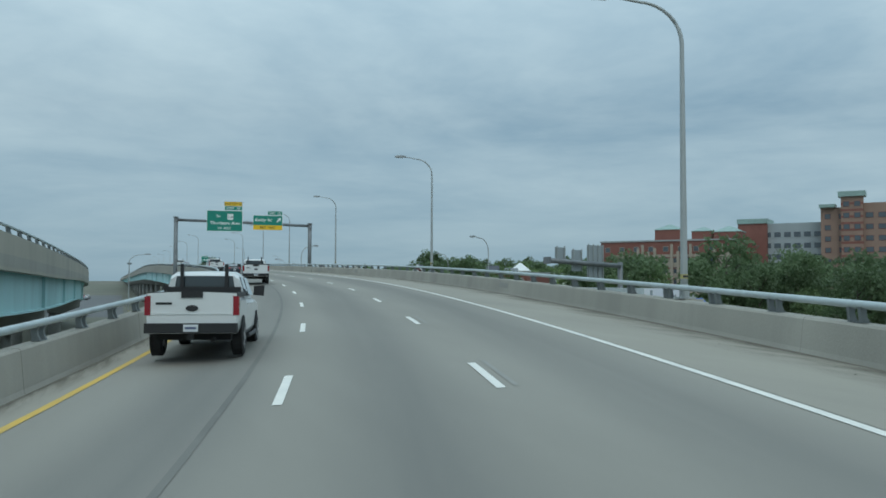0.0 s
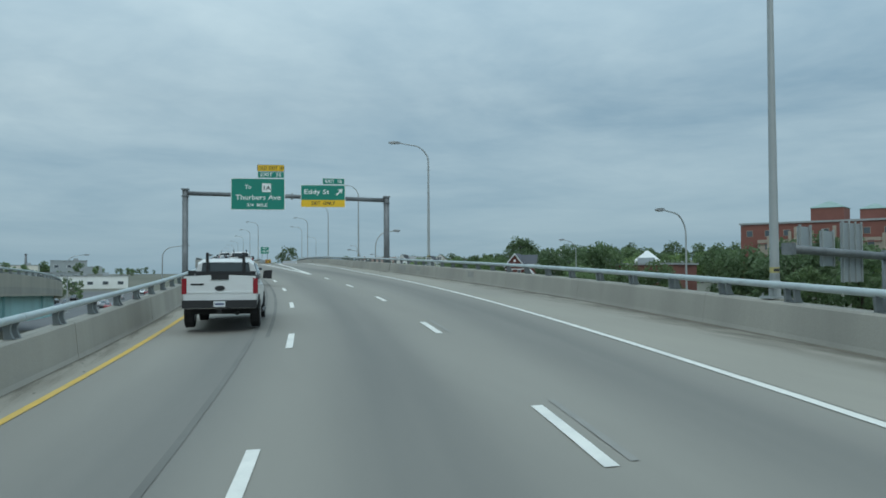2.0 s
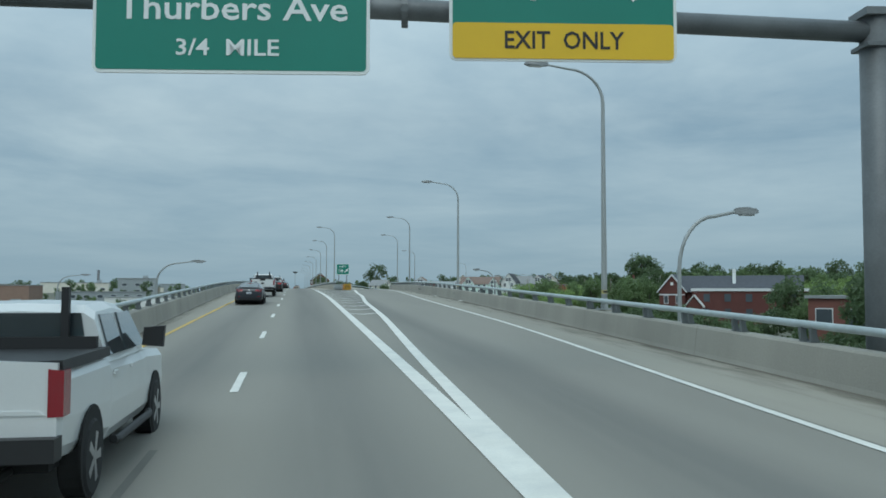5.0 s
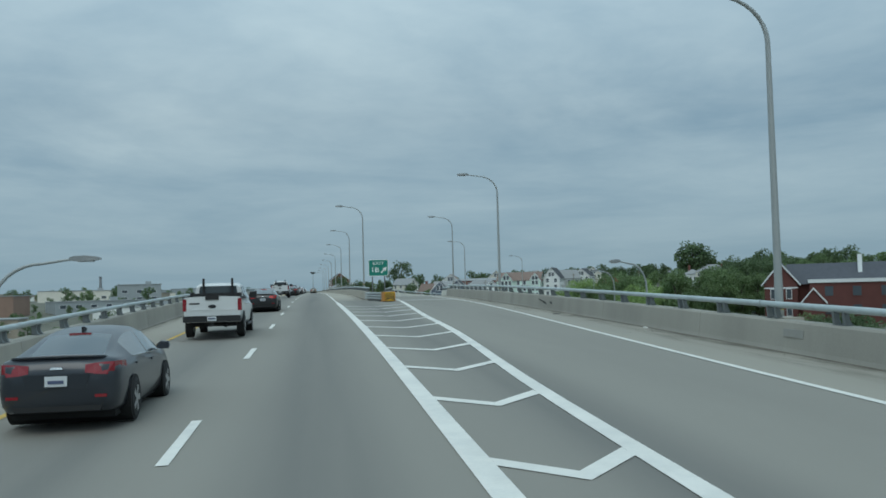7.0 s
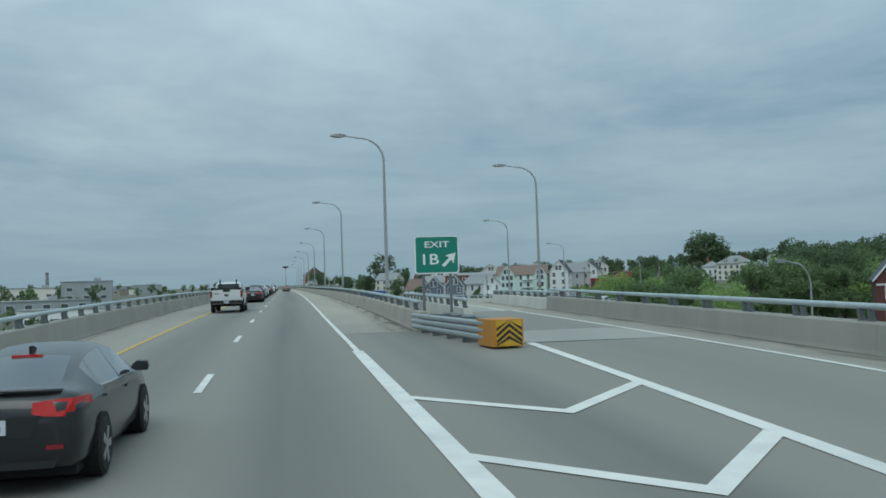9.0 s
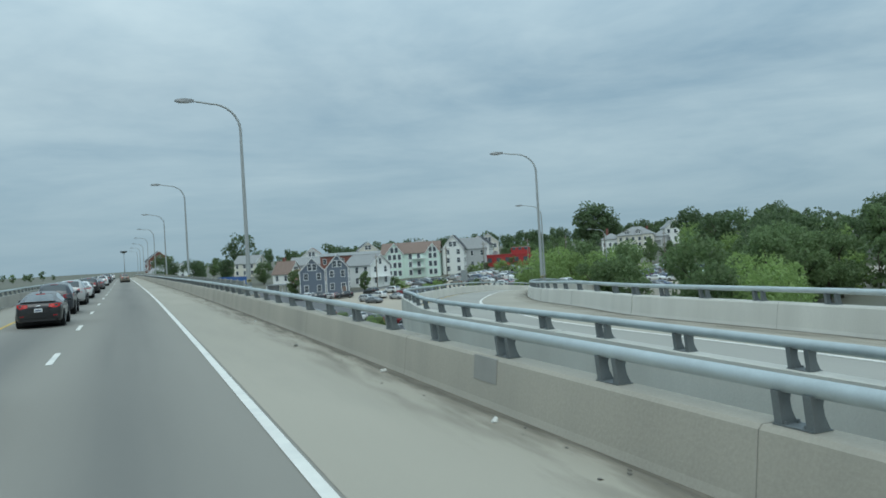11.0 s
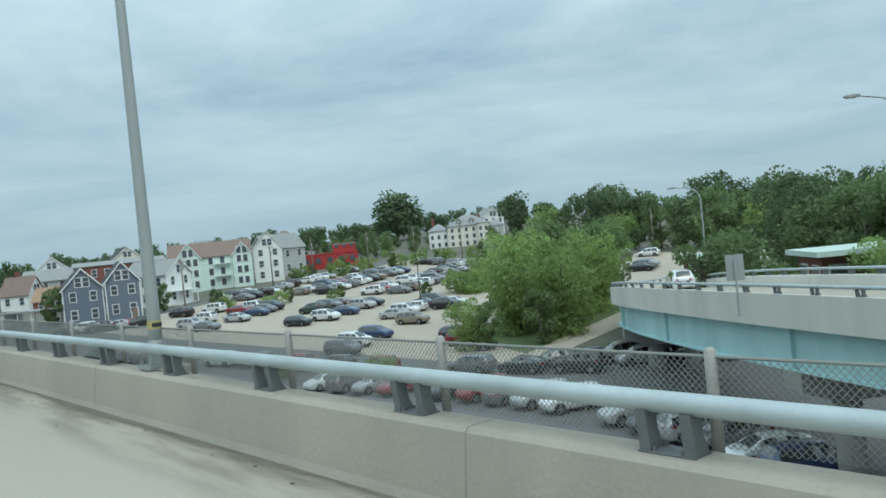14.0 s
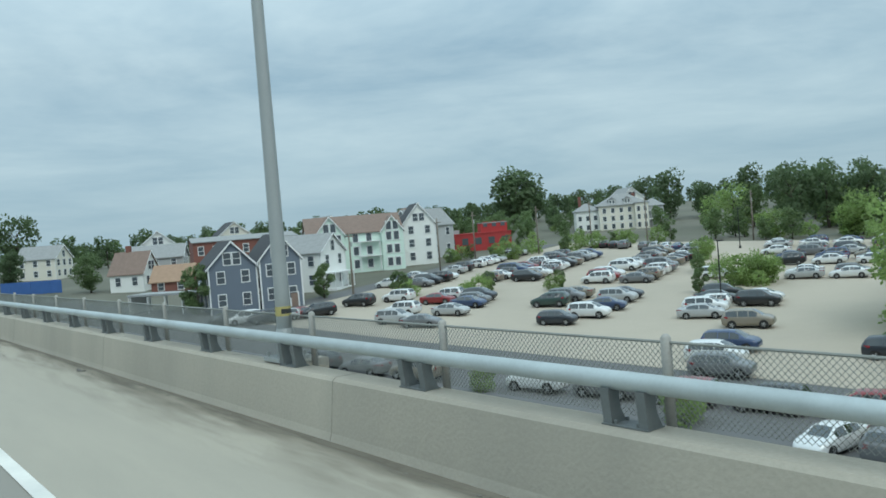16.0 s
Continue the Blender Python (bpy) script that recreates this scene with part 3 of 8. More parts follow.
def deck_under(line, a, b, lo, hi, name, lab, pier_step=32.0):
    """Slab edge, teal girders and piers below a deck."""
    s = Build()
    s.loft([[line.at(k, val(lo, k) - 0.45, -0.05), line.at(k, val(hi, k) + 0.45, -0.05), line.at(k, val(hi, k) + 0.45, -0.55), line.at(k, val(lo, k) - 0.45, -0.55)]
            for k in steps(a, b, 4)])
    tagged(s.ob("floor_slab_" + name, CONCRETE_PALE if name == "ramp" else CONCRETE_OLD), "concrete deck slab of the " + lab, "bridge deck", kind="structure")
    for j, (e0, e1) in enumerate(((val(lo, a) + 0.2, 0), (0, 1))):
        g = Build()
        f0 = (lambda k: val(lo, k) + 0.25) if j == 0 else (lambda k: val(hi, k) - 0.25)
        g.loft([[line.at(k, f0(k) + o, u) for o, u in ((-0.22, -0.55), (0.22, -0.55), (0.22, -0.62), (0.02, -0.64), (0.02, -2.5), (0.25, -2.54), (0.25, -2.62),
                                                      (-0.25, -2.62), (-0.25, -2.54), (-0.02, -2.5), (-0.02, -0.64), (-0.22, -0.62))] for k in steps(a, b, 4)])
        gi = tagged(g.ob("girder", TEAL), "pale teal painted steel girder under the " + lab, "girder", "bridge girders", "structure")
        for k in steps(a, b, 16.0)[1:-1]:
            st = Build()
            sd = -1 if j == 0 else 1
            st.loft([[line.at(k + e, f0(k) + sd * o, u) for o, u in ((0.02, -0.66), (0.2, -0.66), (0.2, -2.5), (0.02, -2.5))] for e in (-0.02, 0.02)])
            st.ob("stiffener", TEAL, gi)
    for k in steps(a, b, pier_step)[0:-1]:
        mid = (val(lo, k) + val(hi, k)) / 2
        top = line.at(k, mid, -2.63)
        gz = ground_z(top.x, top.y)
        if top.z - gz < 1.5:
            continue
        p = thing("bridge_pier", line.frame_at(k, mid, -2.63), "weathered concrete bridge pier with two columns and a cap", "pier", "bridge piers")
        w = val(hi, k) - val(lo, k)
        c = Build()
        c.prism([(-w / 2, -0.7, 0), (w / 2, -0.7, 0), (w / 2, -0.7, -0.8), (w / 2 - 1.6, -0.7, -1.4), (-w / 2 + 1.6, -0.7, -1.4), (-w / 2, -0.7, -0.8)], (0, 1.4, 0))
        c.ob("cap", DARK_UNDER, p)
        for sx in (-1, 1):
            c = Build()
            c.tube([(sx * (w / 2 - 2.4), 0, -1.4), (sx * (w / 2 - 2.4), 0, gz - top.z - 0.3)], 0.6, 16)
            c.ob("column", DARK_UNDER, p, smooth=True)


deck_under(MAIN, -300, -10, lambda k: left_edge(k), lambda k: right_out(k), "main", "main viaduct")
deck_under(MAIN, -9, 400, lambda k: left_edge(k), 7.0, "main_ahead", "main viaduct")
deck_under(RAMP, 14, K_END - 60, 0, lambda k: ramp_w(k), "ramp", "exit ramp")

# ---- lane markings ----
GHOST = mat("scraped_paint", (0.275, 0.264, 0.238), 0.85, 0, 0.15, 2)
RUBBER = mat("tyre_marks", (0.165, 0.158, 0.142), 0.9, 0, 0.25, 0.6)
for j, (o0, o1, ka, kb) in enumerate(((-0.75, -1.05, -262, -168), (-0.66, -0.66, -172, -118), (-1.05, -1.0, -166, -124))):
    f_ = lambda k, o0=o0, o1=o1, ka=ka, kb=kb: o0 + (o1 - o0) * (k - ka) / (kb - ka)
    tagged(band(MAIN, ka, kb, lambda k: f_(k) - 0.055, lambda k: f_(k) + 0.055, 0.007).ob("trim_tyre_mark", RUBBER), "long dark tyre mark along the lane", "tyre mark", kind="structure")
def dashes(name, line, off, ends, label, width=0.16, ghost=False):
    t = thing(name, pose(0, 0, 0), label, "road marking", "lane lines", "structure")
    for k in ends:
        band(line, k - 3.05, k, val(off, k) - width / 2, val(off, k) + width / 2, 0.010, 1.0).ob("dash", WHITE_PAINT, t)
        if ghost and k < -130:
            band(line, k - 2.9, k + 0.3, val(off, k) + 0.24, val(off, k) + 0.34, 0.008, 1.0).ob("ghost_mark", GHOST, t)
    return t


dashes("trim_left_dashes", MAIN, banked(0.0), [float(np.interp(n, (-25, -19, -16, -12, 0, 25), (-291.5, -219.5, -183.8, -134.7, 13.1, 318.5))) for n in range(-25, 26)], "broken white lane line of short worn dashes")
dashes("trim_right_dashes", MAIN, banked(3.62), [-219.05 + 12.19 * n for n in range(-6, 8)], "broken white lane line of short worn dashes with old ghost marks", ghost=True)
tagged(band(MAIN, -330, 0, lambda k: white_out(k) - 0.08, lambda k: white_out(k) + 0.08, 0.010).ob("trim_right_line", WHITE_PAINT),
       "solid white edge line", "road marking", kind="structure")
tagged(band(MAIN, -330, 430, lambda k: yellow_out(k) - 0.08, lambda k: yellow_out(k) + 0.08, 0.010).ob("trim_yellow_line", YELLOW_PAINT), "solid yellow edge line", "road marking", kind="structure")
gore_l = banked(spline((-125, -95, -72, -53, -20, 0, 30, 70, 430), (3.58, 3.66, 3.71, 3.72, 3.68, 3.64, 3.63, 3.68, 3.7)))
gore_r = banked(spline((-125, -107, -88, -78, -72, -57, -48, -36, -20, -5), (3.62, 4.35, 5.35, 5.7, 5.92, 6.85, 7.2, 7.9, 8.8, 9.5)))
tagged(band(MAIN, -125, -20, lambda k: gore_l(k) - 0.16, lambda k: gore_l(k) + 0.16, 0.010).ob("trim_gore_left", WHITE_PAINT), "wide white gore line", "road marking", kind="structure")
tagged(band(MAIN, -20, 430, lambda k: gore_l(k) - 0.08, lambda k: gore_l(k) + 0.08, 0.010).ob("trim_edge_ahead", WHITE_PAINT), "solid white edge line past the exit", "road marking", kind="structure")
tagged(band(MAIN, -125, -13, lambda k: gore_r(k) - 0.14, lambda k: gore_r(k) + 0.14, 0.010).ob("trim_gore_right", WHITE_PAINT), "wide white gore line beside the exit lane", "road marking", kind="structure")
chev = thing("trim_chevrons", pose(0, 0, 0), "white chevron bars painted across the gore", "road marking", kind="structure")
for i in range(13):
    k = -86.8 + i * 4.8
    if k > -24:
        break
    lo, hi = gore_l(k) + 0.16, gore_r(k) - 0.14
    mid, deep = lo + (hi - lo) * 0.49, (hi - lo) * 0.56
    q = Build()
    q.quad_strip([[MAIN.at(k - 0.2, lo, 0.011), MAIN.at(k + 0.2, lo, 0.011)], [MAIN.at(k - deep - 0.2, mid, 0.011), MAIN.at(k - deep + 0.2, mid, 0.011)],
                  [MAIN.at(k - 0.22, hi, 0.011), MAIN.at(k + 0.22, hi, 0.011)]])
    q.ob("chevron", WHITE_PAINT, chev)

# ---- lamp posts ----
LAMP_HEAD = mat("lamp_head_grey", (0.26, 0.27, 0.27), 0.5, 0.3, 0.08)
TAG = mat("faded_tag", (0.42, 0.36, 0.14), 0.6, 0, 0.2, 8)
TRIM_DARK = mat("tag_black", (0.03, 0.03, 0.03), 0.6, 0, 0.1, 8)
LENS = mat("lamp_lens", (0.55, 0.56, 0.55), 0.2, 0, 0.05)


def lamp_meshes(h, reach, r0, r1):
    q = Build()
    pts, rad = [(0, 0, 0)], [r0]
    bend = 1.15
    for i in range(1, 9):
        z = (h - bend) * i / 8
        pts.append((0, 0, z))
        rad.append(r0 + (r1 - r0) * i / 8)
    for i in range(1, 9):
        a = math.pi / 2 * i / 8
        pts.append((-bend * (1 - math.cos(a)) * 1.1, 0, h - bend + bend * math.sin(a)))
        rad.append(r1 * (1 - 0.35 * i / 8))
    for i in range(1, 4):
        pts.append((-bend * 1.1 - (reach - bend * 1.1) * i / 3, 0, h + 0.04 * i))
        rad.append(r1 * 0.6)
    q.tube(pts, rad, 12)
    pole = q.mesh("lamp_pole", POLE_STEEL, True)
    q = Build()
    rows = []
    for x, w, t, b in ((0.12, 0.05, 0.05, -0.05), (0.0, 0.09, 0.08, -0.06), (-0.3, 0.16, 0.09, -0.07), (-0.6, 0.15, 0.06, -0.05), (-0.72, 0.07, 0.02, -0.03)):
        rows.append([(-reach + x, -w, b), (-reach + x, w, b), (-reach + x, w * 0.8, t), (-reach + x, -w * 0.8, t)])
    rows = [[(p[0], p[1], p[2] + h + 0.12) for p in r] for r in rows]
    q.loft(rows)
    head = q.mesh("lamp_head", LAMP_HEAD)
    q = Build()
    q.box((-reach - 0.32, 0, h + 0.045), (0.45, 0.22, 0.03))
    lens = q.mesh("lens", LENS)
    q = Build()
    q.box((0, 0, 0.025), (0.46, 0.46, 0.05))
    q.tube([(0, 0, 0.05), (0, 0, 0.35), (0, 0, 0.4)], [r0 * 1.25, r0 * 1.2, r0 * 1.05], 14)
    for sx in (-1, 1):
        for sy in (-1, 1):
            q.tube([(sx * 0.18, sy * 0.18, 0.05), (sx * 0.18, sy * 0.18, 0.11)], 0.025, 6)
    base = q.mesh("base_plate", POLE_STEEL)
    q = Build()
    q.tube([(0, 0, 0.56), (0, 0, 0.68)], r0 * 1.0, 16)
    tag = q.mesh("number_tag", TAG)
    q = Build()
    q.loft([[(math.cos(radians(a)) * r0 * e, math.sin(radians(a)) * r0 * e, z) for e, z in ((0.98, 0.59), (1.03, 0.59), (1.03, 0.65), (0.98, 0.65))] for a in range(-130, -29, 20)])
    return pole, head, lens, base, tag, q.mesh("tag_bar", TRIM_DARK)


LAMP = lamp_meshes(8.35, 2.1, 0.105, 0.062)
LAMP_NAMES = ("pole", "lamp_head", "lens", "base_plate", "number_tag", "tag_bar")


def street_lamp(m, label="tall grey steel lamp post with a curved arm on the parapet"):
    t = thing("street_lamp", m, label, "street lamp", "highway lamp posts")
    for n, me in zip(LAMP_NAMES, LAMP):
        linked(n, me, t)
    return t


for k in (-213.9, -176.7, -137.4, -102):
    street_lamp(MAIN.frame_at(k, right_out(k) + 0.42, 0.737))
for k, o in ((-67.7, 0.58), (-30.6, 0.36)):
    street_lamp(MAIN.frame_at(k, right_out(k) + o, 0.33))
for k in (0.5, 38.6, 77.4, 118.0, 158, 198, 238, 278, 318):
    street_lamp(MAIN.frame_at(k, nose_main(k) + 0.44, 0.737)).scale.z = 1.045
for k in (28.5, 70.5, 111, 150):
    street_lamp(RAMP.frame_at(k, ramp_w(k) + 0.62, 0.75, 0))
# pedestal bulges that carry the lamp posts
for line, k, off in [(MAIN, k, right_out(k) + 0.33) for k in (-213.9, -176.7, -137.4, -102, -68, -30.6)] + [(MAIN, k, nose_main(k) + 0.37) for k in (0.5, 38.6, 77.4, 118.0, 158)]:
    q = Build()
    q.box((0.22, 0, -0.3), (0.5, 0.8, 1.18))
    tagged(q.ob("wall_pedestal", CONCRETE, at=line.frame_at(k, off, 0.446)), "concrete pedestal behind the parapet for a lamp post", "pedestal", kind="structure")


# ---- lettering ----
def letters(text, size, parent, at, material, name="lettering", width=None):
    cu = bpy.data.curves.new("lettering", "FONT")
    cu.body, cu.size, cu.align_x, cu.align_y, cu.extrude = text, size, "CENTER", "CENTER", 0.004
    cu.resolution_u = 2
    cu.offset = size * 0.012
    tmp = bpy.data.objects.new("tmp", cu)
    scene.collection.objects.link(tmp)
    me = bpy.data.meshes.new_from_object(tmp.evaluated_get(bpy.context.evaluated_depsgraph_get()))
    bpy.data.objects.remove(tmp)
    me.materials.append(material)
    if width:
        w = max(v.co.x for v in me.vertices) - min(v.co.x for v in me.vertices)
        for v in me.vertices:
            v.co.x *= width / w
    return linked(name, me, parent, at)


def rounded(w, h, r, n=4):
    pts = []
    for cx, cz, a0 in ((w / 2 - r, h / 2 - r, 0), (-w / 2 + r, h / 2 - r, 90), (-w / 2 + r, -h / 2 + r, 180), (w / 2 - r, -h / 2 + r, 270)):
        for i in range(n + 1):
            a = radians(a0 + 90 * i / n)
            pts.append((cx + r * math.cos(a), cz + r * math.sin(a)))
    return pts


def panel(parent, name, cx, cz, w, h, y, face, edge=SIGN_WHITE, border=0.06, r=0.14):
    """Sign panel facing -y: metal sheet, white border, coloured face."""
    q = Build()
    q.prism([(cx + a, y, cz + b) for a, b in rounded(w, h, r)], (0, 0.05, 0))
    o = q.ob(name, edge, parent)
    q = Build()
    q.prism([(cx + a, y - 0.006, cz + b) for a, b in rounded(w - 2 * border, h - 2 * border, max(r - border, 0.03))], (0, 0.01, 0))
    q.ob("sign_face", face, o)
    return o


UP = Matrix.Rotation(radians(90), 4, "X")


def word(o, text, x, z, size, y, material=SIGN_WHITE, width=None):
    return letters(text, size, o, Matrix.Translation((x, y, z)) @ UP, material, width=width)


def arrow(o, x, z, s, y):
    """White arrow that points up to the right."""
    q = Build()
    pts = [(-0.52, -0.36), (-0.36, -0.52), (0.18, 0.02), (0.34, -0.26), (0.52, 0.52), (-0.26, 0.34), (0.02, 0.18)]
    q.prism([(x + a * s, y, z + b * s) for a, b in pts], (0, -0.006, 0))
    q.ob("arrow", SIGN_WHITE, o)


# ---- overhead sign gantry ----
GY = -113.2
gl_, gr_ = Vector((-7.69, -112.8)), Vector((10.87, -115.3))
gdir = gr_ - gl_
gang = math.degrees(math.atan2(gdir.y, gdir.x))
span = gdir.length
gan = thing("sign_gantry", pose(gl_.x, gl_.y, 0, 0, 0, gang), "dark grey steel gantry carrying green highway signs over the road", "sign gantry")
q = Build()
q.tube([(0, 0, ground_z(-7, -112)), (0, 0, 5.66)], 0.28, 16)
q.ob("post", GANTRY_STEEL, gan, smooth=True)
q = Build()
q.tube([(span, 0, main_z(GY) - 1.6), (span, 0, 5.08)], 0.28, 16)
q.ob("post", GANTRY_STEEL, gan, smooth=True)
for x, z in ((0, 5.62), (span, 5.04)):
    q = Build()
    q.box((x, 0, z), (0.66, 0.66, 0.14))
    q.ob("collar", GANTRY_STEEL, gan)
    q = Build()
    q.box((x, 0, z - 0.62), (0.62, 0.62, 0.08))
    q.ob("collar", GANTRY_STEEL, gan)
q = Build()
q.tube([(0.2, 0, 5.26), (span / 2, 0, 5.05), (span - 0.2, 0, 4.72)], 0.2, 16)
q.ob("beam", GANTRY_STEEL, gan, smooth=True)
q = Build()
q.tube([(9.72, 0, 5.03), (9.84, 0, 5.03)], 0.33, 16)
q.ob("flange", GANTRY_STEEL, gan)
SY = -0.36
for x in (4.8, 6.3, 8.3, 11.4, 12.8, 14.2):
    q = Build()
    q.box((x, -0.27, 5.05), (0.1, 0.1, 2.6 if x < 9 else 1.8))
    q.ob("hanger", GANTRY_STEEL, gan)
# main sign
A = panel(gan, "sign_panel", 6.66, 5.20, 4.98, 3.0, SY, SIGN_GREEN)
word(A, "To", 5.75, 5.86, 0.52, SY - 0.012)
word(A, "Thurbers Ave", 6.68, 4.88, 0.64, SY - 0.012, width=4.15)
word(A, "3/4  MILE", 6.58, 4.16, 0.42, SY - 0.012, width=1.85)
q = Build()
q.prism([(7.44 + a, SY - 0.008, 5.80 + b) for a, b in rounded(0.82, 0.82, 0.05)], (0, -0.006, 0))
q.ob("route_shield", SIGN_WHITE, A)
word(A, "1A", 7.44, 5.76, 0.58, SY - 0.02, SIGN_BLACK, width=0.64)
T1 = panel(gan, "exit_tab", 7.85, 7.03, 2.5, 0.62, SY, SIGN_GREEN, border=0.04, r=0.08)
word(T1, "EXIT  35", 7.85, 7.02, 0.48, SY - 0.012, width=1.9)
T2 = panel(gan, "old_exit_tab", 7.83, 7.66, 2.5, 0.62, SY, SIGN_YELLOW, edge=SIGN_BLACK, border=0.035, r=0.06)
word(T2, "OLD EXIT 18", 7.83, 7.65, 0.46, SY - 0.012, SIGN_BLACK, width=2.3)
# second sign
B = panel(gan, "sign_panel", 12.70, 5.06, 4.2, 2.14, SY, SIGN_GREEN)
word(B, "Eddy St", 12.08, 5.44, 0.60, SY - 0.012, width=2.35)
arrow(B, 14.22, 5.44, 0.64, SY - 0.012)
q = Build()
q.prism([(12.70 + a, SY - 0.009, 4.36 + b) for a, b in rounded(4.08, 0.66, 0.08)], (0, -0.006, 0))
yb = q.ob("yellow_strip", SIGN_YELLOW, B)
word(B, "EXIT  ONLY", 12.70, 4.36, 0.46, SY - 0.02, SIGN_BLACK, width=2.2)
T3 = panel(gan, "exit_tab", 13.68, 6.46, 2.1, 0.62, SY, SIGN_GREEN, border=0.04, r=0.08)
word(T3, "EXIT  1B", 13.68, 6.45, 0.46, SY - 0.012, width=1.55)

# ---- gore: crash cushion and exit sign ----
ORANGE = mat("cushion_orange", (0.52, 0.22, 0.03), 0.6, 0, 0.15, 3)
GALV = mat("galvanised_beam", (0.42, 0.45, 0.45), 0.4, 0.5, 0.12, 3)
YELLOW_SHEET = mat("chevron_yellow", (0.62, 0.36, 0.03), 0.5, 0, 0.1, 4)
cush = thing("crash_cushion", MAIN.frame_at(-21.5, 7.72, 0.0) @ Matrix.Rotation(radians(5.5), 4, "Z"), "crash cushion with striped yellow nose and galvanised side beams", "crash cushion")
for sx in (-1, 1):
    for i in range(3):
        q = Build()
        rows = []
        for y in (0.8, 8.4):
            x = sx * (0.44 + 0.16 * (y - 0.6) / 7)
            z = 0.20 + i * 0.2
            rows.append([(x, y, z), (x + sx * 0.05, y, z + 0.05), (x + sx * 0.05, y, z + 0.11), (x, y, z + 0.16), (x - sx * 0.02, y, z + 0.08)])
        q.loft(rows)
        q.ob("side_beam", GALV, cush)
for y in (1.2, 2.8, 4.4, 6.0, 7.4):
    q = Build()
    q.box((0, y, 0.37), (0.8 + 0.04 * y, 0.1, 0.70))
    q.ob("diaphragm", GANTRY_STEEL, cush)
q = Build()
q.loft([[(x * s, y, 0.06 + z) for x, z in ((-0.47, 0), (0.47, 0), (0.47, 0.74), (-0.47, 0.74))] for y, s in ((0.0, 0.86), (0.12, 1.0), (1.25, 1.04))])
nose = q.ob("nose", ORANGE, cush)
q = Build()
q.prism([(-0.38, -0.005, 0.08), (0.38, -0.005, 0.08), (0.38, -0.005, 0.78), (-0.38, -0.005, 0.78)], (0, -0.012, 0))
q.ob("nose_sheet", YELLOW_SHEET, nose, "yellow reflective sheet")
for i in range(4):
    z0 = 0.10 + i * 0.17
    q = Build()
    q.prism([(0, -0.021, z0 + 0.17 if i < 3 else 0.77), (-0.37, -0.021, max(z0 - 0.12, 0.085)), (-0.37, -0.021, max(z0 - 0.03, 0.10)), (0, -0.021, z0 + 0.26 if i < 3 else 0.775)][:2]
            + [(-0.37, -0.021, max(z0 - 0.03, 0.12)), (0, -0.021, min(z0 + 0.26, 0.776)), (0.37, -0.021, max(z0 - 0.03, 0.12)), (0.37, -0.021, max(z0 - 0.12, 0.085))], (0, -0.006, 0))
    q.ob("stripe", SIGN_BLACK, nose)
ex = thing("exit_sign", MAIN.frame_at(-11.0, 7.68, 0.0), "green exit sign with an arrow on two posts in the gore", "road sign")
for x in (-0.55, 0.55):
    q = Build()
    q.box((x, 0.08, 1.2), (0.1, 0.07, 2.4))
    q.ob("post", GANTRY_STEEL, ex)
E_ = panel(ex, "sign_panel", 0, 2.87, 1.80, 1.52, 0, SIGN_GREEN, border=0.05)
word(E_, "EXIT", 0, 3.27, 0.35, -0.012, width=1.0)
word(E_, "1B", -0.31, 2.67, 0.60, -0.012, width=0.65)
arrow(E_, 0.48, 2.65, 0.55, -0.012)
# closing piece between the two parapets
q = Build()
q.prism([tuple(MAIN.at(-13, nose_main(-13), -0.1)), tuple(MAIN.at(-13, 8.9, -0.1)), tuple(MAIN.at(4, 10.0, -0.1)), tuple(MAIN.at(4, 7.2, -0.1))], (0, 0, 0.09))
tagged(q.ob("pavement_gore_island", SHOULDER), "concrete island in the gore", "pavement", kind="structure")

# ---- trees ----
BARK = mat("tree_bark", (0.10, 0.085, 0.065), 0.95, 0, 0.25, 8, 30, 0.4)


def leaf_mat(name, col):
    """Leaves: dull surface that lets part of the light through."""
    m = mat(name, col, 0.6, 0, 0.4, 0.45, 4.0, rnd=0.16)
    n, l = m.node_tree.nodes, m.node_tree.links
    b = n["Principled BSDF"]
    tr = n.new("ShaderNodeBsdfTranslucent")
    l.new(b.inputs["Base Color"].links[0].from_socket, tr.inputs["Color"])
    mx = n.new("ShaderNodeMixShader")
    mx.inputs[0].default_value = 0.5
    l.new(b.outputs[0], mx.inputs[1])
    l.new(tr.outputs[0], mx.inputs[2])
    l.new(mx.outputs[0], n["Material Output"].inputs["Surface"])
    return m


LEAF_DARK = leaf_mat("leaves_dark", (0.125, 0.18, 0.085))
LEAF_MID = leaf_mat("leaves_mid", (0.165, 0.235, 0.10))
LEAF_LIGHT = leaf_mat("leaves_light", (0.26, 0.36, 0.12))


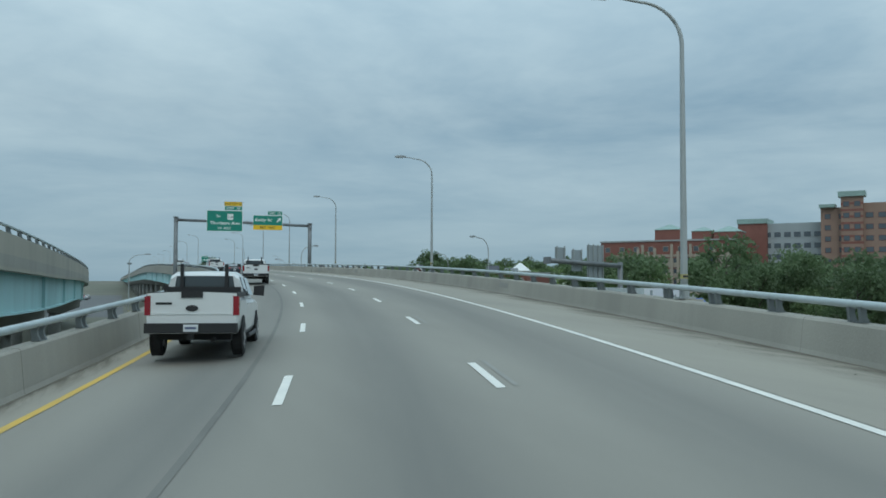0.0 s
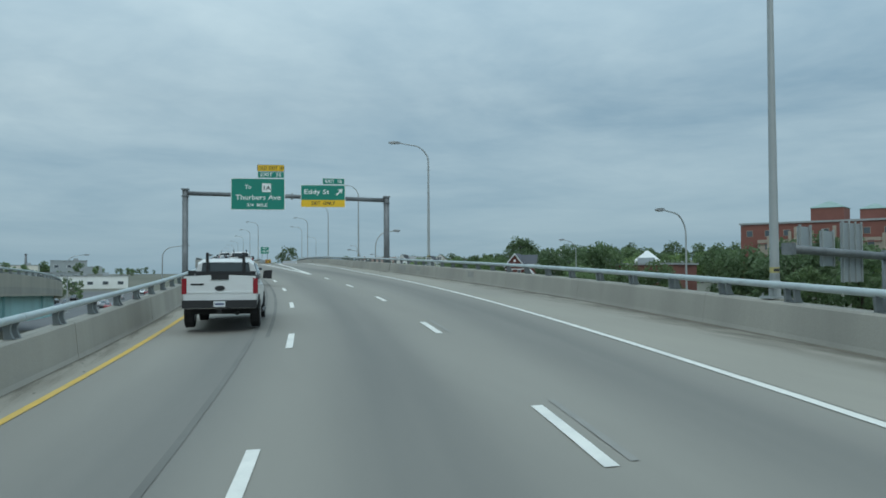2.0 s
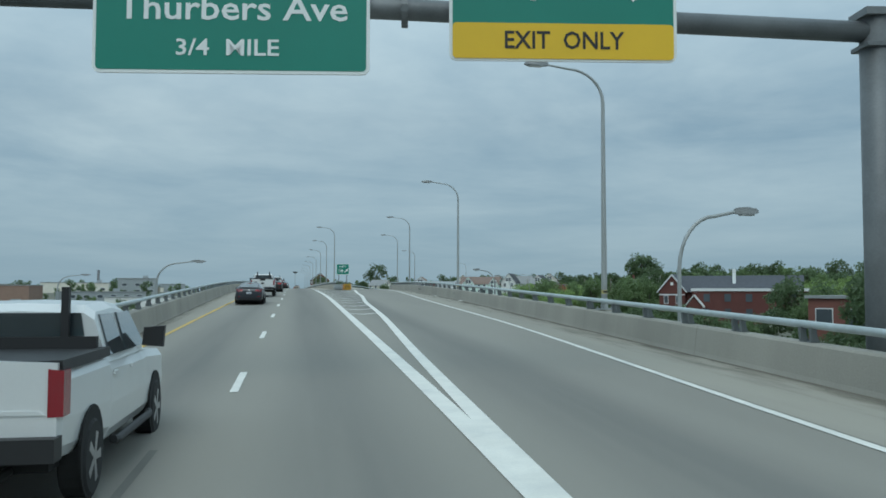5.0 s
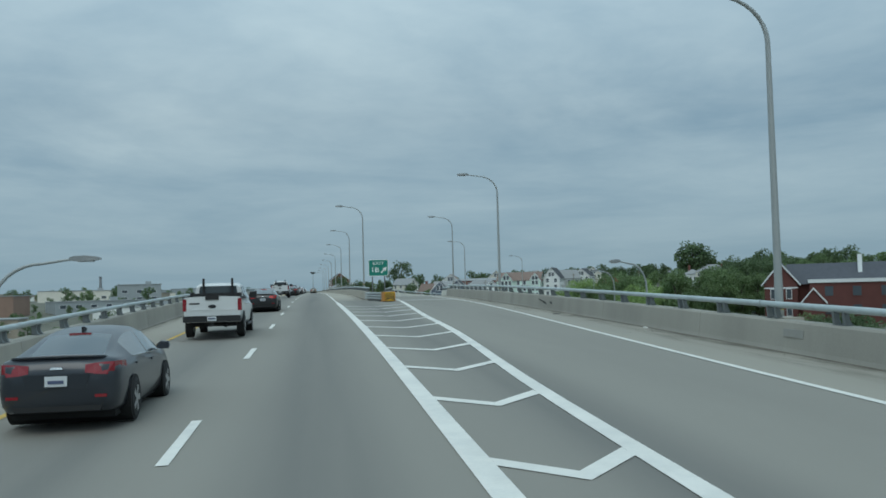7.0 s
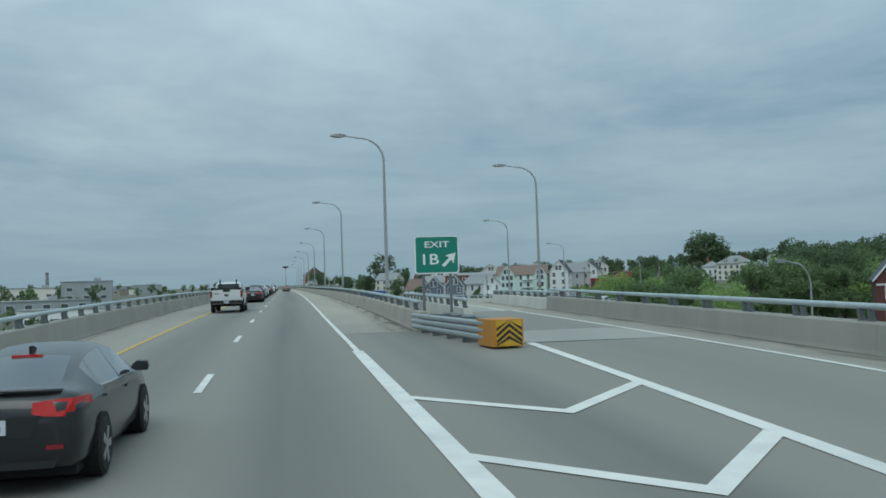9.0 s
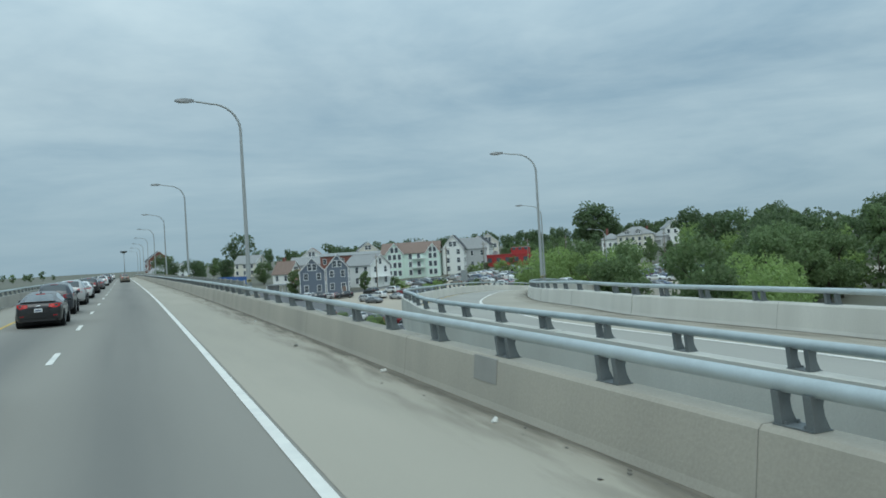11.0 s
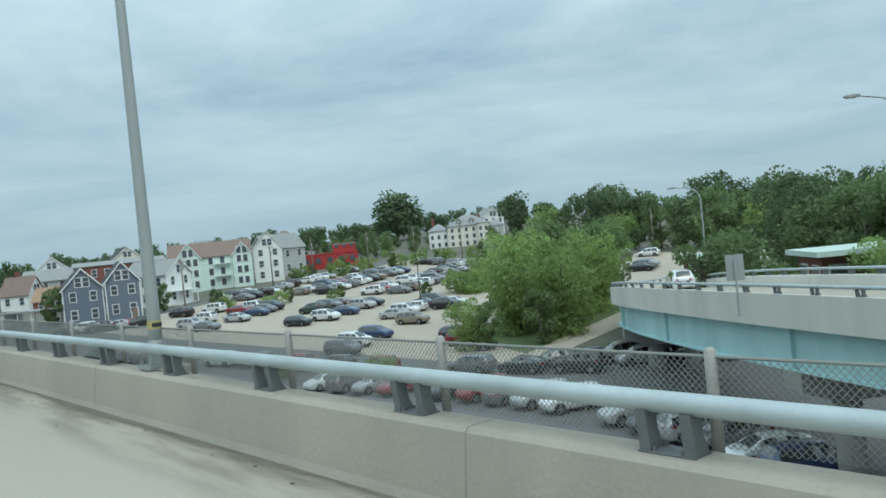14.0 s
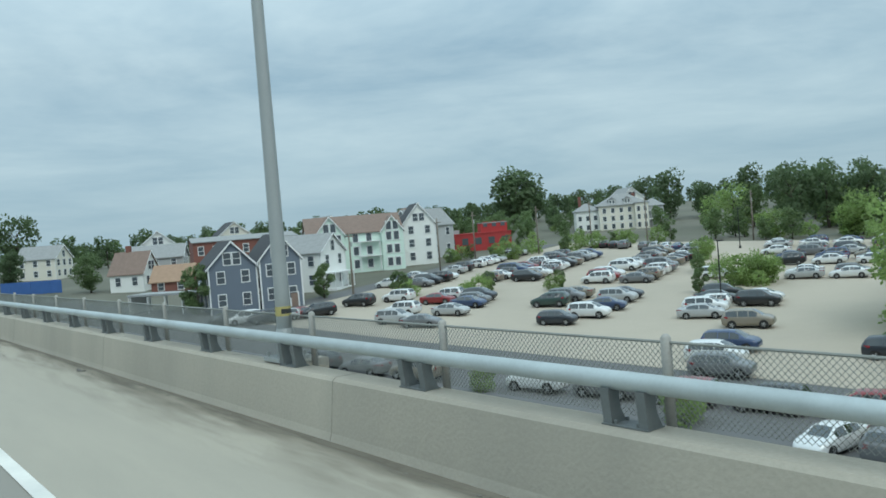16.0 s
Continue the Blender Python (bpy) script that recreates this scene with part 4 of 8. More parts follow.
def tree_meshes(seed, height, spread, leaves, leaf, leafmat, low=0.3, lumps=14):
    """Tapered trunk with limbs, and a crown of many small leaf blades in uneven lumps."""
    rg = np.random.default_rng(seed)
    q = Build()
    top = height * 0.72
    lean = rg.normal(0, 0.02, 2) * height
    q.tube([(0, 0, -0.3), (lean[0] * 0.3, lean[1] * 0.3, top * 0.4), (lean[0], lean[1], top)], [height * 0.026, height * 0.019, height * 0.006], 8)
    centres = []
    for i in range(lumps):
        a = rg.uniform(0, 2 * math.pi)
        h = low + (0.93 - low) * (i + 0.5) / lumps
        rad = spread * math.sin(math.pi * min(1, max(0.12, (h - low * 0.6) / (1.08 - low * 0.6)))) ** 0.7 * rg.uniform(0.35, 0.82)
        c = (rad * math.cos(a), rad * math.sin(a), height * h)
        centres.append((c, spread * rg.uniform(0.30, 0.52)))
        if i % 2 == 0:
            z0 = height * max(0.2, h - 0.22)
            q.tube([(lean[0] * z0 / top, lean[1] * z0 / top, z0), (c[0] * 0.55, c[1] * 0.55, z0 * 0.45 + c[2] * 0.55), c], [height * 0.010, height * 0.006, height * 0.002], 5)
    trunk = q.mesh("trunk", BARK, True)
    n_each = leaves // lumps
    vs, fs = [], []
    for c, r in centres:
        d = rg.normal(size=(n_each, 3))
        d /= np.linalg.norm(d, axis=1)[:, None]
        rr = r * rg.uniform(0.35, 1.12, n_each) ** 0.5
        pts = np.array(c) + d * rr[:, None] * np.array([1, 1, 0.82])
        a = rg.normal(size=(n_each, 3))
        a /= np.linalg.norm(a, axis=1)[:, None]
        b = np.cross(a, d + rg.normal(0, 0.5, (n_each, 3)))
        b /= np.linalg.norm(b, axis=1)[:, None]
        s = leaf * rg.uniform(0.6, 1.4, n_each)[:, None]
        quad = np.stack([pts - a * s, pts + b * s * 0.55, pts + a * s, pts - b * s * 0.55], 1)
        base = len(vs)
        vs.extend(map(tuple, quad.reshape(-1, 3)))
        fs.extend((base + 4 * i, base + 4 * i + 1, base + 4 * i + 2, base + 4 * i + 3) for i in range(n_each))
    me = bpy.data.meshes.new("crown")
    me.from_pydata(vs, [], fs)
    me.materials.append(leafmat)
    return trunk, me


SPEC = {  # seed, height, spread, leaf length, leaf material, lowest branch, lumps
    "oak": (3, 15, 5.6, 0.26, LEAF_DARK, 0.22, 20), "maple": (5, 11, 4.6, 0.22, LEAF_MID, 0.16, 18), "locust": (8, 9, 4.4, 0.17, LEAF_LIGHT, 0.06, 24),
    "ash": (11, 12, 4.0, 0.21, LEAF_MID, 0.15, 18), "scrub": (14, 4.2, 3.0, 0.15, LEAF_LIGHT, 0.03, 14), "elm": (17, 13, 5.2, 0.25, LEAF_DARK, 0.16, 20),
    "sapling": (21, 6, 2.0, 0.15, LEAF_MID, 0.12, 12)}
NEAR, FAR, DIST = {}, {}, {}
for _n, (_s, _h, _r, _l, _m, _low, _c) in SPEC.items():
    NEAR[_n] = tree_meshes(_s, _h, _r, 4700 if _n not in ("scrub", "sapling") else 2200, _l * 1.22, _m, _low, _c)
    DIST[_n] = tree_meshes(_s + 90, _h, _r, 460, _l * 3.0, _m, _low, 12)
    FAR[_n] = tree_meshes(_s + 50, _h, _r, 1250 if _n not in ("scrub", "sapling") else 600, _l * 2.05, _m, _low, _c)
TREE_LABEL = {"oak": "tall dark green tree with a dense rounded crown", "maple": "leafy green tree with a full crown", "locust": "bright green bushy tree with low branches",
              "ash": "slender green tree with a narrow crown", "scrub": "low bright green shrub", "elm": "broad dark green tree on the hill", "sapling": "small young tree in a planting bed"}


def open_ground(x, y):
    """The clear lawn before the gabled brick building."""
    u, v = (x - 95.5) * 0.84 - (y - 73) * 0.545, (x - 95.5) * 0.545 + (y - 73) * 0.84
    return -7 < u < 22 and -80 < v < 14


def tree(kind, x, y, s=1.0, turn=0.0, z=None, sz=None, plain=False, near=False):
    if not plain:
        x, y = warp(x, y)
    if open_ground(x, y):
        return None
    t = thing("shrub" if kind == "scrub" else "tree", pose(x, y, ground_z(x, y) - 0.1 if z is None else z, 0, 0, turn), TREE_LABEL[kind], "shrub" if kind == "scrub" else "tree", "trees")
    t.scale = (s, s, sz or s)
    kinds = NEAR if near else FAR
    linked("trunk", kinds[kind][0], t)
    linked("crown", kinds[kind][1], t)
    return t


def woods(places, label):
    """Many far trees as one object: [(kind, x, y, scale, turn)]."""
    vs, fs, mi, base = [], [], [], 0
    mats = [BARK, LEAF_DARK, LEAF_MID, LEAF_LIGHT]
    for kind, x, y, s, turn in places:
        z = ground_z(x, y) - 0.1
        c, n = math.cos(radians(turn)) * s, math.sin(radians(turn)) * s
        for me in DIST[kind]:
            co = np.zeros(len(me.vertices) * 3)
            me.vertices.foreach_get("co", co)
            co = co.reshape(-1, 3)
            vs.append(np.stack([x + co[:, 0] * c - co[:, 1] * n, y + co[:, 0] * n + co[:, 1] * c, z + co[:, 2] * s], 1))
            fs.extend(tuple(base + v for v in p.vertices) for p in me.polygons)
            mi.extend([mats.index(me.materials[0])] * len(me.polygons))
            base += len(co)
    me = bpy.data.meshes.new("distant_trees")
    me.from_pydata(np.concatenate(vs).tolist(), [], fs)
    for m in mats:
        me.materials.append(m)
    me.polygons.foreach_set("material_index", mi)
    return tagged(new("distant_trees", me), label, "trees", kind="stuff")

# ---- vehicles ----
CAR_GLASS = glass_mat("car_glass", (0.035, 0.045, 0.05), 0.04)
for _k, _v in (("Coat Weight", 1.0), ("Coat Roughness", 0.03), ("Coat IOR", 1.48), ("Specular IOR Level", 0.6)):
    CAR_GLASS.node_tree.nodes["Principled BSDF"].inputs[_k].default_value = _v
CHROME = mat("chrome_trim", (0.62, 0.63, 0.63), 0.18, 0.9, 0.04)
TYRE = mat("tyre_rubber", (0.018, 0.018, 0.018), 0.85, 0, 0.1)
RIM = mat("wheel_rim", (0.42, 0.43, 0.44), 0.3, 0.8, 0.06)
TRIM = mat("black_trim", (0.016, 0.016, 0.017), 0.55, 0, 0.08)
TAIL = mat("tail_lamp_red", (0.24, 0.010, 0.018), 0.15, 0, 0.05, coat=0.5)
TAIL_ON = mat("tail_lamp_lit", (0.4, 0.015, 0.012), 0.15, 0, 0.05, emit=((1.0, 0.03, 0.05), 0.06))
HEADL = mat("head_lamp", (0.6, 0.62, 0.62), 0.1, 0, 0.05, coat=0.5)
PLATE = mat("plate_white", (0.62, 0.64, 0.65), 0.5, 0, 0.05)
PLATE_BAR = mat("plate_bar", (0.08, 0.10, 0.18), 0.5, 0, 0.05)
UNDER = mat("car_underside", (0.012, 0.012, 0.012), 0.9, 0, 0.1)


def paint(name, col):
    return mat("car_paint_" + name, col, 0.32, 0.15, 0.03, 2.0, 30, coat=0.6)


PAINTS = {"white": paint("white", (0.70, 0.71, 0.70)), "black": paint("black", (0.016, 0.017, 0.019)), "charcoal": paint("charcoal", (0.023, 0.028, 0.037)),
          "grey": paint("grey", (0.16, 0.165, 0.17)), "silver": paint("silver", (0.42, 0.43, 0.43)), "blue": paint("blue", (0.035, 0.06, 0.13)),
          "red": paint("red", (0.22, 0.018, 0.02)), "tan": paint("tan", (0.24, 0.21, 0.165)), "green": paint("green", (0.03, 0.06, 0.05))}


def ring(y, w, z0, z1, tuck=0.06, crown=0.03):
    """Cross section of a car's lower body at y: half width w from z0 to z1."""
    return [(-w + tuck * 1.6, y, z0), (-w + tuck * 0.4, y, z0 + 0.12), (-w, y, z0 + (z1 - z0) * 0.45), (-w + tuck * 0.3, y, z1 - 0.12), (-w + tuck * 1.6, y, z1 - 0.02),
            (-w * 0.5, y, z1 + crown), (0, y, z1 + crown * 1.3), (w * 0.5, y, z1 + crown), (w - tuck * 1.6, y, z1 - 0.02), (w - tuck * 0.3, y, z1 - 0.12), (w, y, z0 + (z1 - z0) * 0.45),
            (w - tuck * 0.4, y, z0 + 0.12), (w - tuck * 1.6, y, z0)]


def wheel_mesh(r, w):
    q = Build()
    rows = []
    for x, rad in ((-w / 2, r * 0.66), (-w / 2, r * 0.9), (-w / 2 + 0.03, r), (w / 2 - 0.03, r), (w / 2, r * 0.9), (w / 2, r * 0.66)):
        rows.append([(x, rad * math.cos(a), rad * math.sin(a)) for a in (2 * math.pi * j / 20 for j in range(20))])
    q.loft(rows)
    tyre = q.mesh("tyre", TYRE, False)
    q = Build()
    for sx in (-1, 1):
        q.tube([(sx * (w / 2 - 0.02), 0, 0), (sx * (w / 2 + 0.004), 0, 0)], r * 0.16, 10)
        for j in range(5):
            a = 2 * math.pi * j / 5
            ca, sa = math.cos(a), math.sin(a)
            q.prism([(sx * (w / 2 - 0.012), -0.035 * sa + 0.1 * r * ca, 0.035 * ca + 0.1 * r * sa), (sx * (w / 2 - 0.012), 0.035 * sa + 0.1 * r * ca, -0.035 * ca + 0.1 * r * sa),
                     (sx * (w / 2 - 0.012), 0.05 * sa + 0.64 * r * ca, -0.05 * ca + 0.64 * r * sa), (sx * (w / 2 - 0.012), -0.05 * sa + 0.64 * r * ca, 0.05 * ca + 0.64 * r * sa)], (sx * 0.014, 0, 0))
        q.quad_strip([[(sx * (w / 2 - 0.02), rad * math.cos(a), rad * math.sin(a)) for a in (2 * math.pi * j / 20 for j in range(21))] for rad in (r * 0.6, r * 0.68)])
    return tyre, q.mesh("rim", RIM)


WHEELS = {0.33: wheel_mesh(0.33, 0.22), 0.36: wheel_mesh(0.36, 0.24), 0.40: wheel_mesh(0.40, 0.27)}



def joined(me):
    """Ties the loose pieces of a mesh to its first piece with small inner faces."""
    n = len(me.vertices)
    co = np.zeros(n * 3)
    me.vertices.foreach_get("co", co)
    co = co.reshape(-1, 3)
    root = list(range(n))

    def find(i):
        while root[i] != i:
            root[i] = root[root[i]]
            i = root[i]
        return i

    nxt = {}
    for e in me.edges:
        a, b = e.vertices
        nxt[a], nxt[b] = b, a
        root[find(a)] = find(b)
    ids = np.array([find(i) for i in range(n)])
    main = max(set(ids.tolist()), key=lambda c: int((ids == c).sum()))
    A = np.where(ids == main)[0]
    bm = bmesh.new()
    bm.from_mesh(me)
    bm.verts.ensure_lookup_table()
    for c in sorted(set(ids.tolist()) - {main}):
        B = np.where(ids == c)[0]
        d = ((co[A][:, None] - co[B][None]) ** 2).sum(2)
        i, j = np.unravel_index(d.argmin(), d.shape)
        b = int(B[j])
        bm.faces.new((bm.verts[int(A[i])], bm.verts[b], bm.verts[nxt[b]]))
    bm.to_mesh(me)
    bm.free()
    return me


def whole_wheel(r):
    """Tyre and rim as one mesh, for cars far off."""
    me = WHEELS[r][0].copy()
    me.materials.append(RIM)
    bm = bmesh.new()
    bm.from_mesh(me)
    k = len(bm.faces)
    bm.from_mesh(WHEELS[r][1])
    bm.faces.ensure_lookup_table()
    for f in bm.faces[k:]:
        f.material_index = 1
    bm.to_mesh(me)
    bm.free()
    return joined(me)


WHOLE = {r: whole_wheel(r) for r in WHEELS}
for _t, _r in WHEELS.values():
    joined(_r)

# body stations from tail (-) to nose (+): y, half width, bottom, belt line, top, half width at the roof rail
SEDAN = [(-2.33, 0.62, 0.42, 0.80, 0.84, 0.50), (-2.29, 0.74, 0.34, 0.93, 0.97, 0.60), (-2.22, 0.82, 0.28, 1.0, 1.06, 0.66), (-2.05, 0.865, 0.24, 1.015, 1.075, 0.68),
         (-1.80, 0.885, 0.22, 1.02, 1.085, 0.68), (-1.62, 0.89, 0.21, 1.015, 1.15, 0.66), (-1.30, 0.895, 0.20, 1.005, 1.28, 0.625), (-1.02, 0.90, 0.19, 0.995, 1.37, 0.60),
         (-0.72, 0.90, 0.19, 0.985, 1.43, 0.595), (-0.14, 0.90, 0.19, 0.97, 1.465, 0.59), (-0.06, 0.90, 0.19, 0.968, 1.467, 0.59), (0.30, 0.90, 0.19, 0.96, 1.45, 0.595),
         (0.58, 0.90, 0.19, 0.955, 1.395, 0.61), (0.86, 0.90, 0.19, 0.95, 1.26, 0.65), (1.12, 0.90, 0.19, 0.945, 1.10, 0.69), (1.30, 0.895, 0.19, 0.93, 1.01, 0.71),
         (1.65, 0.88, 0.20, 0.88, 0.95, 0.70), (1.95, 0.85, 0.22, 0.80, 0.87, 0.66), (2.15, 0.78, 0.26, 0.70, 0.77, 0.58), (2.26, 0.66, 0.34, 0.58, 0.64, 0.48), (2.30, 0.50, 0.42, 0.5, 0.55, 0.38)]
SUV = [(-2.30, 0.72, 0.48, 0.95, 1.0, 0.55), (-2.26, 0.82, 0.38, 1.05, 1.12, 0.66), (-2.20, 0.88, 0.32, 1.09, 1.22, 0.70), (-2.02, 0.90, 0.28, 1.10, 1.52, 0.68), (-1.88, 0.905, 0.27, 1.10, 1.63, 0.665),
       (-1.55, 0.91, 0.26, 1.095, 1.69, 0.66), (-0.86, 0.91, 0.25, 1.088, 1.712, 0.656), (-0.78, 0.91, 0.25, 1.087, 1.714, 0.655), (0.06, 0.91, 0.25, 1.07, 1.71, 0.655), (0.14, 0.91, 0.25, 1.068, 1.70, 0.656),
       (0.50, 0.91, 0.25, 1.06, 1.66, 0.665), (0.85, 0.91, 0.25, 1.055, 1.48, 0.70), (1.12, 0.91, 0.25, 1.05, 1.29, 0.73), (1.30, 0.905, 0.25, 1.04, 1.15, 0.75), (1.70, 0.89, 0.26, 1.0, 1.08, 0.73),
       (2.0, 0.85, 0.29, 0.90, 0.98, 0.68), (2.2, 0.77, 0.34, 0.78, 0.85, 0.58), (2.28, 0.62, 0.42, 0.66, 0.72, 0.46)]
SHAPES = {
    "sedan": dict(st=SEDAN, side=((-1.30, -0.14), (-0.06, 0.86)), rear=(-1.80, -1.02), front=(0.58, 1.30), wr=0.33, wx=0.79, wy=(-1.36, 1.38), lamp=(0.80, 0.99)),
    "suv": dict(st=SUV, side=((-1.88, -0.86), (-0.78, 0.06), (0.14, 0.85)), rear=(-2.20, -1.88), front=(0.50, 1.30), wr=0.36, wx=0.81, wy=(-1.36, 1.38), lamp=(0.86, 1.12)),
    "hatch": dict(st=[(y * 0.9, w * 0.95, zb * 0.8, be * 0.89, zt * 0.875, r * 0.94) for y, w, zb, be, zt, r in SUV],
                  side=tuple((a * 0.9, c * 0.9) for a, c in ((-1.88, -0.86), (-0.78, 0.06), (0.14, 0.85))), rear=(-2.20 * 0.9, -1.88 * 0.9), front=(0.45, 1.17), wr=0.33, wx=0.76, wy=(-1.22, 1.25), lamp=(0.74, 0.98)),
    "van": dict(st=[(y * 1.14, w * 1.06, zb * 1.1, be * 1.06, be * 1.06 + (zt - be) * 1.3, r * 1.16) for y, w, zb, be, zt, r in SUV],
                side=tuple((a * 1.14, c * 1.14) for a, c in ((-1.88, -0.86), (-0.78, 0.06), (0.14, 0.85))), rear=(-2.20 * 1.14, -1.88 * 1.14), front=(0.57, 1.482), wr=0.36, wx=0.86, wy=(-1.6, 1.7), lamp=(0.90, 1.25)),
}


def car_section(y, w, zb, belt, zt, wr):
    """Cross section of a car, from the left sill over the roof to the right sill."""
    g = min(1.0, max(0.0, (zt - belt) / 0.3))
    rail = belt + (zt - belt) * (0.72 - 0.04 * g)
    half = [(w * 0.86, zb), (w * 0.965, zb + 0.09), (w, zb + (belt - zb) * 0.42), (w * 0.99, belt - (belt - zb) * 0.2), (w * 0.95, belt), (wr, rail + (zt - belt) * 0.12), (wr * 0.8, zt - 0.012 - 0.02 * g), (wr * 0.4, zt - 0.003)]
    return [(-x, y, z) for x, z in half] + [(0, y, zt)] + [(x, y, z) for x, z in reversed(half)]


def rear_y(st, x, z):
    """Where the rear of a car's body lies, seen from behind at (x, z)."""
    ys = [a[0] for a in st]
    y = ys[0]
    while y < ys[0] + 1.2:
        w, belt, zt, r = (float(np.interp(y, ys, [a[i] for a in st])) for i in (1, 3, 4, 5))
        hw = w * 0.98 if z <= belt else w * 0.95 + (r - w * 0.95) * (z - belt) / max(zt - belt, 0.01)
        if abs(x) <= hw and z <= zt:
            return y
        y += 0.01
    return ys[0] + 0.4


def car_parts(shape, col):
    """Meshes of one car: (name, mesh, local pose)."""
    s = SHAPES[shape]
    st = s["st"]
    out = []
    secs = [car_section(*a) for a in st]
    n = len(secs[0])
    P = PAINTS[col]

    def zone(i, j):
        """Which pane the facet between stations i, i+1 and section points j, j+1 belongs to."""
        y0, y1 = st[i][0] - 1e-3, st[i + 1][0] + 1e-3
        within = lambda r: y0 >= r[0] - 3e-3 and y1 <= r[1] + 3e-3
        if j in (4, n - 6):
            for k, r in enumerate(s["side"]):
                if within(r):
                    return "side_window", k * 2 + (j != 4)
        if 6 <= j <= n - 8:
            if within(s["rear"]):
                return "rear_window", 0
            if within(s["front"]):
                return "windscreen", 0
        return None

    panes = {}
    q = Build()
    q.v = [p for r in secs for p in r]
    for i in range(len(st) - 1):
        for j in range(n - 1):
            f = (i * n + j, i * n + j + 1, (i + 1) * n + j + 1, (i + 1) * n + j)
            z = zone(i, j)
            if z:
                panes.setdefault(z, []).append(f)
            else:
                q.f.append(f)
        q.f.append((i * n, (i + 1) * n, (i + 2) * n - 1, (i + 1) * n - 1))
    q.f += [tuple(range(n)), tuple((len(st) - 1) * n + j for j in reversed(range(n)))]
    me = q.mesh("body", P, True)
    out.append(("body", me, None))
    for (nm, _), fs in panes.items():
        ids = sorted({v for f in fs for v in f})
        g = Build()
        g.v = [q.v[v] for v in ids]
        g.f = [tuple(ids.index(v) for v in f) for f in fs]
        out.append((nm, g.mesh(nm, CAR_GLASS, True), None))
    g = Build()
    g.v, g.f = list(q.v), [f for fs in panes.values() for f in fs]
    gm = g.mesh("glasshouse", CAR_GLASS, True)
    bm = bmesh.new()
    bm.from_mesh(gm)
    bmesh.ops.delete(bm, geom=[v for v in bm.verts if not v.link_faces], context="VERTS")
    bm.to_mesh(gm)
    bm.free()
    out.append(("glasshouse", joined(gm), None))
    tail, nose = st[0], st[-1]
    z0, z1 = s["lamp"]
    w = st[3][1]
    for sx in (-1, 1):
        rows = []
        for e, a, b in ((0.46, 0.25, 0.85), (0.62, 0.12, 0.95), (0.80, 0.05, 1.0), (0.92, 0.0, 1.0), (0.985, 0.15, 0.98)):
            za, zc = z0 + (z1 - z0) * a, z0 + (z1 - z0) * b
            ya, yc = rear_y(st, e * w, za) - 0.014, rear_y(st, e * w, min(zc, z1)) - 0.014
            rows.append([(sx * e * w, ya, za), (sx * e * w, yc, zc), (sx * e * w * 0.97, yc + 0.14, zc), (sx * e * w * 0.97, ya + 0.14, za)])
        yl = rows[-1][0][1]
        rows.append([(sx * w * 1.012, yl + 0.22, z0 + (z1 - z0) * 0.45), (sx * w * 1.0, yl + 0.22, z0 + (z1 - z0) * 0.9), (sx * w * 0.9, yl + 0.24, z0 + (z1 - z0) * 0.9), (sx * w * 0.9, yl + 0.24, z0 + (z1 - z0) * 0.45)])
        q = Build()
        q.loft(rows)
        out.append(("tail_lamp", q.mesh("tail_lamp", TAIL), None))
        z, wn_ = nose[4] + 0.06, st[-3][1]
        q = Build()
        q.loft([[(sx * (wn_ - 0.36), nose[0] - 0.03, z - 0.04), (sx * (wn_ - 0.36), nose[0] - 0.06, z + 0.05), (sx * (wn_ - 0.36), nose[0] - 0.2, z + 0.06), (sx * (wn_ - 0.36), nose[0] - 0.2, z - 0.04)],
                [(sx * (wn_ + 0.03), nose[0] - 0.19, z), (sx * (wn_ + 0.02), nose[0] - 0.22, z + 0.11), (sx * (wn_ + 0.03), nose[0] - 0.42, z + 0.14), (sx * (wn_ + 0.04), nose[0] - 0.42, z + 0.04)]])
        out.append(("head_lamp", q.mesh("head_lamp", HEADL), None))
        fr = s["front"]
        ym = fr[1] - 0.48
        belt, wb = (float(np.interp(ym, [a[0] for a in st], [a[i] for a in st])) for i in (3, 1))
        q = Build()
        q.loft([[(sx * (wb * 0.95 + a), ym + y, belt + 0.07 + c * k_) for a, c in ((-0.02, -0.03), (0.05, -0.06), (0.2, -0.06), (0.22, 0.0), (0.2, 0.08), (0.06, 0.09), (-0.01, 0.03))] for y, k_ in ((0, 0.9), (0.05, 1.05), (0.13, 0.7))])
        out.append(("mirror", q.mesh("mirror", P), None))
        for k, r in enumerate(s["side"][-2:]):
            yh = r[0] + 0.12
            bh, wh = (float(np.interp(yh, [a[0] for a in st], [a[i] for a in st])) for i in (3, 1))
            q = Build()
            q.loft([[(sx * (wh * 0.985 + a), yh + y, bh - 0.12 + c) for a, c in ((-0.01, -0.014), (0.028, -0.012), (0.028, 0.012), (-0.01, 0.014))] for y in (0, 0.2)])
            out.append(("door_handle", q.mesh("door_handle", P), None))
        pts = [(sx * (a[1] * 0.95 + 0.004), a[0], a[3] + 0.004) for a in st if s["side"][0][0] - 1e-3 <= a[0] <= s["front"][0] + 0.3]
        q = Build()
        q.tube(pts, 0.013, 6)
        out.append(("window_trim", q.mesh("window_trim", CHROME), None))
    zb = tail[2]
    q = Build()
    q.loft([[(-0.60, y_, zb - 0.14), (0.60, y_, zb - 0.14), (0.66, y_, zb + 0.0), (-0.66, y_, zb + 0.0)] for y_ in (tail[0] + 0.03, tail[0] + 0.25)])
    out.append(("bumper", q.mesh("bumper", TRIM), None))
    zp = z0 - 0.07
    q = Build()
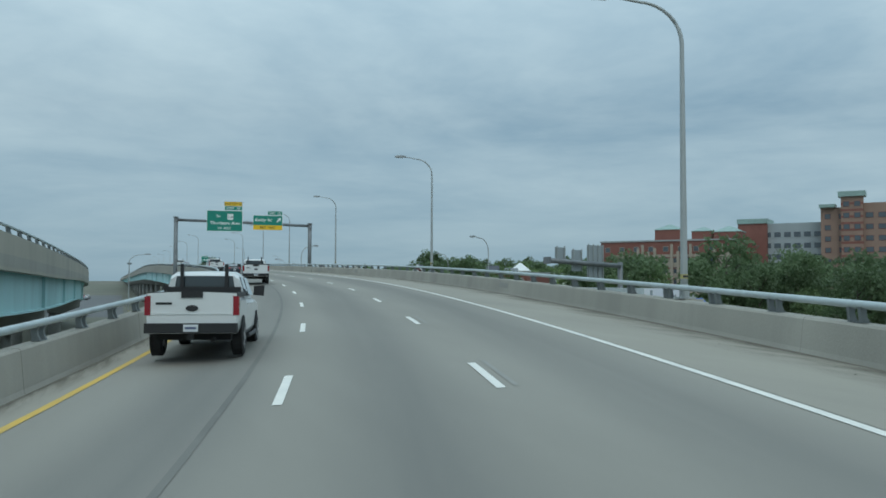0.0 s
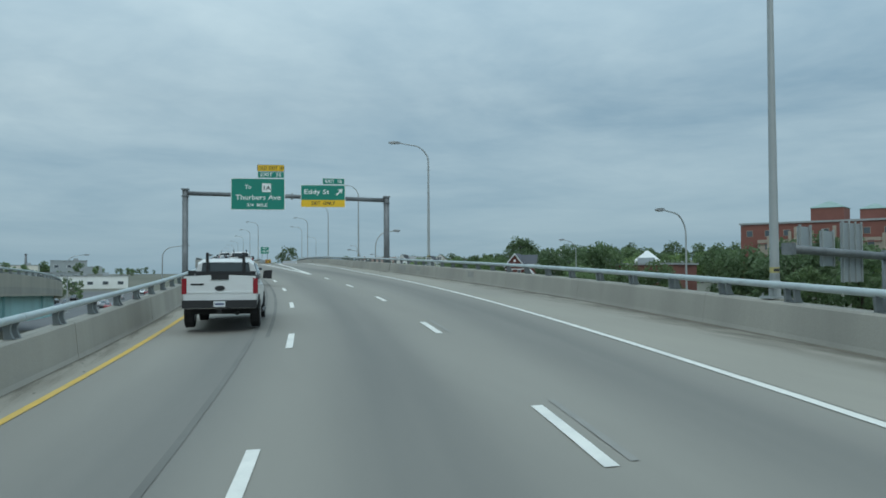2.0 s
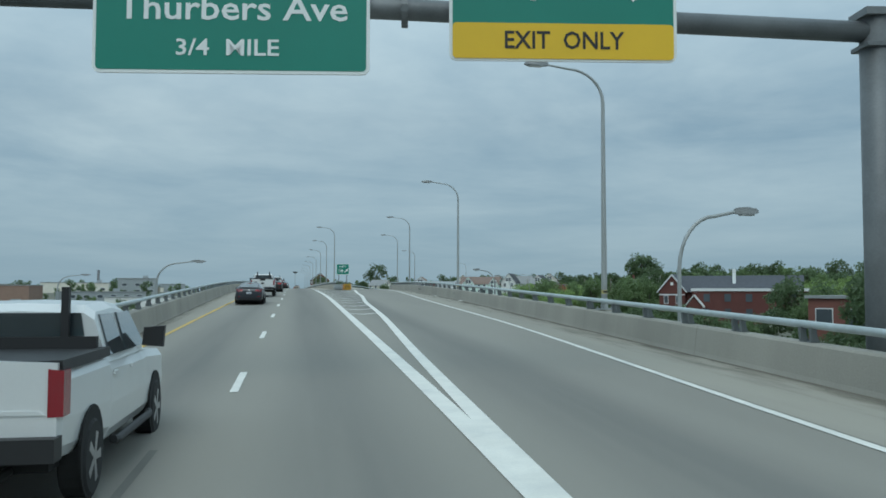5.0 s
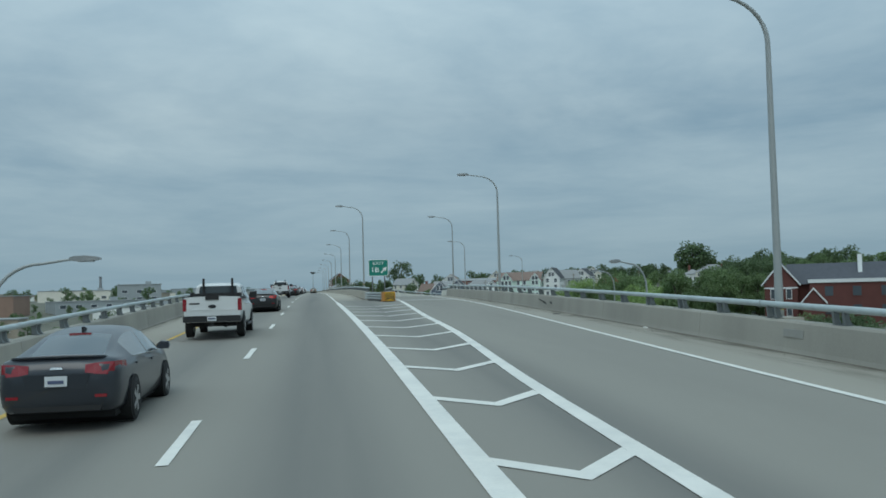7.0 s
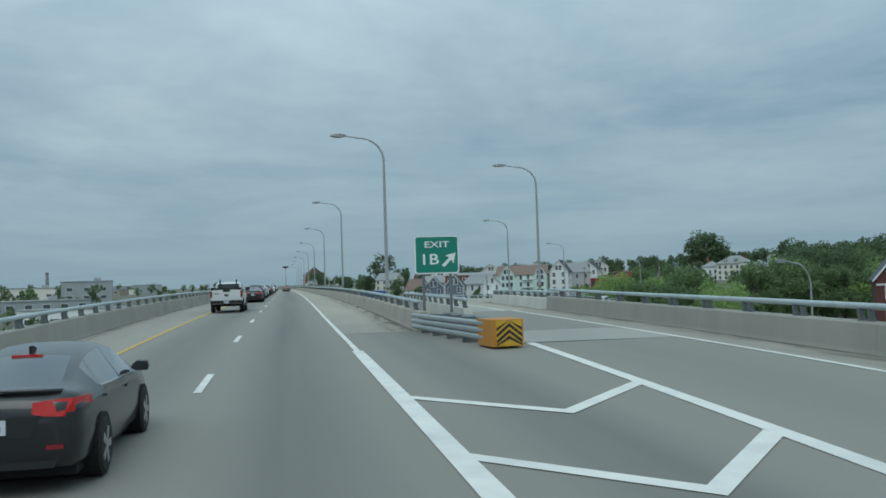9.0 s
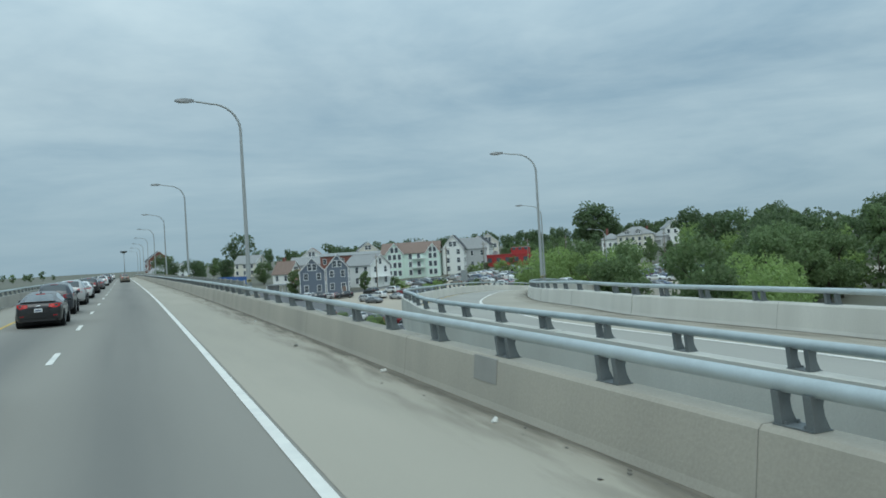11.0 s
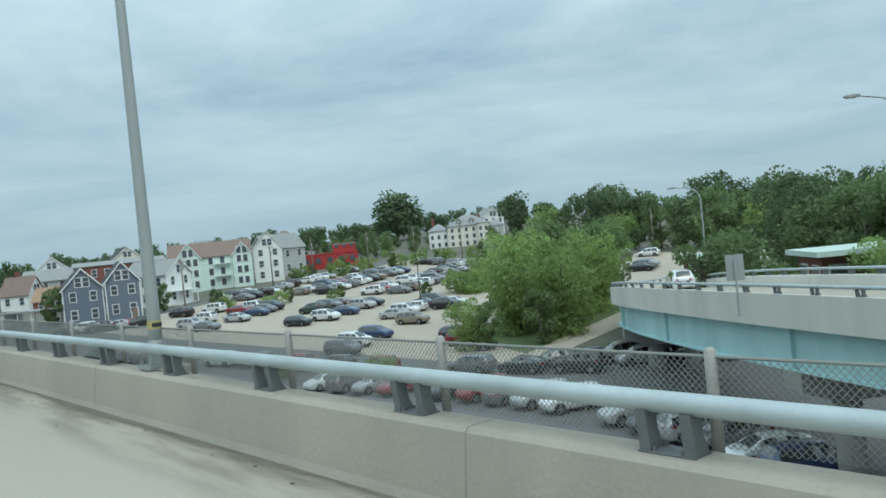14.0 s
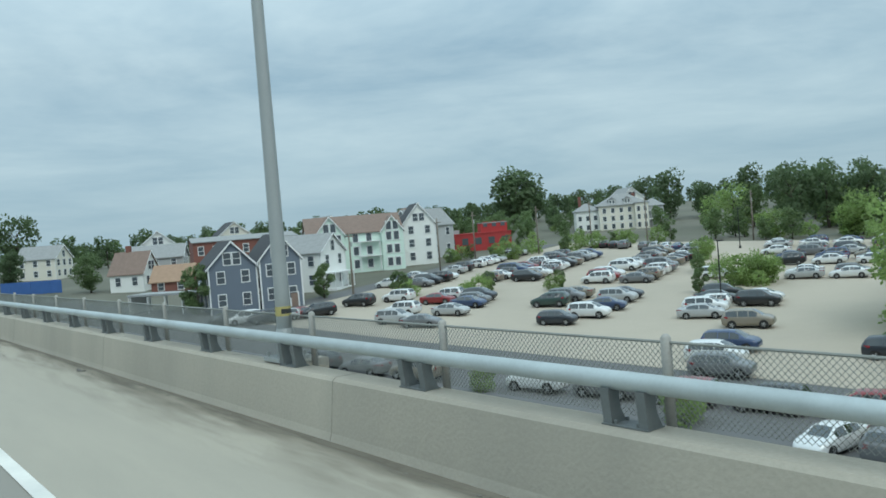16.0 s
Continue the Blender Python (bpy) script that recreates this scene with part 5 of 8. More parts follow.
    q.box((0, tail[0] - 0.03, zp), (0.31, 0.03, 0.15))
    out.append(("number_plate", q.mesh("number_plate", PLATE), None))
    # raised panel for the plate recess; black stands for its shade, sedans keep body paint
    q = Build()
    q.loft([[(-0.40, y_, zp - 0.12), (0.40, y_, zp - 0.12), (0.48, y_, zp + 0.10), (-0.48, y_, zp + 0.10)] for y_ in (tail[0] - 0.008, tail[0] + 0.06)])
    out.append(("plate_recess", q.mesh("plate_recess", P if shape == "sedan" else TRIM), None))
    q = Build()
    q.box((0, tail[0] - 0.048, zp - 0.01), (0.22, 0.008, 0.05))
    out.append(("plate_bar", q.mesh("plate_bar", PLATE_BAR), None))
    yr, zr = s["rear"][1], float(np.interp(s["rear"][1], [a[0] for a in st], [a[4] for a in st]))
    q = Build()
    q.box((0, yr - 0.02, zr - 0.005), (0.34, 0.05, 0.03))
    out.append(("brake_strip", q.mesh("brake_strip", TAIL), None))
    if shape == "sedan":
        q = Build()
        q.loft([[(x, y + 0.10 * x * x, 1.06 + z - 0.04 * x * x) for y, z in ((-2.25, 0.0), (-2.08, 0.012), (-2.16, 0.04), (-2.27, 0.042))] for x in (-0.66, -0.45, -0.2, 0, 0.2, 0.45, 0.66)])
        out.append(("boot_lip", q.mesh("boot_lip", P, True), None))
        q = Build()
        q.prism([(-0.016, -0.92, 1.38), (-0.016, -0.70, 1.43), (-0.016, -0.86, 1.475), (-0.016, -0.93, 1.47)], (0.032, 0, 0))
        out.append(("antenna_fin", q.mesh("antenna_fin", TRIM), None))
        q = Build()
        q.prism([(-0.09, -2.345, 0.90), (0.09, -2.345, 0.90), (0.075, -2.335, 0.935), (-0.075, -2.335, 0.935)], (0, 0.06, 0))
        out.append(("badge", q.mesh("badge", CHROME), None))
        for sx in (-1, 1):
            q = Build()
            yq = rear_y(st, 0.62, 0.50)
            q.box((sx * 0.62, yq + 0.01, 0.50), (0.17, 0.05, 0.045))
            out.append(("reflector", q.mesh("reflector", TAIL), None))
    q = Build()
    q.box((0, 0, st[8][2] + 0.02), (1.5, (nose[0] - tail[0]) * 0.86, 0.14))
    # black cylinders poke through the sides, standing in for the shaded wheel wells
    for y in s["wy"]:
        q.tube([(-s["wx"] - 0.128, y, s["wr"] + 0.02), (s["wx"] + 0.128, y, s["wr"] + 0.02)], s["wr"] * 1.1, 24)
    out.append(("underside", q.mesh("underside", UNDER), None))
    for y in s["wy"]:
        for sx in (-1, 1):
            out.append(("wheel", None, Matrix.Translation((sx * (s["wx"] + 0.04), y, s["wr"]))))
    return out, s["wr"]


CAR_CACHE = {}


def car(shape, col, m, label, group="", lit=False, hero=True):
    if (shape, col) not in CAR_CACHE:
        CAR_CACHE[shape, col] = car_parts(shape, col)
    parts, wr = CAR_CACHE[shape, col]
    t = thing({"sedan": "sedan", "suv": "suv", "hatch": "hatchback", "van": "van"}[shape], m, label, "car", group)
    for n, me, at in parts:
        if n == "wheel":
            w = linked("wheel", WHEELS[wr][0] if hero else WHOLE[wr], t, at)
            if hero:
                linked("rim", WHEELS[wr][1], w)
        elif n == "glasshouse" and hero:
            continue
        elif hero or n not in ("side_window", "rear_window", "windscreen", "mirror", "number_plate", "bumper", "head_lamp", "plate_recess", "plate_bar", "brake_strip", "window_trim", "boot_lip", "antenna_fin", "badge", "reflector", "door_handle"):
            o = linked(n, me, t)
            if lit and n in ("tail_lamp", "brake_strip"):
                o.data = me.copy()
                o.data.materials[0] = TAIL_ON
    return t


def pickup(m, label="white crew cab pickup truck with a black headache rack"):
    """White crew-cab pickup with a black rack behind the cab."""
    P = PAINTS["white"]
    t = thing("pickup_truck", m, label, "pickup truck")
    q = Build()
    q.loft([ring(*a, tuck=0.05, crown=0.0) for a in [(-2.9, 0.95, 0.62, 1.36), (-2.84, 0.98, 0.56, 1.38), (-1.0, 1.0, 0.45, 1.38), (-0.98, 1.0, 0.42, 1.32), (1.0, 1.0, 0.42, 1.28), (1.15, 1.0, 0.42, 1.30), (2.6, 0.98, 0.44, 1.22), (2.85, 0.88, 0.5, 1.1)]])
    q.ob("body", P, t, smooth=False)
    # solid black slab on the closed body, standing in for the dark open bed
    q = Build()
    q.box((0, -1.92, 1.40), (1.72, 1.75, 0.10))
    q.ob("bed_opening", TRIM, t)
    for sx in (-1, 1):
        q = Build()
        q.loft([[(sx * 0.86, y, 1.36), (sx * 0.98, y, 1.36), (sx * 0.97, y, 1.46), (sx * 0.87, y, 1.46)] for y in (-2.86, -0.98)])
        q.ob("bed_rail", TRIM, t)
    q = Build()
    q.loft([[(-0.95, y, 0.78), (0.95, y, 0.78), (0.95, y, 1.44), (0.3, y, 1.47), (-0.3, y, 1.47), (-0.95, y, 1.44)] for y in (-2.94, -2.88)])
    tg = q.ob("tailgate", P, t)
    q = Build()
    q.box((0, -2.955, 1.41), (0.46, 0.03, 0.13))
    q.ob("handle", TRIM, tg)
    q = Build()
    q.tube([(0, -2.94, 1.12), (0, -2.965, 1.12)], 0.085, 14)
    o = q.ob("badge", TRIM, tg)
    o.scale = (1.6, 1, 0.8)
    o.location = (0, 0, 0.22)
    q = Build()
    q.loft([[(-0.85, y, 0.98), (0.85, y, 0.98), (0.8, y, 1.02), (-0.8, y, 1.02)] for y in (-2.955, -2.935)])
    q.ob("crease", P, tg)
    q = Build()
    q.box((-0.6, -2.945, 1.22), (0.34, 0.012, 0.05))
    q.ob("badge_bar", TRIM, tg)
    # cab
    q = Build()
    rows = []
    for y, w, z in ((-0.98, 0.80, 1.84), (-0.9, 0.79, 1.93), (0.0, 0.77, 1.96), (0.6, 0.77, 1.92), (0.8, 0.79, 1.84), (1.45, 0.9, 1.34)):
        rows.append([(-0.95, y, 1.28), (-w, y, z - 0.08), (-w * 0.85, y, z), (0, y, z + 0.02), (w * 0.85, y, z), (w, y, z - 0.08), (0.95, y, 1.28)])
    q.loft(rows)
    q.ob("cab", P, t)
    q = Build()
    q.loft([[(-0.72, y, 1.44), (0.72, y, 1.44), (0.66, y, 1.84), (-0.66, y, 1.84)] for y in (-1.0, -0.97)])
    q.ob("rear_window", CAR_GLASS, t)
    for sx in (-1, 1):
        for y0, y1 in ((-0.85, -0.05), (0.03, 0.95)):
            q = Build()
            q.loft([[(sx * 0.955, y0, 1.36), (sx * 0.955, y1 + (0.25 if y1 > 0.5 else 0), 1.36), (sx * 0.815, y1 - 0.15, 1.82), (sx * 0.815, y0 + 0.04, 1.82)],
                    [(sx * 0.93, y0, 1.36), (sx * 0.93, y1 + (0.25 if y1 > 0.5 else 0), 1.36), (sx * 0.79, y1 - 0.15, 1.82), (sx * 0.79, y0 + 0.04, 1.82)]])
            q.ob("side_window", CAR_GLASS, t)
        q = Build()
        q.loft([[(sx * a, y, z) for a, z in ((1.0, 1.36), (1.27, 1.34), (1.29, 1.62), (1.02, 1.60))] for y in (0.78, 0.9)])
        q.ob("mirror", TRIM, t)
        q = Build()
        q.loft([[(sx * 0.875, y, 0.96), (sx * 1.005, y + 0.02, 0.96), (sx * 1.005, y + 0.02, 1.37), (sx * 0.875, y, 1.39)] for y in (-2.955, -2.72)])
        q.ob("tail_lamp", TAIL, t)
        # rack
        q = Build()
        q.box((sx * 0.52, -1.08, 1.77), (0.08, 0.08, 0.72))
        q.ob("rack_post", TRIM, t)
    q = Build()
    q.box((0, -1.08, 1.50), (1.72, 0.09, 0.16))
    q.ob("rack_bar", TRIM, t)
    q = Build()
    q.loft([[(-0.98, y, 0.58), (0.98, y, 0.58), (0.98, y, 0.79), (-0.98, y, 0.79)] for y in (-3.1, -2.86)])
    q.ob("bumper", TRIM, t)
    q = Build()
    q.box((0, -3.105, 0.69), (0.31, 0.012, 0.155))
    pl = q.ob("number_plate", PLATE, t)
    q = Build()
    q.box((0, -3.114, 0.69), (0.24, 0.008, 0.05))
    q.ob("plate_bar", PLATE_BAR, pl)
    q = Build()
    q.box((0, 0, 0.5), (1.6, 5.2, 0.2))
    q.tube([(0.45, -2.95, 0.42), (0.45, -2.4, 0.42)], 0.05, 8)
    q.box((0, -3.1, 0.5), (0.12, 0.2, 0.1))
    q.ob("underside", UNDER, t)
    for sx in (-1, 1):
        q = Build()
        q.tube([(sx * 1.02, -0.95, 0.42), (sx * 1.04, -0.85, 0.40), (sx * 1.04, 1.15, 0.40), (sx * 1.02, 1.25, 0.42)], 0.05, 8)
        q.ob("side_step", TRIM, t)
        for y in (-0.02, 0.95):
            q = Build()
            q.box((sx * 1.005, y - 0.75, 1.16), (0.03, 0.2, 0.04))
            q.ob("door_handle", P, t)
    for y in (-1.85, 1.85):
        for sx in (-1, 1):
            # flat black disc on the body side for the shade inside the wheel well
            q = Build()
            q.tube([(sx * 0.985, y, 0.46), (sx * 1.012, y, 0.46)], 0.47, 22)
            q.ob("wheel_arch", UNDER, t)
            w = linked("wheel", WHEELS[0.40][0], t, Matrix.Translation((sx * 0.90, y, 0.40)))
            linked("rim", WHEELS[0.40][1], w)
    return t

# ---- brick buildings beside the viaduct ----
BRICK = mat("red_brick", (0.225, 0.095, 0.075), 0.9, 0, 0.15, 0.4, 12, 0.1, (0.20, 0.075, 0.06), 0.5)
TAN_STONE = mat("tan_stone", (0.36, 0.31, 0.25), 0.9, 0, 0.1, 0.4, 12)
GREY_PANEL = mat("grey_panel", (0.34, 0.37, 0.38), 0.7, 0, 0.08, 0.4, 12)
BROWN_BRICK = mat("brown_brick", (0.30, 0.20, 0.155), 0.9, 0, 0.12, 0.4, 12)
COPPER = mat("green_copper", (0.27, 0.37, 0.34), 0.6, 0, 0.15, 0.8)
DARK_WIN = glass_mat("window_glass_dark", (0.085, 0.10, 0.115), 0.12)
ROOF_GREY = mat("roof_membrane", (0.33, 0.34, 0.34), 0.9, 0, 0.12, 0.3)


def block(parent, name, x, y, z, w, d, h, m):
    q = Build()
    q.box((x, y, z + h / 2), (w, d, h))
    return q.ob(name, m, parent)


def window_rows(parent, w, d, z0, floors, fh, step, ww, wh, sides=("f",), m=DARK_WIN, ox=0.0, oy=0.0, frame_m=None):
    """Windows with frames in rows on the front (-y) and, if asked, side faces (-x, +x) of a block w by d at (ox, oy)."""
    frame_m = frame_m or TAN_STONE
    qf = Build()
    qf.box((0, 0, 0), (ww + 0.24, 0.14, wh + 0.24))
    fme = qf.mesh("window", frame_m)
    qp = Build()
    qp.box((0, -0.05, 0), (ww, 0.12, wh))
    pme = qp.mesh("pane", m)
    for s in sides:
        length = w if s in "fb" else d
        n = max(1, int(length // step))
        for i in range(n):
            u = (i + 0.5) * length / n - length / 2
            for k in range(floors):
                z = z0 + fh * (k + 0.5)
                at = {"f": pose(ox + u, oy - d / 2, z), "l": pose(ox - w / 2, oy + u, z, 0, 0, -90), "r": pose(ox + w / 2, oy + u, z, 0, 0, 90)}[s]
                o = linked("window", fme, parent, at)
                linked("pane", pme, o)


def at_ground(x, y, turn=0.0, dz=0.0):
    return pose(x, y, ground_z(x, y) + dz, 0, 0, turn)


# long low brick hospital wing; local -y faces the road
hz = thing("hospital_building", pose(137, 7, -7, 0, 0, -52), "long red brick hospital wing with pale stone bays and copper roofs", "building")
block(hz, "wall", 22, 10, 0, 44, 20, 17.5, BRICK)
block(hz, "base_course", 24, -0.8, 0, 38, 2.0, 13.2, TAN_STONE)
block(hz, "roof", 22, 10, 17.5, 44.6, 20.6, 0.5, ROOF_GREY)
window_rows(hz, 36, 2.0, 3.0, 3, 3.4, 3.3, 1.5, 1.9, ox=24, oy=-0.8)
window_rows(hz, 44, 20, 13.4, 1, 3.2, 4.4, 1.5, 1.5, ox=22, oy=10)
window_rows(hz, 44, 20, 1.0, 4, 3.7, 4.0, 1.4, 1.8, sides=("l",), ox=22, oy=10)
for x, w, z in ((22, 8.2, 3.4), (33, 6.2, 2.6), (41, 8.4, 2.2)):
    block(hz, "penthouse", x, 6, 18, w, 8, z, BRICK)
    q = Build()
    q.loft([[(x + a * s, 6 + b * s, z2) for a, b in ((-w / 2, -4), (w / 2, -4), (w / 2, 4), (-w / 2, 4))] for z2, s in ((18 + z, 1.04), (18.15 + z, 1.04), (18.3 + z + w * 0.2, 0.12))])
    q.ob("copper_roof", COPPER, hz)
# pale stone piers that rise past the base course
for i, x in enumerate((8, 13.5, 15, 17, 19, 24.5, 26.5, 28.5, 30.5, 36, 38, 40, 42)):
    block(hz, "pier", x, -2.0, 0, 0.75, 0.8, 14.2 + 1.1 * (i % 3), TAN_STONE)
for z in (5.2, 8.6, 12.0):
    block(hz, "string_course", 24, -1.9, z, 38, 0.3, 0.3, BRICK)
hb = thing("hospital_tower", pose(172, -20, -9.0, 0, 0, -52), "brown brick hospital tower with stacked bays and a green copper cap", "building")
block(hb, "wall", 30, 10, 0, 12, 14, 29.5, BROWN_BRICK)
block(hb, "stair_bay", 33, 2.5, 0, 6, 4, 32.5, BROWN_BRICK)
for z in range(4, 32, 2):
    block(hb, "brick_band", 33, 2.5, z, 6.1, 4.1, 0.7, BRICK)
block(hb, "copper_cap", 33, 2.5, 32.5, 7.6, 5.4, 1.6, COPPER)
block(hb, "copper_cap", 26, 4, 29.5, 4.6, 5, 1.0, COPPER)
block(hb, "wing", 48, 10, 0, 24, 16, 30.5, BROWN_BRICK)
block(hb, "link_block", 12, 13, 0, 24, 10, 25.5, GREY_PANEL)
block(hb, "brick_block", 3, 12, 0, 9, 12, 25.5, BRICK)
block(hb, "parapet_cap", 3, 12, 25.5, 9.5, 12.6, 1.6, COPPER)
window_rows(hb, 6, 4, 4, 8, 3.5, 3.0, 1.6, 1.5, ox=33, oy=2.5, frame_m=BRICK)
window_rows(hb, 12, 14, 4, 7, 3.5, 4.0, 1.6, 1.5, ox=30, oy=10, frame_m=BRICK)
window_rows(hb, 24, 16, 4, 7, 3.5, 3.2, 2.0, 1.5, ox=48, oy=10, frame_m=BRICK)
window_rows(hb, 24, 10, 2, 6, 3.6, 3.0, 2.0, 1.6, ox=12, oy=13, frame_m=GREY_PANEL)
# lower road beside the viaduct, with its sign gantry seen from behind
LOW = Line(main_x, lambda k: k, spline((-330, -100, -60, -20, 20), (-7.95, -7.95, -8.1, -9.3, -10.3)))
q = Build()
q.loft([[LOW.at(k, 14.6 + e), LOW.at(k, 24.0 + e), LOW.at(k, 26.5 + e, -2.6), LOW.at(k, 14.0 + e, -2.6)] for k, e in ((k, max(0.0, k + 70) * 0.14) for k in steps(-300, 20, 4))])
tagged(q.ob("road_lower_ramp", RAMP_PAVE), "grey lower road on a low bank beside the viaduct", "road", kind="structure")
SIGN_BACK = mat("sign_back_aluminium", (0.36, 0.39, 0.40), 0.45, 0.5, 0.08, 2)
sg = thing("sign_gantry", pose(36.7, -140.2, 0, 0, 0, 24.2), "grey cantilever sign gantry seen from behind over the lower road", "sign gantry")
q = Build()
q.tube([(-0.2, 0, -0.62), (17.1, 0, -1.05)], 0.34, 14)
q.ob("beam", GANTRY_STEEL, sg, smooth=True)
q = Build()
q.tube([(17.1, 0, ground_z(52, -133) - 0.2), (17.1, 0, -0.5)], 0.36, 14)
q.ob("post", GANTRY_STEEL, sg, smooth=True)
q = Build()
q.box((-0.1, 0, -0.62), (0.5, 0.9, 0.9))
q.ob("end_plate", GANTRY_STEEL, sg)
for s0, s1, z0, z1 in ((2.4, 4.7, -0.45, 1.2), (6.1, 8.6, -1.9, 0.95), (9.7, 13.8, -3.25, 1.75)):
    q = Build()
    q.box(((s0 + s1) / 2, 0.62, (z0 + z1) / 2), (s1 - s0, 0.04, z1 - z0))
    o = q.ob("sign_back", SIGN_BACK, sg)
    n = max(2, int((s1 - s0) / 0.85))
    for i in range(n):
        q = Build()
        q.box((s0 + 0.3 + (s1 - s0 - 0.6) * i / (n - 1), 0.53, (z0 + z1) / 2 + 0.05), (0.14, 0.14, z1 - z0 + 0.2))
        q.ob("stiffener", POLE_STEEL, o)

# ---- houses beyond the car park ----
CLAP = {"slate": mat("clapboard_slate", (0.145, 0.175, 0.22), 0.75, 0, 0.06, 0.6, 30, rnd=0.03), "white": mat("clapboard_white", (0.80, 0.81, 0.78), 0.7, 0, 0.05, 0.6, 30),
        "mint": mat("clapboard_mint", (0.66, 0.79, 0.71), 0.7, 0, 0.05, 0.6, 30), "cream": mat("clapboard_cream", (0.74, 0.71, 0.62), 0.7, 0, 0.05, 0.6, 30),
        "grey": mat("clapboard_grey", (0.45, 0.46, 0.46), 0.7, 0, 0.06, 0.6, 30), "red": mat("painted_red", (0.40, 0.04, 0.04), 0.7, 0, 0.08, 0.6, 30),
        "brick": BRICK}
SHINGLE = {"grey": mat("shingle_grey", (0.30, 0.305, 0.30), 0.9, 0, 0.15, 1.5, 25, 0.3), "brown": mat("shingle_brown", (0.23, 0.165, 0.135), 0.9, 0, 0.15, 1.5, 25, 0.3),
           "dark": mat("shingle_dark", (0.062, 0.064, 0.07), 0.9, 0, 0.15, 1.5, 25, 0.3), "tan": mat("shingle_tan", (0.36, 0.24, 0.165), 0.9, 0, 0.15, 1.5, 25, 0.3)}
HOUSE_TRIM = mat("house_trim_white", (0.74, 0.75, 0.74), 0.6, 0, 0.04)


def house(name, m, w, d, eave, rise, wall, roof, label, bays=3, floors=2, gable_win=2, attic=True, sides="lr", door=None, chimney=None, trim=True, porch=False):
    """Gabled house; the gable faces local -y."""
    t = thing(name, m, label, "house", "hillside houses")
    q = Build()
    q.prism([(-w / 2, -d / 2, -1.5), (w / 2, -d / 2, -1.5), (w / 2, -d / 2, eave), (0, -d / 2, eave + rise), (-w / 2, -d / 2, eave)], (0, d, 0))
    q.ob("wall", CLAP[wall], t)
    ov = 0.35
    sl = rise / (w / 2)
    q = Build()
    for sx in (-1, 1):
        q.loft([[(0, y, eave + rise + 0.16), (sx * (w / 2 + ov), y, eave - sl * ov + 0.16), (sx * (w / 2 + ov), y, eave - sl * ov + 0.0), (0, y, eave + rise + 0.02)] for y in (-d / 2 - ov, d / 2 + ov)])
    q.ob("roof", SHINGLE[roof], t)
    if trim:
        for sx in (-1, 1):
            q = Build()
            q.loft([[(0, y, eave + rise + 0.17), (sx * (w / 2 + ov), y, eave - sl * ov + 0.17), (sx * (w / 2 + ov), y, eave - sl * ov - 0.14), (0, y, eave + rise - 0.14)] for y in (-d / 2 - ov - 0.05, -d / 2 - ov - 0.005)])
            q.ob("bargeboard", HOUSE_TRIM, t)
            q = Build()
            q.box((sx * (w / 2 - 0.06), -d / 2 - 0.02, eave / 2 - 0.4), (0.2, 0.08, eave + 0.7))
            q.ob("corner_board", HOUSE_TRIM, t)
    fh = eave / floors
    ww, wh = 0.95, min(1.55, fh * 0.55)
    qf = Build()
    qf.box((0, -0.03, 0), (ww + 0.26, 0.12, wh + 0.26))
    fme = qf.mesh("window", HOUSE_TRIM)
    qp = Build()
    qp.box((0, -0.06, wh / 4 + 0.02), (ww, 0.12, wh / 2 - 0.04))
    qp.box((0, -0.05, -wh / 4 - 0.02), (ww, 0.12, wh / 2 - 0.04))
    pme = qp.mesh("pane", DARK_WIN)

    def win(at):
        linked("pane", pme, linked("window", fme, t, at))

    for k in range(floors):
        z = fh * (k + 0.55)
        for i in range(bays):
            win(pose((i + 0.5) * w / bays - w / 2, -d / 2, z))
        nd = max(2, int(d // 2.8))
        for i in range(nd):
            y = (i + 0.5) * d / nd - d / 2
            if "l" in sides:
                win(pose(-w / 2, y, z, 0, 0, -90))
            if "r" in sides:
                win(pose(w / 2, y, z, 0, 0, 90))
    if attic:
        for i in range(gable_win):
            win(pose((i - (gable_win - 1) / 2) * 1.25, -d / 2, eave + rise * 0.32))
    if door is not None:
        q = Build()
        q.box((door, -d / 2 - 0.03, 0.65), (1.3, 0.12, 2.4))
        o = q.ob("door", HOUSE_TRIM, t)
        q = Build()
        q.box((door, -d / 2 - 0.08, 0.6), (0.95, 0.08, 2.1))
        q.ob("door_leaf", SHINGLE["brown"], o)
    if porch:
        q = Build()
        q.box((0, -d / 2 - 1.0, 2.55), (w * 0.8, 2.0, 0.2))
        q.box((0, -d / 2 - 1.0, -0.1), (w * 0.8, 2.0, 0.3))
        o = q.ob("porch", HOUSE_TRIM, t)
        for i in range(4):
            q = Build()
            q.box((-w * 0.38 + i * w * 0.76 / 3, -d / 2 - 1.85, 1.25), (0.16, 0.16, 2.6))
            q.ob("porch_post", HOUSE_TRIM, o)
    if chimney is not None:
        q = Build()
        q.box((chimney, 1.0, eave + rise + 0.2), (0.8, 0.8, 2.2))
        q.ob("chimney", BRICK, t)
    return t


def toward(x, y, extra=0.0, z=None, plain=False):
    """A place whose -y side faces the road near y = 95."""
    if not plain:
        x, y = warp(x, y)
    a = math.degrees(math.atan2(y - 95, x + 1.5)) - 90
    return pose(x, y, ground_z(x, y) if z is None else z, 0, 0, a + extra)


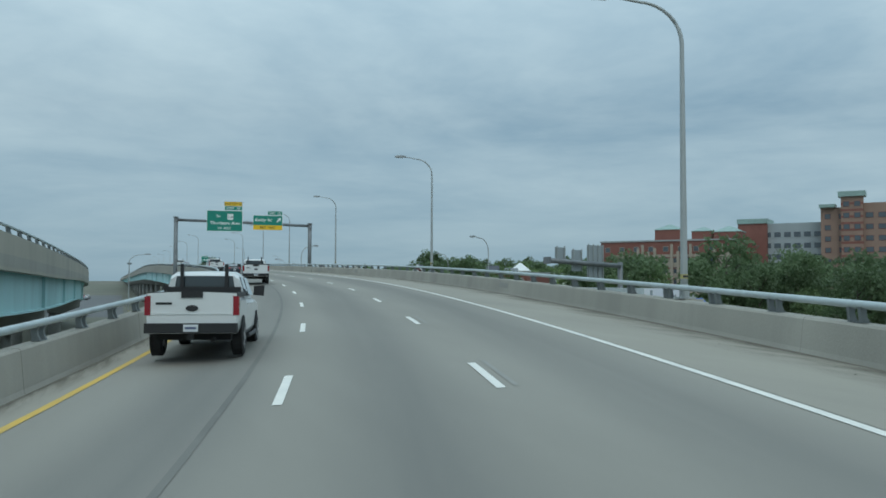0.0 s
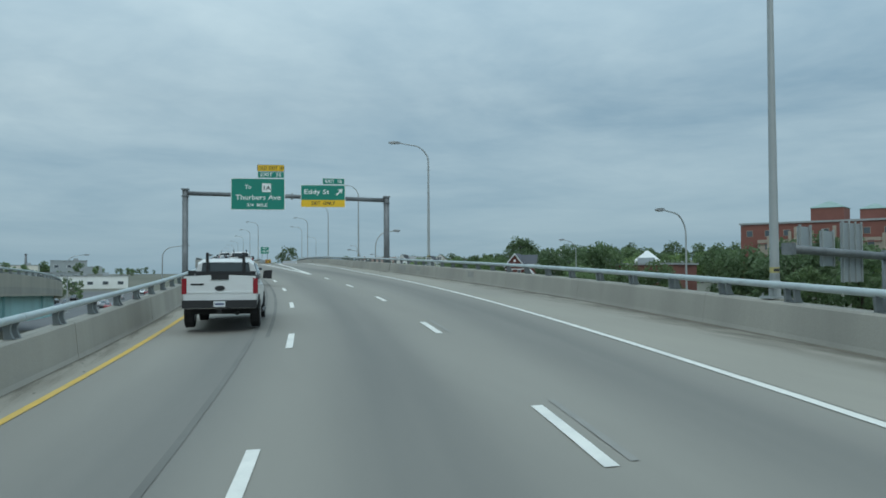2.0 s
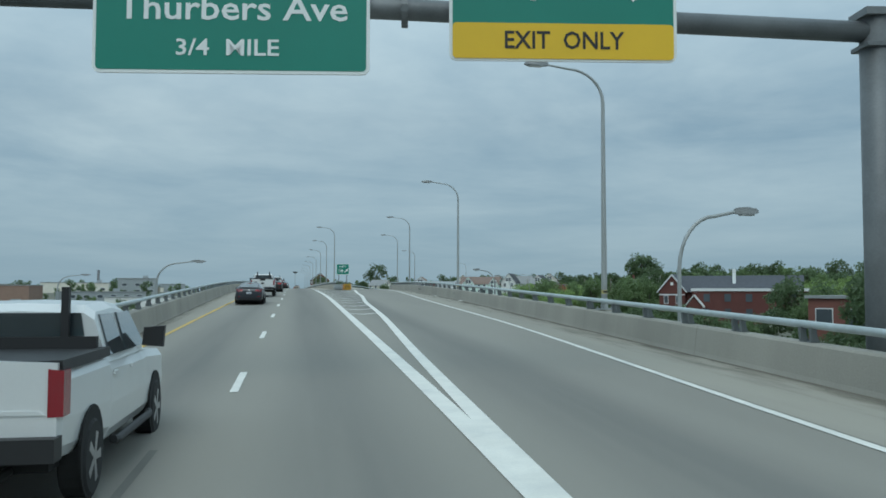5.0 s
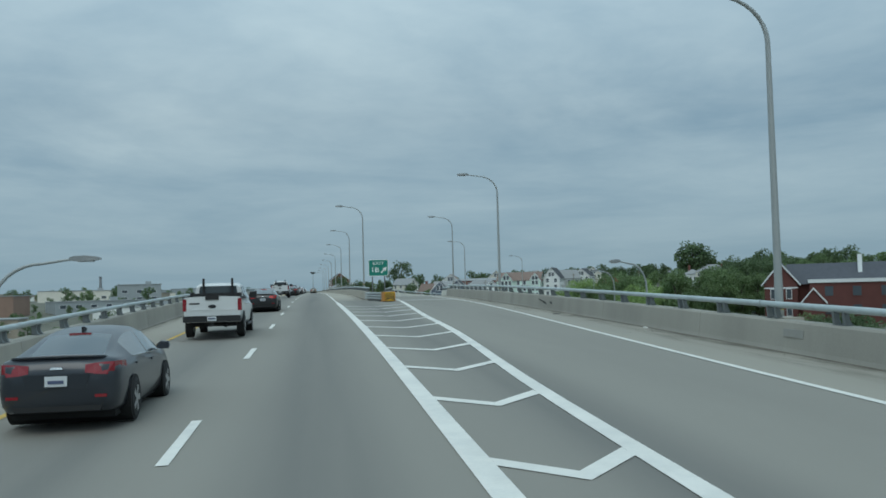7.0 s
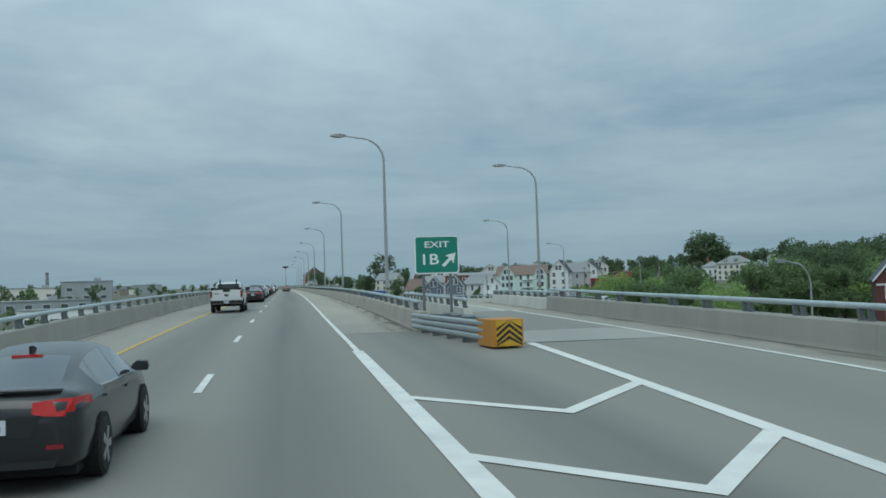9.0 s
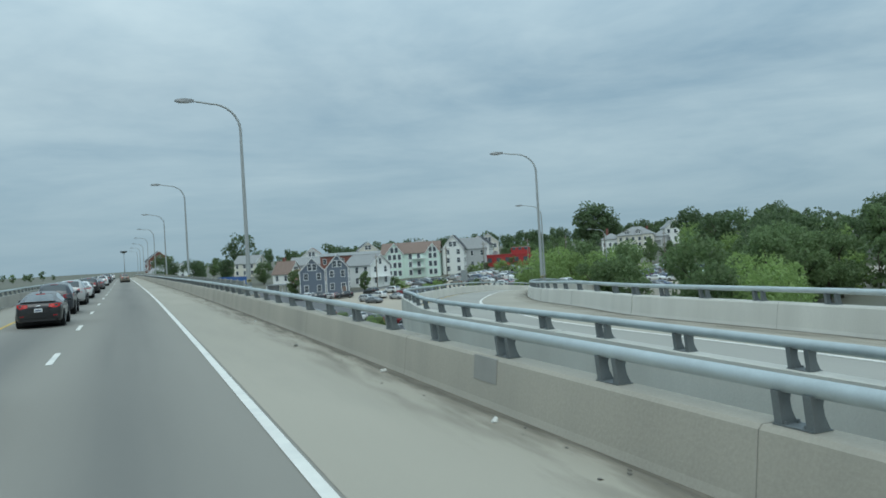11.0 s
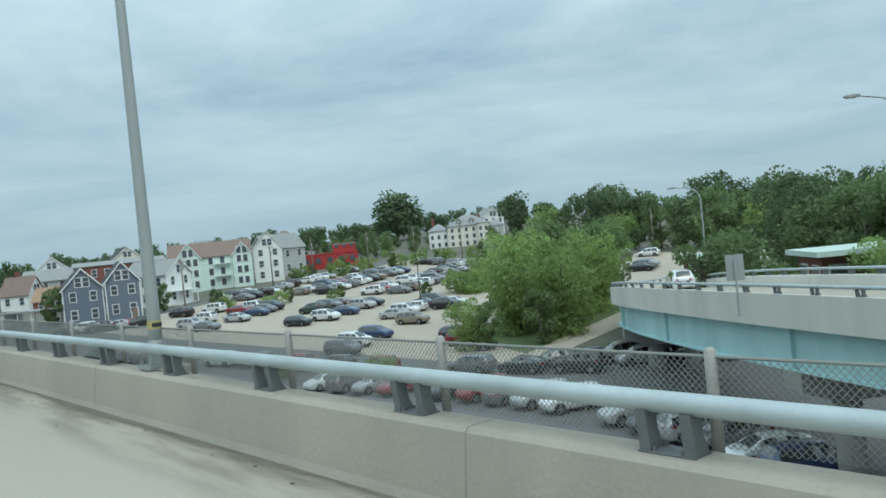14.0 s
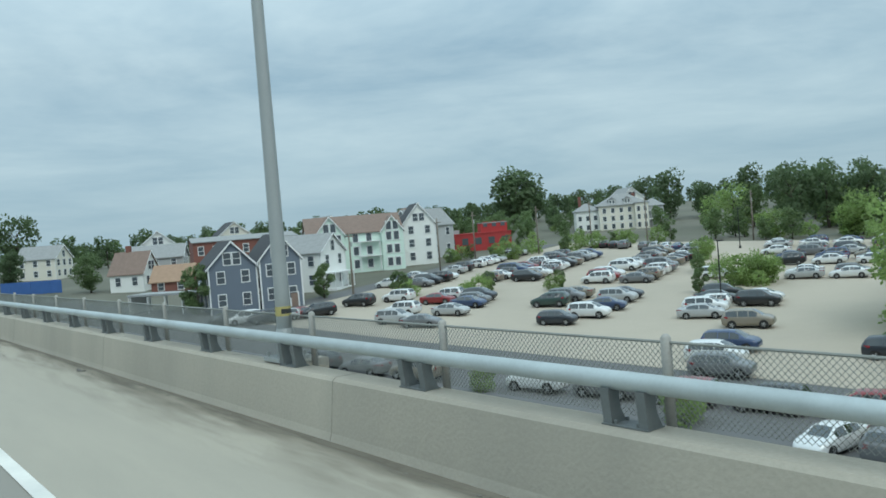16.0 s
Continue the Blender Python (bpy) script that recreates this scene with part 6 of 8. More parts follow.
house("house", toward(43.0, 230, 8), 6.6, 10, 6.2, 3.4, "slate", "dark", "slate blue clapboard house with white trim and a steep gable", 2, 2, 2, door=None)
house("house", toward(49.6, 229, 8), 5.8, 12, 6.6, 3.4, "slate", "dark", "slate blue clapboard house with white trim and front steps", 2, 2, 2, door=1.6)
house("house", toward(60.5, 241, 58), 8.5, 10, 6.0, 2.8, "white", "grey", "white clapboard house with a grey roof and porch", 2, 2, 1, porch=True, sides="lr")
def row_house(m, w, d, eave, rise, wall, roof, label, gables, trim_m):
    """Long house, ridge along local x, with steep front gables over shallow bays."""
    t = thing("house", m, label, "house", "hillside houses")
    q = Build()
    q.prism([(-w / 2, -d / 2, -1.5), (-w / 2, d / 2, -1.5), (-w / 2, d / 2, eave), (-w / 2, 0, eave + rise), (-w / 2, -d / 2, eave)], (w, 0, 0))
    q.ob("wall", CLAP[wall], t)
    for sy in (-1, 1):
        q = Build()
        q.loft([[(x, 0, eave + rise + 0.16), (x, sy * (d / 2 + 0.4), eave - 0.1), (x, sy * (d / 2 + 0.4), eave - 0.26), (x, 0, eave + rise)] for x in (-w / 2 - 0.35, w / 2 + 0.35)])
        q.ob("roof_slope", SHINGLE[roof], t)
    qf = Build()
    qf.box((0, -0.03, 0), (1.2, 0.12, 1.8))
    fme = qf.mesh("window", HOUSE_TRIM)
    qp = Build()
    qp.box((0, -0.06, 0), (0.92, 0.12, 1.5))
    pme = qp.mesh("pane", DARK_WIN)

    def win(x, y, z):
        linked("pane", pme, linked("window", fme, t, pose(x, y, z)))

    for gx, gw in gables:
        b = Build()
        yf = -d / 2 - 0.9
        b.prism([(gx - gw / 2, yf, -1.5), (gx + gw / 2, yf, -1.5), (gx + gw / 2, yf, eave), (gx, yf, eave + gw * 0.62), (gx - gw / 2, yf, eave)], (0, d / 2 + 0.9, 0))
        bay = b.ob("front_bay", CLAP[wall], t)
        for sx in (-1, 1):
            q = Build()
            q.loft([[(gx, y, eave + gw * 0.62 + 0.16), (gx + sx * (gw / 2 + 0.35), y, eave - 0.3), (gx + sx * (gw / 2 + 0.35), y, eave - 0.46), (gx, y, eave + gw * 0.62)] for y in (yf - 0.3, 0)])
            q.ob("gable_roof", SHINGLE[roof], bay)
            q = Build()
            q.loft([[(gx, y, eave + gw * 0.62 + 0.18), (gx + sx * (gw / 2 + 0.38), y, eave - 0.3), (gx + sx * (gw / 2 + 0.38), y, eave - 0.62), (gx, y, eave + gw * 0.62 - 0.2)] for y in (yf - 0.38, yf - 0.3)])
            q.ob("bargeboard", HOUSE_TRIM, bay)
        for k in range(3):
            for i in (-1, 0, 1) if gw > 4.4 else (-0.6, 0.6):
                win(gx + i * gw * 0.29, yf, eave / 3 * (k + 0.55))
        win(gx - 0.65, yf, eave + gw * 0.2)
        win(gx + 0.65, yf, eave + gw * 0.2)
    n = int(w // 2.4)
    for i in range(n):
        x = (i + 0.5) * w / n - w / 2
        if all(abs(x - gx) > gw / 2 + 0.5 for gx, gw in gables):
            for k in range(3):
                win(x, -d / 2, eave / 3 * (k + 0.55))
    if trim_m:
        for z in (2.75, 5.5):
            q = Build()
            q.box((w * 0.14, -d / 2 - 0.75, z), (w * 0.22, 1.5, 0.16))
            q.ob("porch_deck", HOUSE_TRIM, t)
        for sx in (-1, 1):
            q = Build()
            q.box((w * (0.14 + sx * 0.105), -d / 2 - 1.4, 2.7), (0.15, 0.15, 5.6))
            q.ob("porch_post", HOUSE_TRIM, t)
    return t


row_house(toward(80, 261, 4), 18, 11, 7.4, 3.2, "mint", "brown", "pale mint three-storey row house with brown roof and front gables", ((-4.8, 5.2), (7.0, 4.2)), True)
house("house", toward(93.5, 259, 6), 6.6, 12, 7.8, 4.0, "white", "dark", "white three-storey house with a dark gable roof", 2, 3, 2)
house("house", toward(102.6, 253.5, -50, plain=True), 7.5, 11, 7.0, 3.4, "grey", "grey", "grey clapboard house with a broad grey roof", 3, 2, 1)
house("house", toward(46.3, 269.5, 62, plain=True), 6.8, 6.6, 3.4, 3.8, "white", "brown", "small white house with a red-brown gable roof", 2, 1, 2, chimney=0.3)
house("house", toward(49.5, 256, 70, plain=True), 6, 7.0, 2.2, 2.6, "brick", "tan", "low brick garage with a tan shingle roof", 2, 1, 0, attic=False, trim=False)
house("house", toward(57, 288, 80, plain=True), 9, 11, 4.6, 2.6, "grey", "grey", "grey house with a pale metal roof", 3, 2, 1)
house("house", toward(66, 283, 95), 14, 20, 7.4, 0.9, "brick", "grey", "long brick mill building behind the houses", 6, 2, 0, attic=False, trim=False)
house("house", toward(42.5, 330, 60, plain=True), 8, 10, 5.0, 3.0, "cream", "grey", "cream gabled house among trees", 3, 2, 1)
house("house", toward(10, 300, 40), 9, 12, 5.0, 3.0, "white", "grey", "white gabled house near the highway", 3, 2, 1)
# red commercial building
rb = thing("commercial_building", at_ground(117.7, 256.7, -31, 0.2), "low dark red commercial building with a flat roof", "building")
block(rb, "wall", 0, 0, -2, 18, 8, 5.4, CLAP["red"])
block(rb, "upper_wall", 5.6, 1.0, 3.4, 6, 5.6, 2.2, CLAP["red"])
block(rb, "roof", 0, 0, 3.4, 18.3, 8.3, 0.22, CLAP["red"])
block(rb, "upper_roof", 5.6, 1.0, 5.6, 6.3, 5.9, 0.2, ROOF_GREY)
block(rb, "roof_unit", -3.0, 0.5, 3.62, 1.6, 1.4, 0.9, GREY_PANEL)
window_rows(rb, 18, 8, 0.3, 1, 3, 2.6, 1.4, 1.5, frame_m=CLAP["red"])
window_rows(rb, 6, 5.6, 3.8, 1, 3, 1.9, 1.0, 1.0, ox=5.6, oy=1.0, frame_m=CLAP["red"])
# manor on the hill
def hip_roof(t, x, y, z, w, d, rise, m, ov=0.5):
    """Hipped roof with its ridge along x."""
    q = Build()
    r = max(0.4, (w - d) / 2)
    q.loft([[(x - w / 2 - ov, y - d / 2 - ov, z), (x + w / 2 + ov, y - d / 2 - ov, z), (x + w / 2 + ov, y + d / 2 + ov, z), (x - w / 2 - ov, y + d / 2 + ov, z)],
            [(x - w / 2 - ov, y - d / 2 - ov, z + 0.22), (x + w / 2 + ov, y - d / 2 - ov, z + 0.22), (x + w / 2 + ov, y + d / 2 + ov, z + 0.22), (x - w / 2 - ov, y + d / 2 + ov, z + 0.22)],
            [(x - r, y - 0.3, z + rise), (x + r, y - 0.3, z + rise), (x + r, y + 0.3, z + rise), (x - r, y + 0.3, z + rise)]])
    return q.ob("roof", m, t)


def mansion(m):
    """Large house: main block and side wing under hipped roofs, dormers, a corner bay and balconies."""
    t = thing("mansion", m, "large cream mansion with grey hipped roofs and dormers on the hill", "house", "hillside houses")
    block(t, "wall", 0, 0, -2, 16, 12, 9.6, CLAP["cream"])
    hip_roof(t, 0, 0, 7.6, 16, 12, 4.0, SHINGLE["grey"])
    block(t, "wing", -11.6, 1.0, -2, 7.6, 9, 8.4, CLAP["white"])
    hip_roof(t, -11.6, 1.0, 6.4, 7.6, 9, 2.8, SHINGLE["grey"])
    block(t, "side_wing", 10.6, 2.0, -2, 6, 9, 8.6, CLAP["grey"])
    hip_roof(t, 10.6, 2.0, 6.6, 6, 9, 2.6, SHINGLE["grey"])
    block(t, "corner_bay", 5.6, -6.6, -2, 4.2, 2.4, 9.9, CLAP["cream"])
    block(t, "bay_roof", 5.6, -6.6, 7.9, 4.8, 3.0, 0.3, SHINGLE["grey"])
    for z in (2.3, 5.1):
        block(t, "balcony", 9.6, -3.6, z, 3.6, 2.2, 0.2, HOUSE_TRIM)
    for x in (8.0, 11.2):
        block(t, "porch_post", x, -4.5, -1.5, 0.2, 0.2, 7.0, HOUSE_TRIM)
    for x in (-3.6, 1.4):
        block(t, "dormer", x, -4.2, 8.2, 2.0, 2.6, 1.5, CLAP["white"])
        q = Build()
        q.prism([(x - 1.3, -5.7, 9.6), (x + 1.3, -5.7, 9.6), (x, -5.7, 10.6)], (0, 3.2, 0))
        q.ob("dormer_roof", SHINGLE["grey"], t)
        window_rows(t, 2.0, 2.6, 8.3, 1, 1.3, 1.0, 0.6, 0.9, ox=x, oy=-4.2, frame_m=HOUSE_TRIM)
    for x in (-13.5, 4.5):
        block(t, "chimney", x, 1.5, 8.0, 0.9, 0.9, 3.6, BRICK)
    window_rows(t, 11, 12, -0.4, 3, 2.6, 2.7, 1.0, 1.5, ox=-2.2, oy=0, frame_m=HOUSE_TRIM)
    window_rows(t, 7.6, 9, -0.4, 2, 3.0, 2.5, 1.0, 1.5, ox=-11.6, oy=1.0, frame_m=HOUSE_TRIM)
    window_rows(t, 4.2, 2.4, -0.4, 3, 2.6, 2.0, 0.9, 1.5, ox=5.6, oy=-6.6, frame_m=HOUSE_TRIM)
    block(t, "band", 0, -6.03, 2.2, 16.2, 0.12, 0.25, HOUSE_TRIM)
    t.scale = (0.8, 0.8, 0.8)
    return t


mansion(toward(167.5, 271, 6))
house("house", toward(210, 215, 5), 9, 10, 5.8, 2.8, "white", "grey", "white gabled house on the hillside", 3, 2, 2)
house("house", toward(190, 140, 5), 9, 10, 5.4, 2.6, "white", "grey", "white house with a pale roof on the slope", 3, 2, 2)
house("house", toward(210, 100, 15), 10, 10, 5.4, 2.6, "cream", "brown", "cream house on the slope among trees", 3, 2, 2)
for i, (x, y, w_, r_) in enumerate(((118, 300, "white", "dark"), (128, 318, "cream", "brown"), (98, 310, "grey", "grey"), (60, 320, "white", "brown"), (85, 340, "cream", "dark"), (205, 305, "white", "grey"))):
    house("house", toward(x, y, 12 * (i % 3), ground_z(x, y) - 0.3), 8, 10, 6.2, 3.2, w_, r_, {"white": "white", "cream": "cream", "grey": "grey"}[w_] + " gabled house further up the slope", 3, 2, 2)

# ---- car park and lower street ----
LOT = mat("car_park_paving", (0.43, 0.375, 0.30), 0.95, 0, 0.10, 0.08, 6, 0.2, (0.345, 0.305, 0.25), 0.6)
STREET = mat("street_asphalt", (0.135, 0.135, 0.135), 0.9, 0, 0.12, 0.1, 8, 0.2, (0.085, 0.085, 0.085), 0.5)
GRASS = mat("mown_grass", (0.085, 0.125, 0.045), 0.9, 0, 0.25, 0.4, 12, 0.3)


def sheet(name, pts, m, dz, label, cat, cells=12):
    """Paving draped over the ground: a four-cornered area."""
    a, b, c, d = [Vector(warp(*p)) for p in pts]
    q = Build()
    rows = []
    for i in range(cells + 1):
        u = i / cells
        l, r = a.lerp(d, u), b.lerp(c, u)
        rows.append([(p.x, p.y, ground_z(p.x, p.y) + dz) for p in (l.lerp(r, j / cells) for j in range(cells + 1))])
    q.quad_strip(rows)
    return tagged(q.ob(name, m), label, cat, kind="structure")


sheet("pavement_car_park", ((39, 216), (52, 119), (146, 145), (130, 252)), LOT, 0.06, "pale beige car park paving with worn bays", "car park", 24)
sheet("road_lower_street", ((18, 330), (26, 60), (57, 112), (42, 216)), STREET, 0.03, "dark asphalt service street below the viaduct", "road", 24)
sheet("road_under_ramp", ((10, 75), (22, 20), (90, 60), (60, 118)), STREET, 0.045, "dark asphalt parking strip under the ramp", "road", 16)
sheet("road_house_street", ((40, 221), (42, 215), (128, 253), (125, 260)), STREET, 0.035, "asphalt street in front of the houses", "road", 24)

sheet("ground_planted_strip", ((55.5, 124), (97, 138), (100, 152), (62, 143)), GRASS, 0.10, "rough grass and leaf litter under the trees beside the car park", "grass", 12)

LABELS = {"white": "white", "black": "black", "charcoal": "dark grey", "grey": "grey", "silver": "silver", "blue": "dark blue", "red": "dark red", "tan": "tan", "green": "dark green"}
KINDNAME = {"sedan": "sedan", "suv": "SUV", "hatch": "hatchback", "van": "van"}
prk = random.Random(4)


def parked(x, y, turn, shape=None, col=None, where="in the car park", plain=False):
    shape = shape or prk.choice(("sedan", "sedan", "suv", "suv", "hatch", "sedan", "suv", "van" if prk.random() < 0.3 else "suv"))
    col = col or prk.choice(("white", "white", "white", "silver", "silver", "grey", "grey", "charcoal", "black", "black", "blue", "red", "tan"))
    if not plain:
        x, y = warp(x, y)
    dzdx = (ground_z(x + 1, y) - ground_z(x - 1, y)) / 2
    z = ground_z(x, y) + 0.07
    return car(shape, col, pose(x, y, z, 0, 0, turn) @ Matrix.Rotation(-math.atan(dzdx) * math.cos(radians(turn)), 4, "Y") @ Matrix.Rotation(-math.atan(dzdx) * math.sin(radians(turn)), 4, "X"),
               "%s %s parked %s" % (LABELS[col], KINDNAME[shape], where), "parked cars", hero=False)


RV, RU = Vector((0.905, 0.425)), Vector((-0.425, 0.905))
row_turn = math.degrees(math.atan2(-RU.x, RU.y))
# rows of bays: start, number of bays, two deep or not
for (x0, y0, n, both) in ((82.3, 199.6, 12, True), (86.6, 181.8, 14, True), (84.8, 220.2, 11, False), (71.5, 211.5, 4, True)):
    for i in range(n):
        for j in ((0, 1) if both else (0,)):
            if prk.random() < 0.1:
                continue
            p = Vector((x0, y0)) + RV * (2.75 * i) + RU * (5.6 * j) + RU * prk.uniform(-0.3, 0.3)
            parked(p.x, p.y, row_turn + (180 if prk.random() < 0.5 else 0) + prk.uniform(-2, 2), plain=True)
# lines of bays beyond the hedge, nose to tail with the rows above
for x0, y0, n, deep in ((96.5, 164.3, 4, 2), (108.6, 173.4, 5, 3), (118.2, 181.2, 4, 2), (129.5, 187.2, 5, 2)):
    for i in range(n):
        for j in range(deep):
            if prk.random() < 0.12:
                continue
            p = Vector((x0, y0)) - RU * (5.4 * i) + RV * (2.75 * j) + RU * prk.uniform(-0.3, 0.3)
            parked(p.x, p.y, row_turn + (180 if prk.random() < 0.5 else 0) + prk.uniform(-2, 2), plain=True)
# along the upper edge
for i in range(10):
    if i != 4:
        parked(126.4 - 0.35 * i, 226 - 2.8 * i, row_turn - 90 + prk.uniform(-4, 4), plain=True)
# loose groups on the open paving: place, colour, body, turn against the rows
for x, y, c, s, a in ((58.7, 169.2, "charcoal", "hatch", 180), (63.2, 169.0, "white", "suv", 180), (67.7, 170.7, "blue", "sedan", 180), (72.5, 173.2, "silver", "suv", 180), (66.7, 178.4, "green", "suv", 0),
                      (70.2, 179.2, "grey", "suv", 180), (75.0, 174.4, "charcoal", "sedan", 180), (73.0, 180.4, "tan", "sedan", 0), (68.2, 158.7, "silver", "sedan", 180), (70.9, 160.1, "white", "suv", 180), (73.6, 161.4, "white", "hatch", 0),
                      (76.6, 162.9, "charcoal", "sedan", 180), (79.5, 164.0, "black", "suv", 180), (66.1, 152.1, "tan", "suv", 180), (76.7, 157.8, "black", "suv", 180), (79.2, 159.0, "white", "sedan", 180),
                      (61.8, 187.6, "blue", "sedan", 180), (57.0, 184.9, "silver", "sedan", 180), (66.3, 190.9, "charcoal", "suv", 180), (61.9, 194.0, "red", "sedan", 180), (64.5, 195.2, "white", "suv", 0), (64.2, 189.3, "grey", "hatch", 180),
                      (50.2, 186.4, "silver", "suv", 180), (50.4, 181.6, "grey", "sedan", 180), (54.2, 190.8, "white", "suv", 0), (60.7, 201.3, "white", "suv", 0), (55.7, 203.4, "black", "suv", 0), (93.6, 174.4, "white", "suv", 180)):
    parked(x, y, row_turn + a + prk.uniform(-3, 3), s, c, "on pale paving in the car park", plain=True)
for x, y, c, s in ((57.0, 147.8, "blue", "suv"), (53.0, 146.4, "white", "suv"), (49.6, 143.6, "grey", "suv"), (60.5, 136.5, "charcoal", "suv"), (59.0, 133.5, "red", "suv"), (57.6, 130.4, "black", "sedan")):
    parked(x, y, row_turn + 172, s, c, "beside the fence", plain=True)
for i in range(13):
    p = Vector((30.5, 176)) + Vector((0.30, -0.954)) * (5.6 * i)
    if i not in (3, 9):
        parked(p.x, p.y, 17 + prk.uniform(-3, 3), where="on the street below the viaduct")
for i in range(9):
    p = Vector((52, 116)) + Vector((0.55, -0.83)) * (2.9 * i)
    parked(p.x, p.y, 60 + prk.uniform(-3, 3), where="under the ramp")
row_ = [Vector(p) for p in ((36.5, 84), (39.2, 90.5), (41.2, 97), (42.2, 104), (42.2, 111), (41.4, 118), (40.2, 125), (38.6, 132))]
for i in range(17):
    if i in (6, 12):
        continue
    u = i * 0.42
    a_, b_ = row_[int(u)], row_[int(u) + 1]
    p = a_.lerp(b_, u - int(u))
    parked(p.x, p.y, math.degrees(math.atan2(-(b_ - a_).x, (b_ - a_).y)) + 78 + (180 if i % 3 == 0 else 0) + prk.uniform(-4, 4), where="in a row below the viaduct", plain=True)
for i in range(6):
    p = Vector((36, 212)) + Vector((0.7, -0.2)) * (3.0 * i)
    parked(p.x, p.y + prk.uniform(-1, 1), 80 + prk.uniform(-6, 6), where="by the houses")

# ---- traffic ----
for k, o in ((-214.2, -2.3), (-167.4, -2.0), (-118.4, -1.9), (-53.6, -1.75), (14.0, -2.1)):
    pickup(MAIN.frame_at(k, o, 0.012))
car("sedan", "charcoal", MAIN.frame_at(-142.6, -2.15, 0.012), "dark grey sedan with red tail lamps on the highway", "traffic")
car("sedan", "charcoal", MAIN.frame_at(-71.3, -1.95, 0.012), "dark grey sedan with red tail lamps on the highway", "traffic")
car("sedan", "black", MAIN.frame_at(-32.0, -1.3, 0.012), "black sedan further along the highway", "traffic", True)
car("sedan", "black", MAIN.frame_at(40.0, -1.6, 0.012), "black sedan on the highway", "traffic", True)
car("suv", "charcoal", MAIN.frame_at(50.0, -1.75, 0.012), "dark grey SUV on the highway", "traffic")
car("suv", "silver", MAIN.frame_at(63.0, -1.75, 0.012), "silver SUV on the highway", "traffic", True)
for k, o, s, c in ((78, -1.8, "sedan", "white"), (96, -1.8, "suv", "black"), (118, -1.7, "sedan", "grey"), (150, -1.7, "suv", "white"), (190, -1.8, "van", "charcoal"), (185, 1.9, "suv", "tan"), (230, -1.8, "suv", "silver"), (262, 1.8, "suv", "red"), (300, -1.7, "suv", "white")):
    car(s, c, MAIN.frame_at(k, o, 0.012), "%s %s far further along the highway" % (LABELS[c], KINDNAME[s]), "traffic", True)


def semi_truck(m, label):
    """Blue conventional tractor with a white box trailer; the nose points to local +y."""
    t = thing("semi_truck", m, label, "truck", "traffic")
    B_ = paint("cab_blue", (0.03, 0.10, 0.42))
    q = Build()
    q.box((0, -8.6, 2.72), (2.55, 14.4, 2.75))
    tr = q.ob("trailer", PAINTS["white"], t)
    for sx in (-1, 1):
        q = Build()
        q.box((sx * 1.27, -8.6, 1.4), (0.05, 14.4, 0.16))
        q.ob("side_rail", GALV, tr)
    q = Build()
    q.loft([[(-1.1, y, 0.75), (-1.15, y, z1 - 0.2), (-0.95, y, z1), (0.95, y, z1), (1.15, y, z1 - 0.2), (1.1, y, 0.75)] for y, z1 in ((-0.9, 3.55), (0.7, 3.6), (1.1, 3.3), (1.75, 2.35))])
    cab_ = q.ob("cab", B_, t)
    q = Build()
    q.loft([[(-w_, y, 0.75), (-w_, y, z1 - 0.15), (-w_ + 0.15, y, z1), (w_ - 0.15, y, z1), (w_, y, z1 - 0.15), (w_, y, 0.75)] for y, z1, w_ in ((1.7, 2.1, 0.85), (2.9, 1.95, 0.75), (3.25, 1.6, 0.7))])
    q.ob("bonnet", B_, cab_)
    q = Build()
    q.loft([[(-0.9, y, z), (0.9, y, z), (0.85, y + 0.04, z + 0.03), (-0.85, y + 0.04, z + 0.03)] for y, z in ((1.2, 3.2), (1.74, 2.42))])
    q.ob("windscreen", CAR_GLASS, cab_)
    for sx in (-1, 1):
        q = Build()
        q.box((sx * 1.16, 0.75, 2.6), (0.03, 0.9, 0.7))
        q.ob("side_window", CAR_GLASS, cab_)
        q = Build()
        q.tube([(sx * 1.05, -1.0, 1.0), (sx * 1.05, -1.0, 4.0)], 0.07, 8)
        q.ob("exhaust_stack", CHROME, cab_)
    q = Build()
    q.box((0, -6.0, 0.95), (0.9, 18.0, 0.3))
    q.ob("chassis", UNDER, t)
    for y in (-14.6, -13.3, -2.1, -0.8, 2.4):
        for sx in (-1, 1):
            w_ = linked("wheel", WHEELS[0.40][0], t, Matrix.Translation((sx * 1.08, y, 0.5)) @ Matrix.Scale(1.25, 4))
            linked("rim", WHEELS[0.40][1], w_)
    return t


semi_truck(LOW.frame_at(-196.4, 19.2, 0.0, 180), "white box trailer behind a blue tractor on the lower road")
car("suv", "white", RAMP.frame_at(141, 5.0, 0.012), "white SUV on the curved ramp", "traffic")

# ---- trees ----
tree("oak", 188, 342, 1.7, 30, sz=1.28)
tree("oak", 188.8, 343, 1.6, 160, sz=1.18)
tree("elm", 198.5, 345, 1.05, 70)
tree("oak", 43.5, 402, 1.2, 10)
rt = random.Random(7)
# clump beside the car park, near the ramp
for x, y, k, s in ((57.2, 131.2, "locust", 0.6), (66.5, 132.5, "locust", 1.0), (71, 137, "locust", 1.2), (75, 140, "locust", 1.22), (82, 141, "maple", 1.05), (67, 126.5, "locust", 1.0), (73, 131, "locust", 1.15),
                   (80, 134, "locust", 1.1), (88, 138, "maple", 1.0), (57.8, 128.6, "sapling", 0.9), (62, 125, "sapling", 1.0), (93, 143, "locust", 1.1), (77, 97.5, "locust", 0.85), (83, 93.5, "maple", 0.7), (72, 92, "locust", 0.9)):
    tree(k, x, y, s, rt.uniform(0, 360), plain=True, near=True)
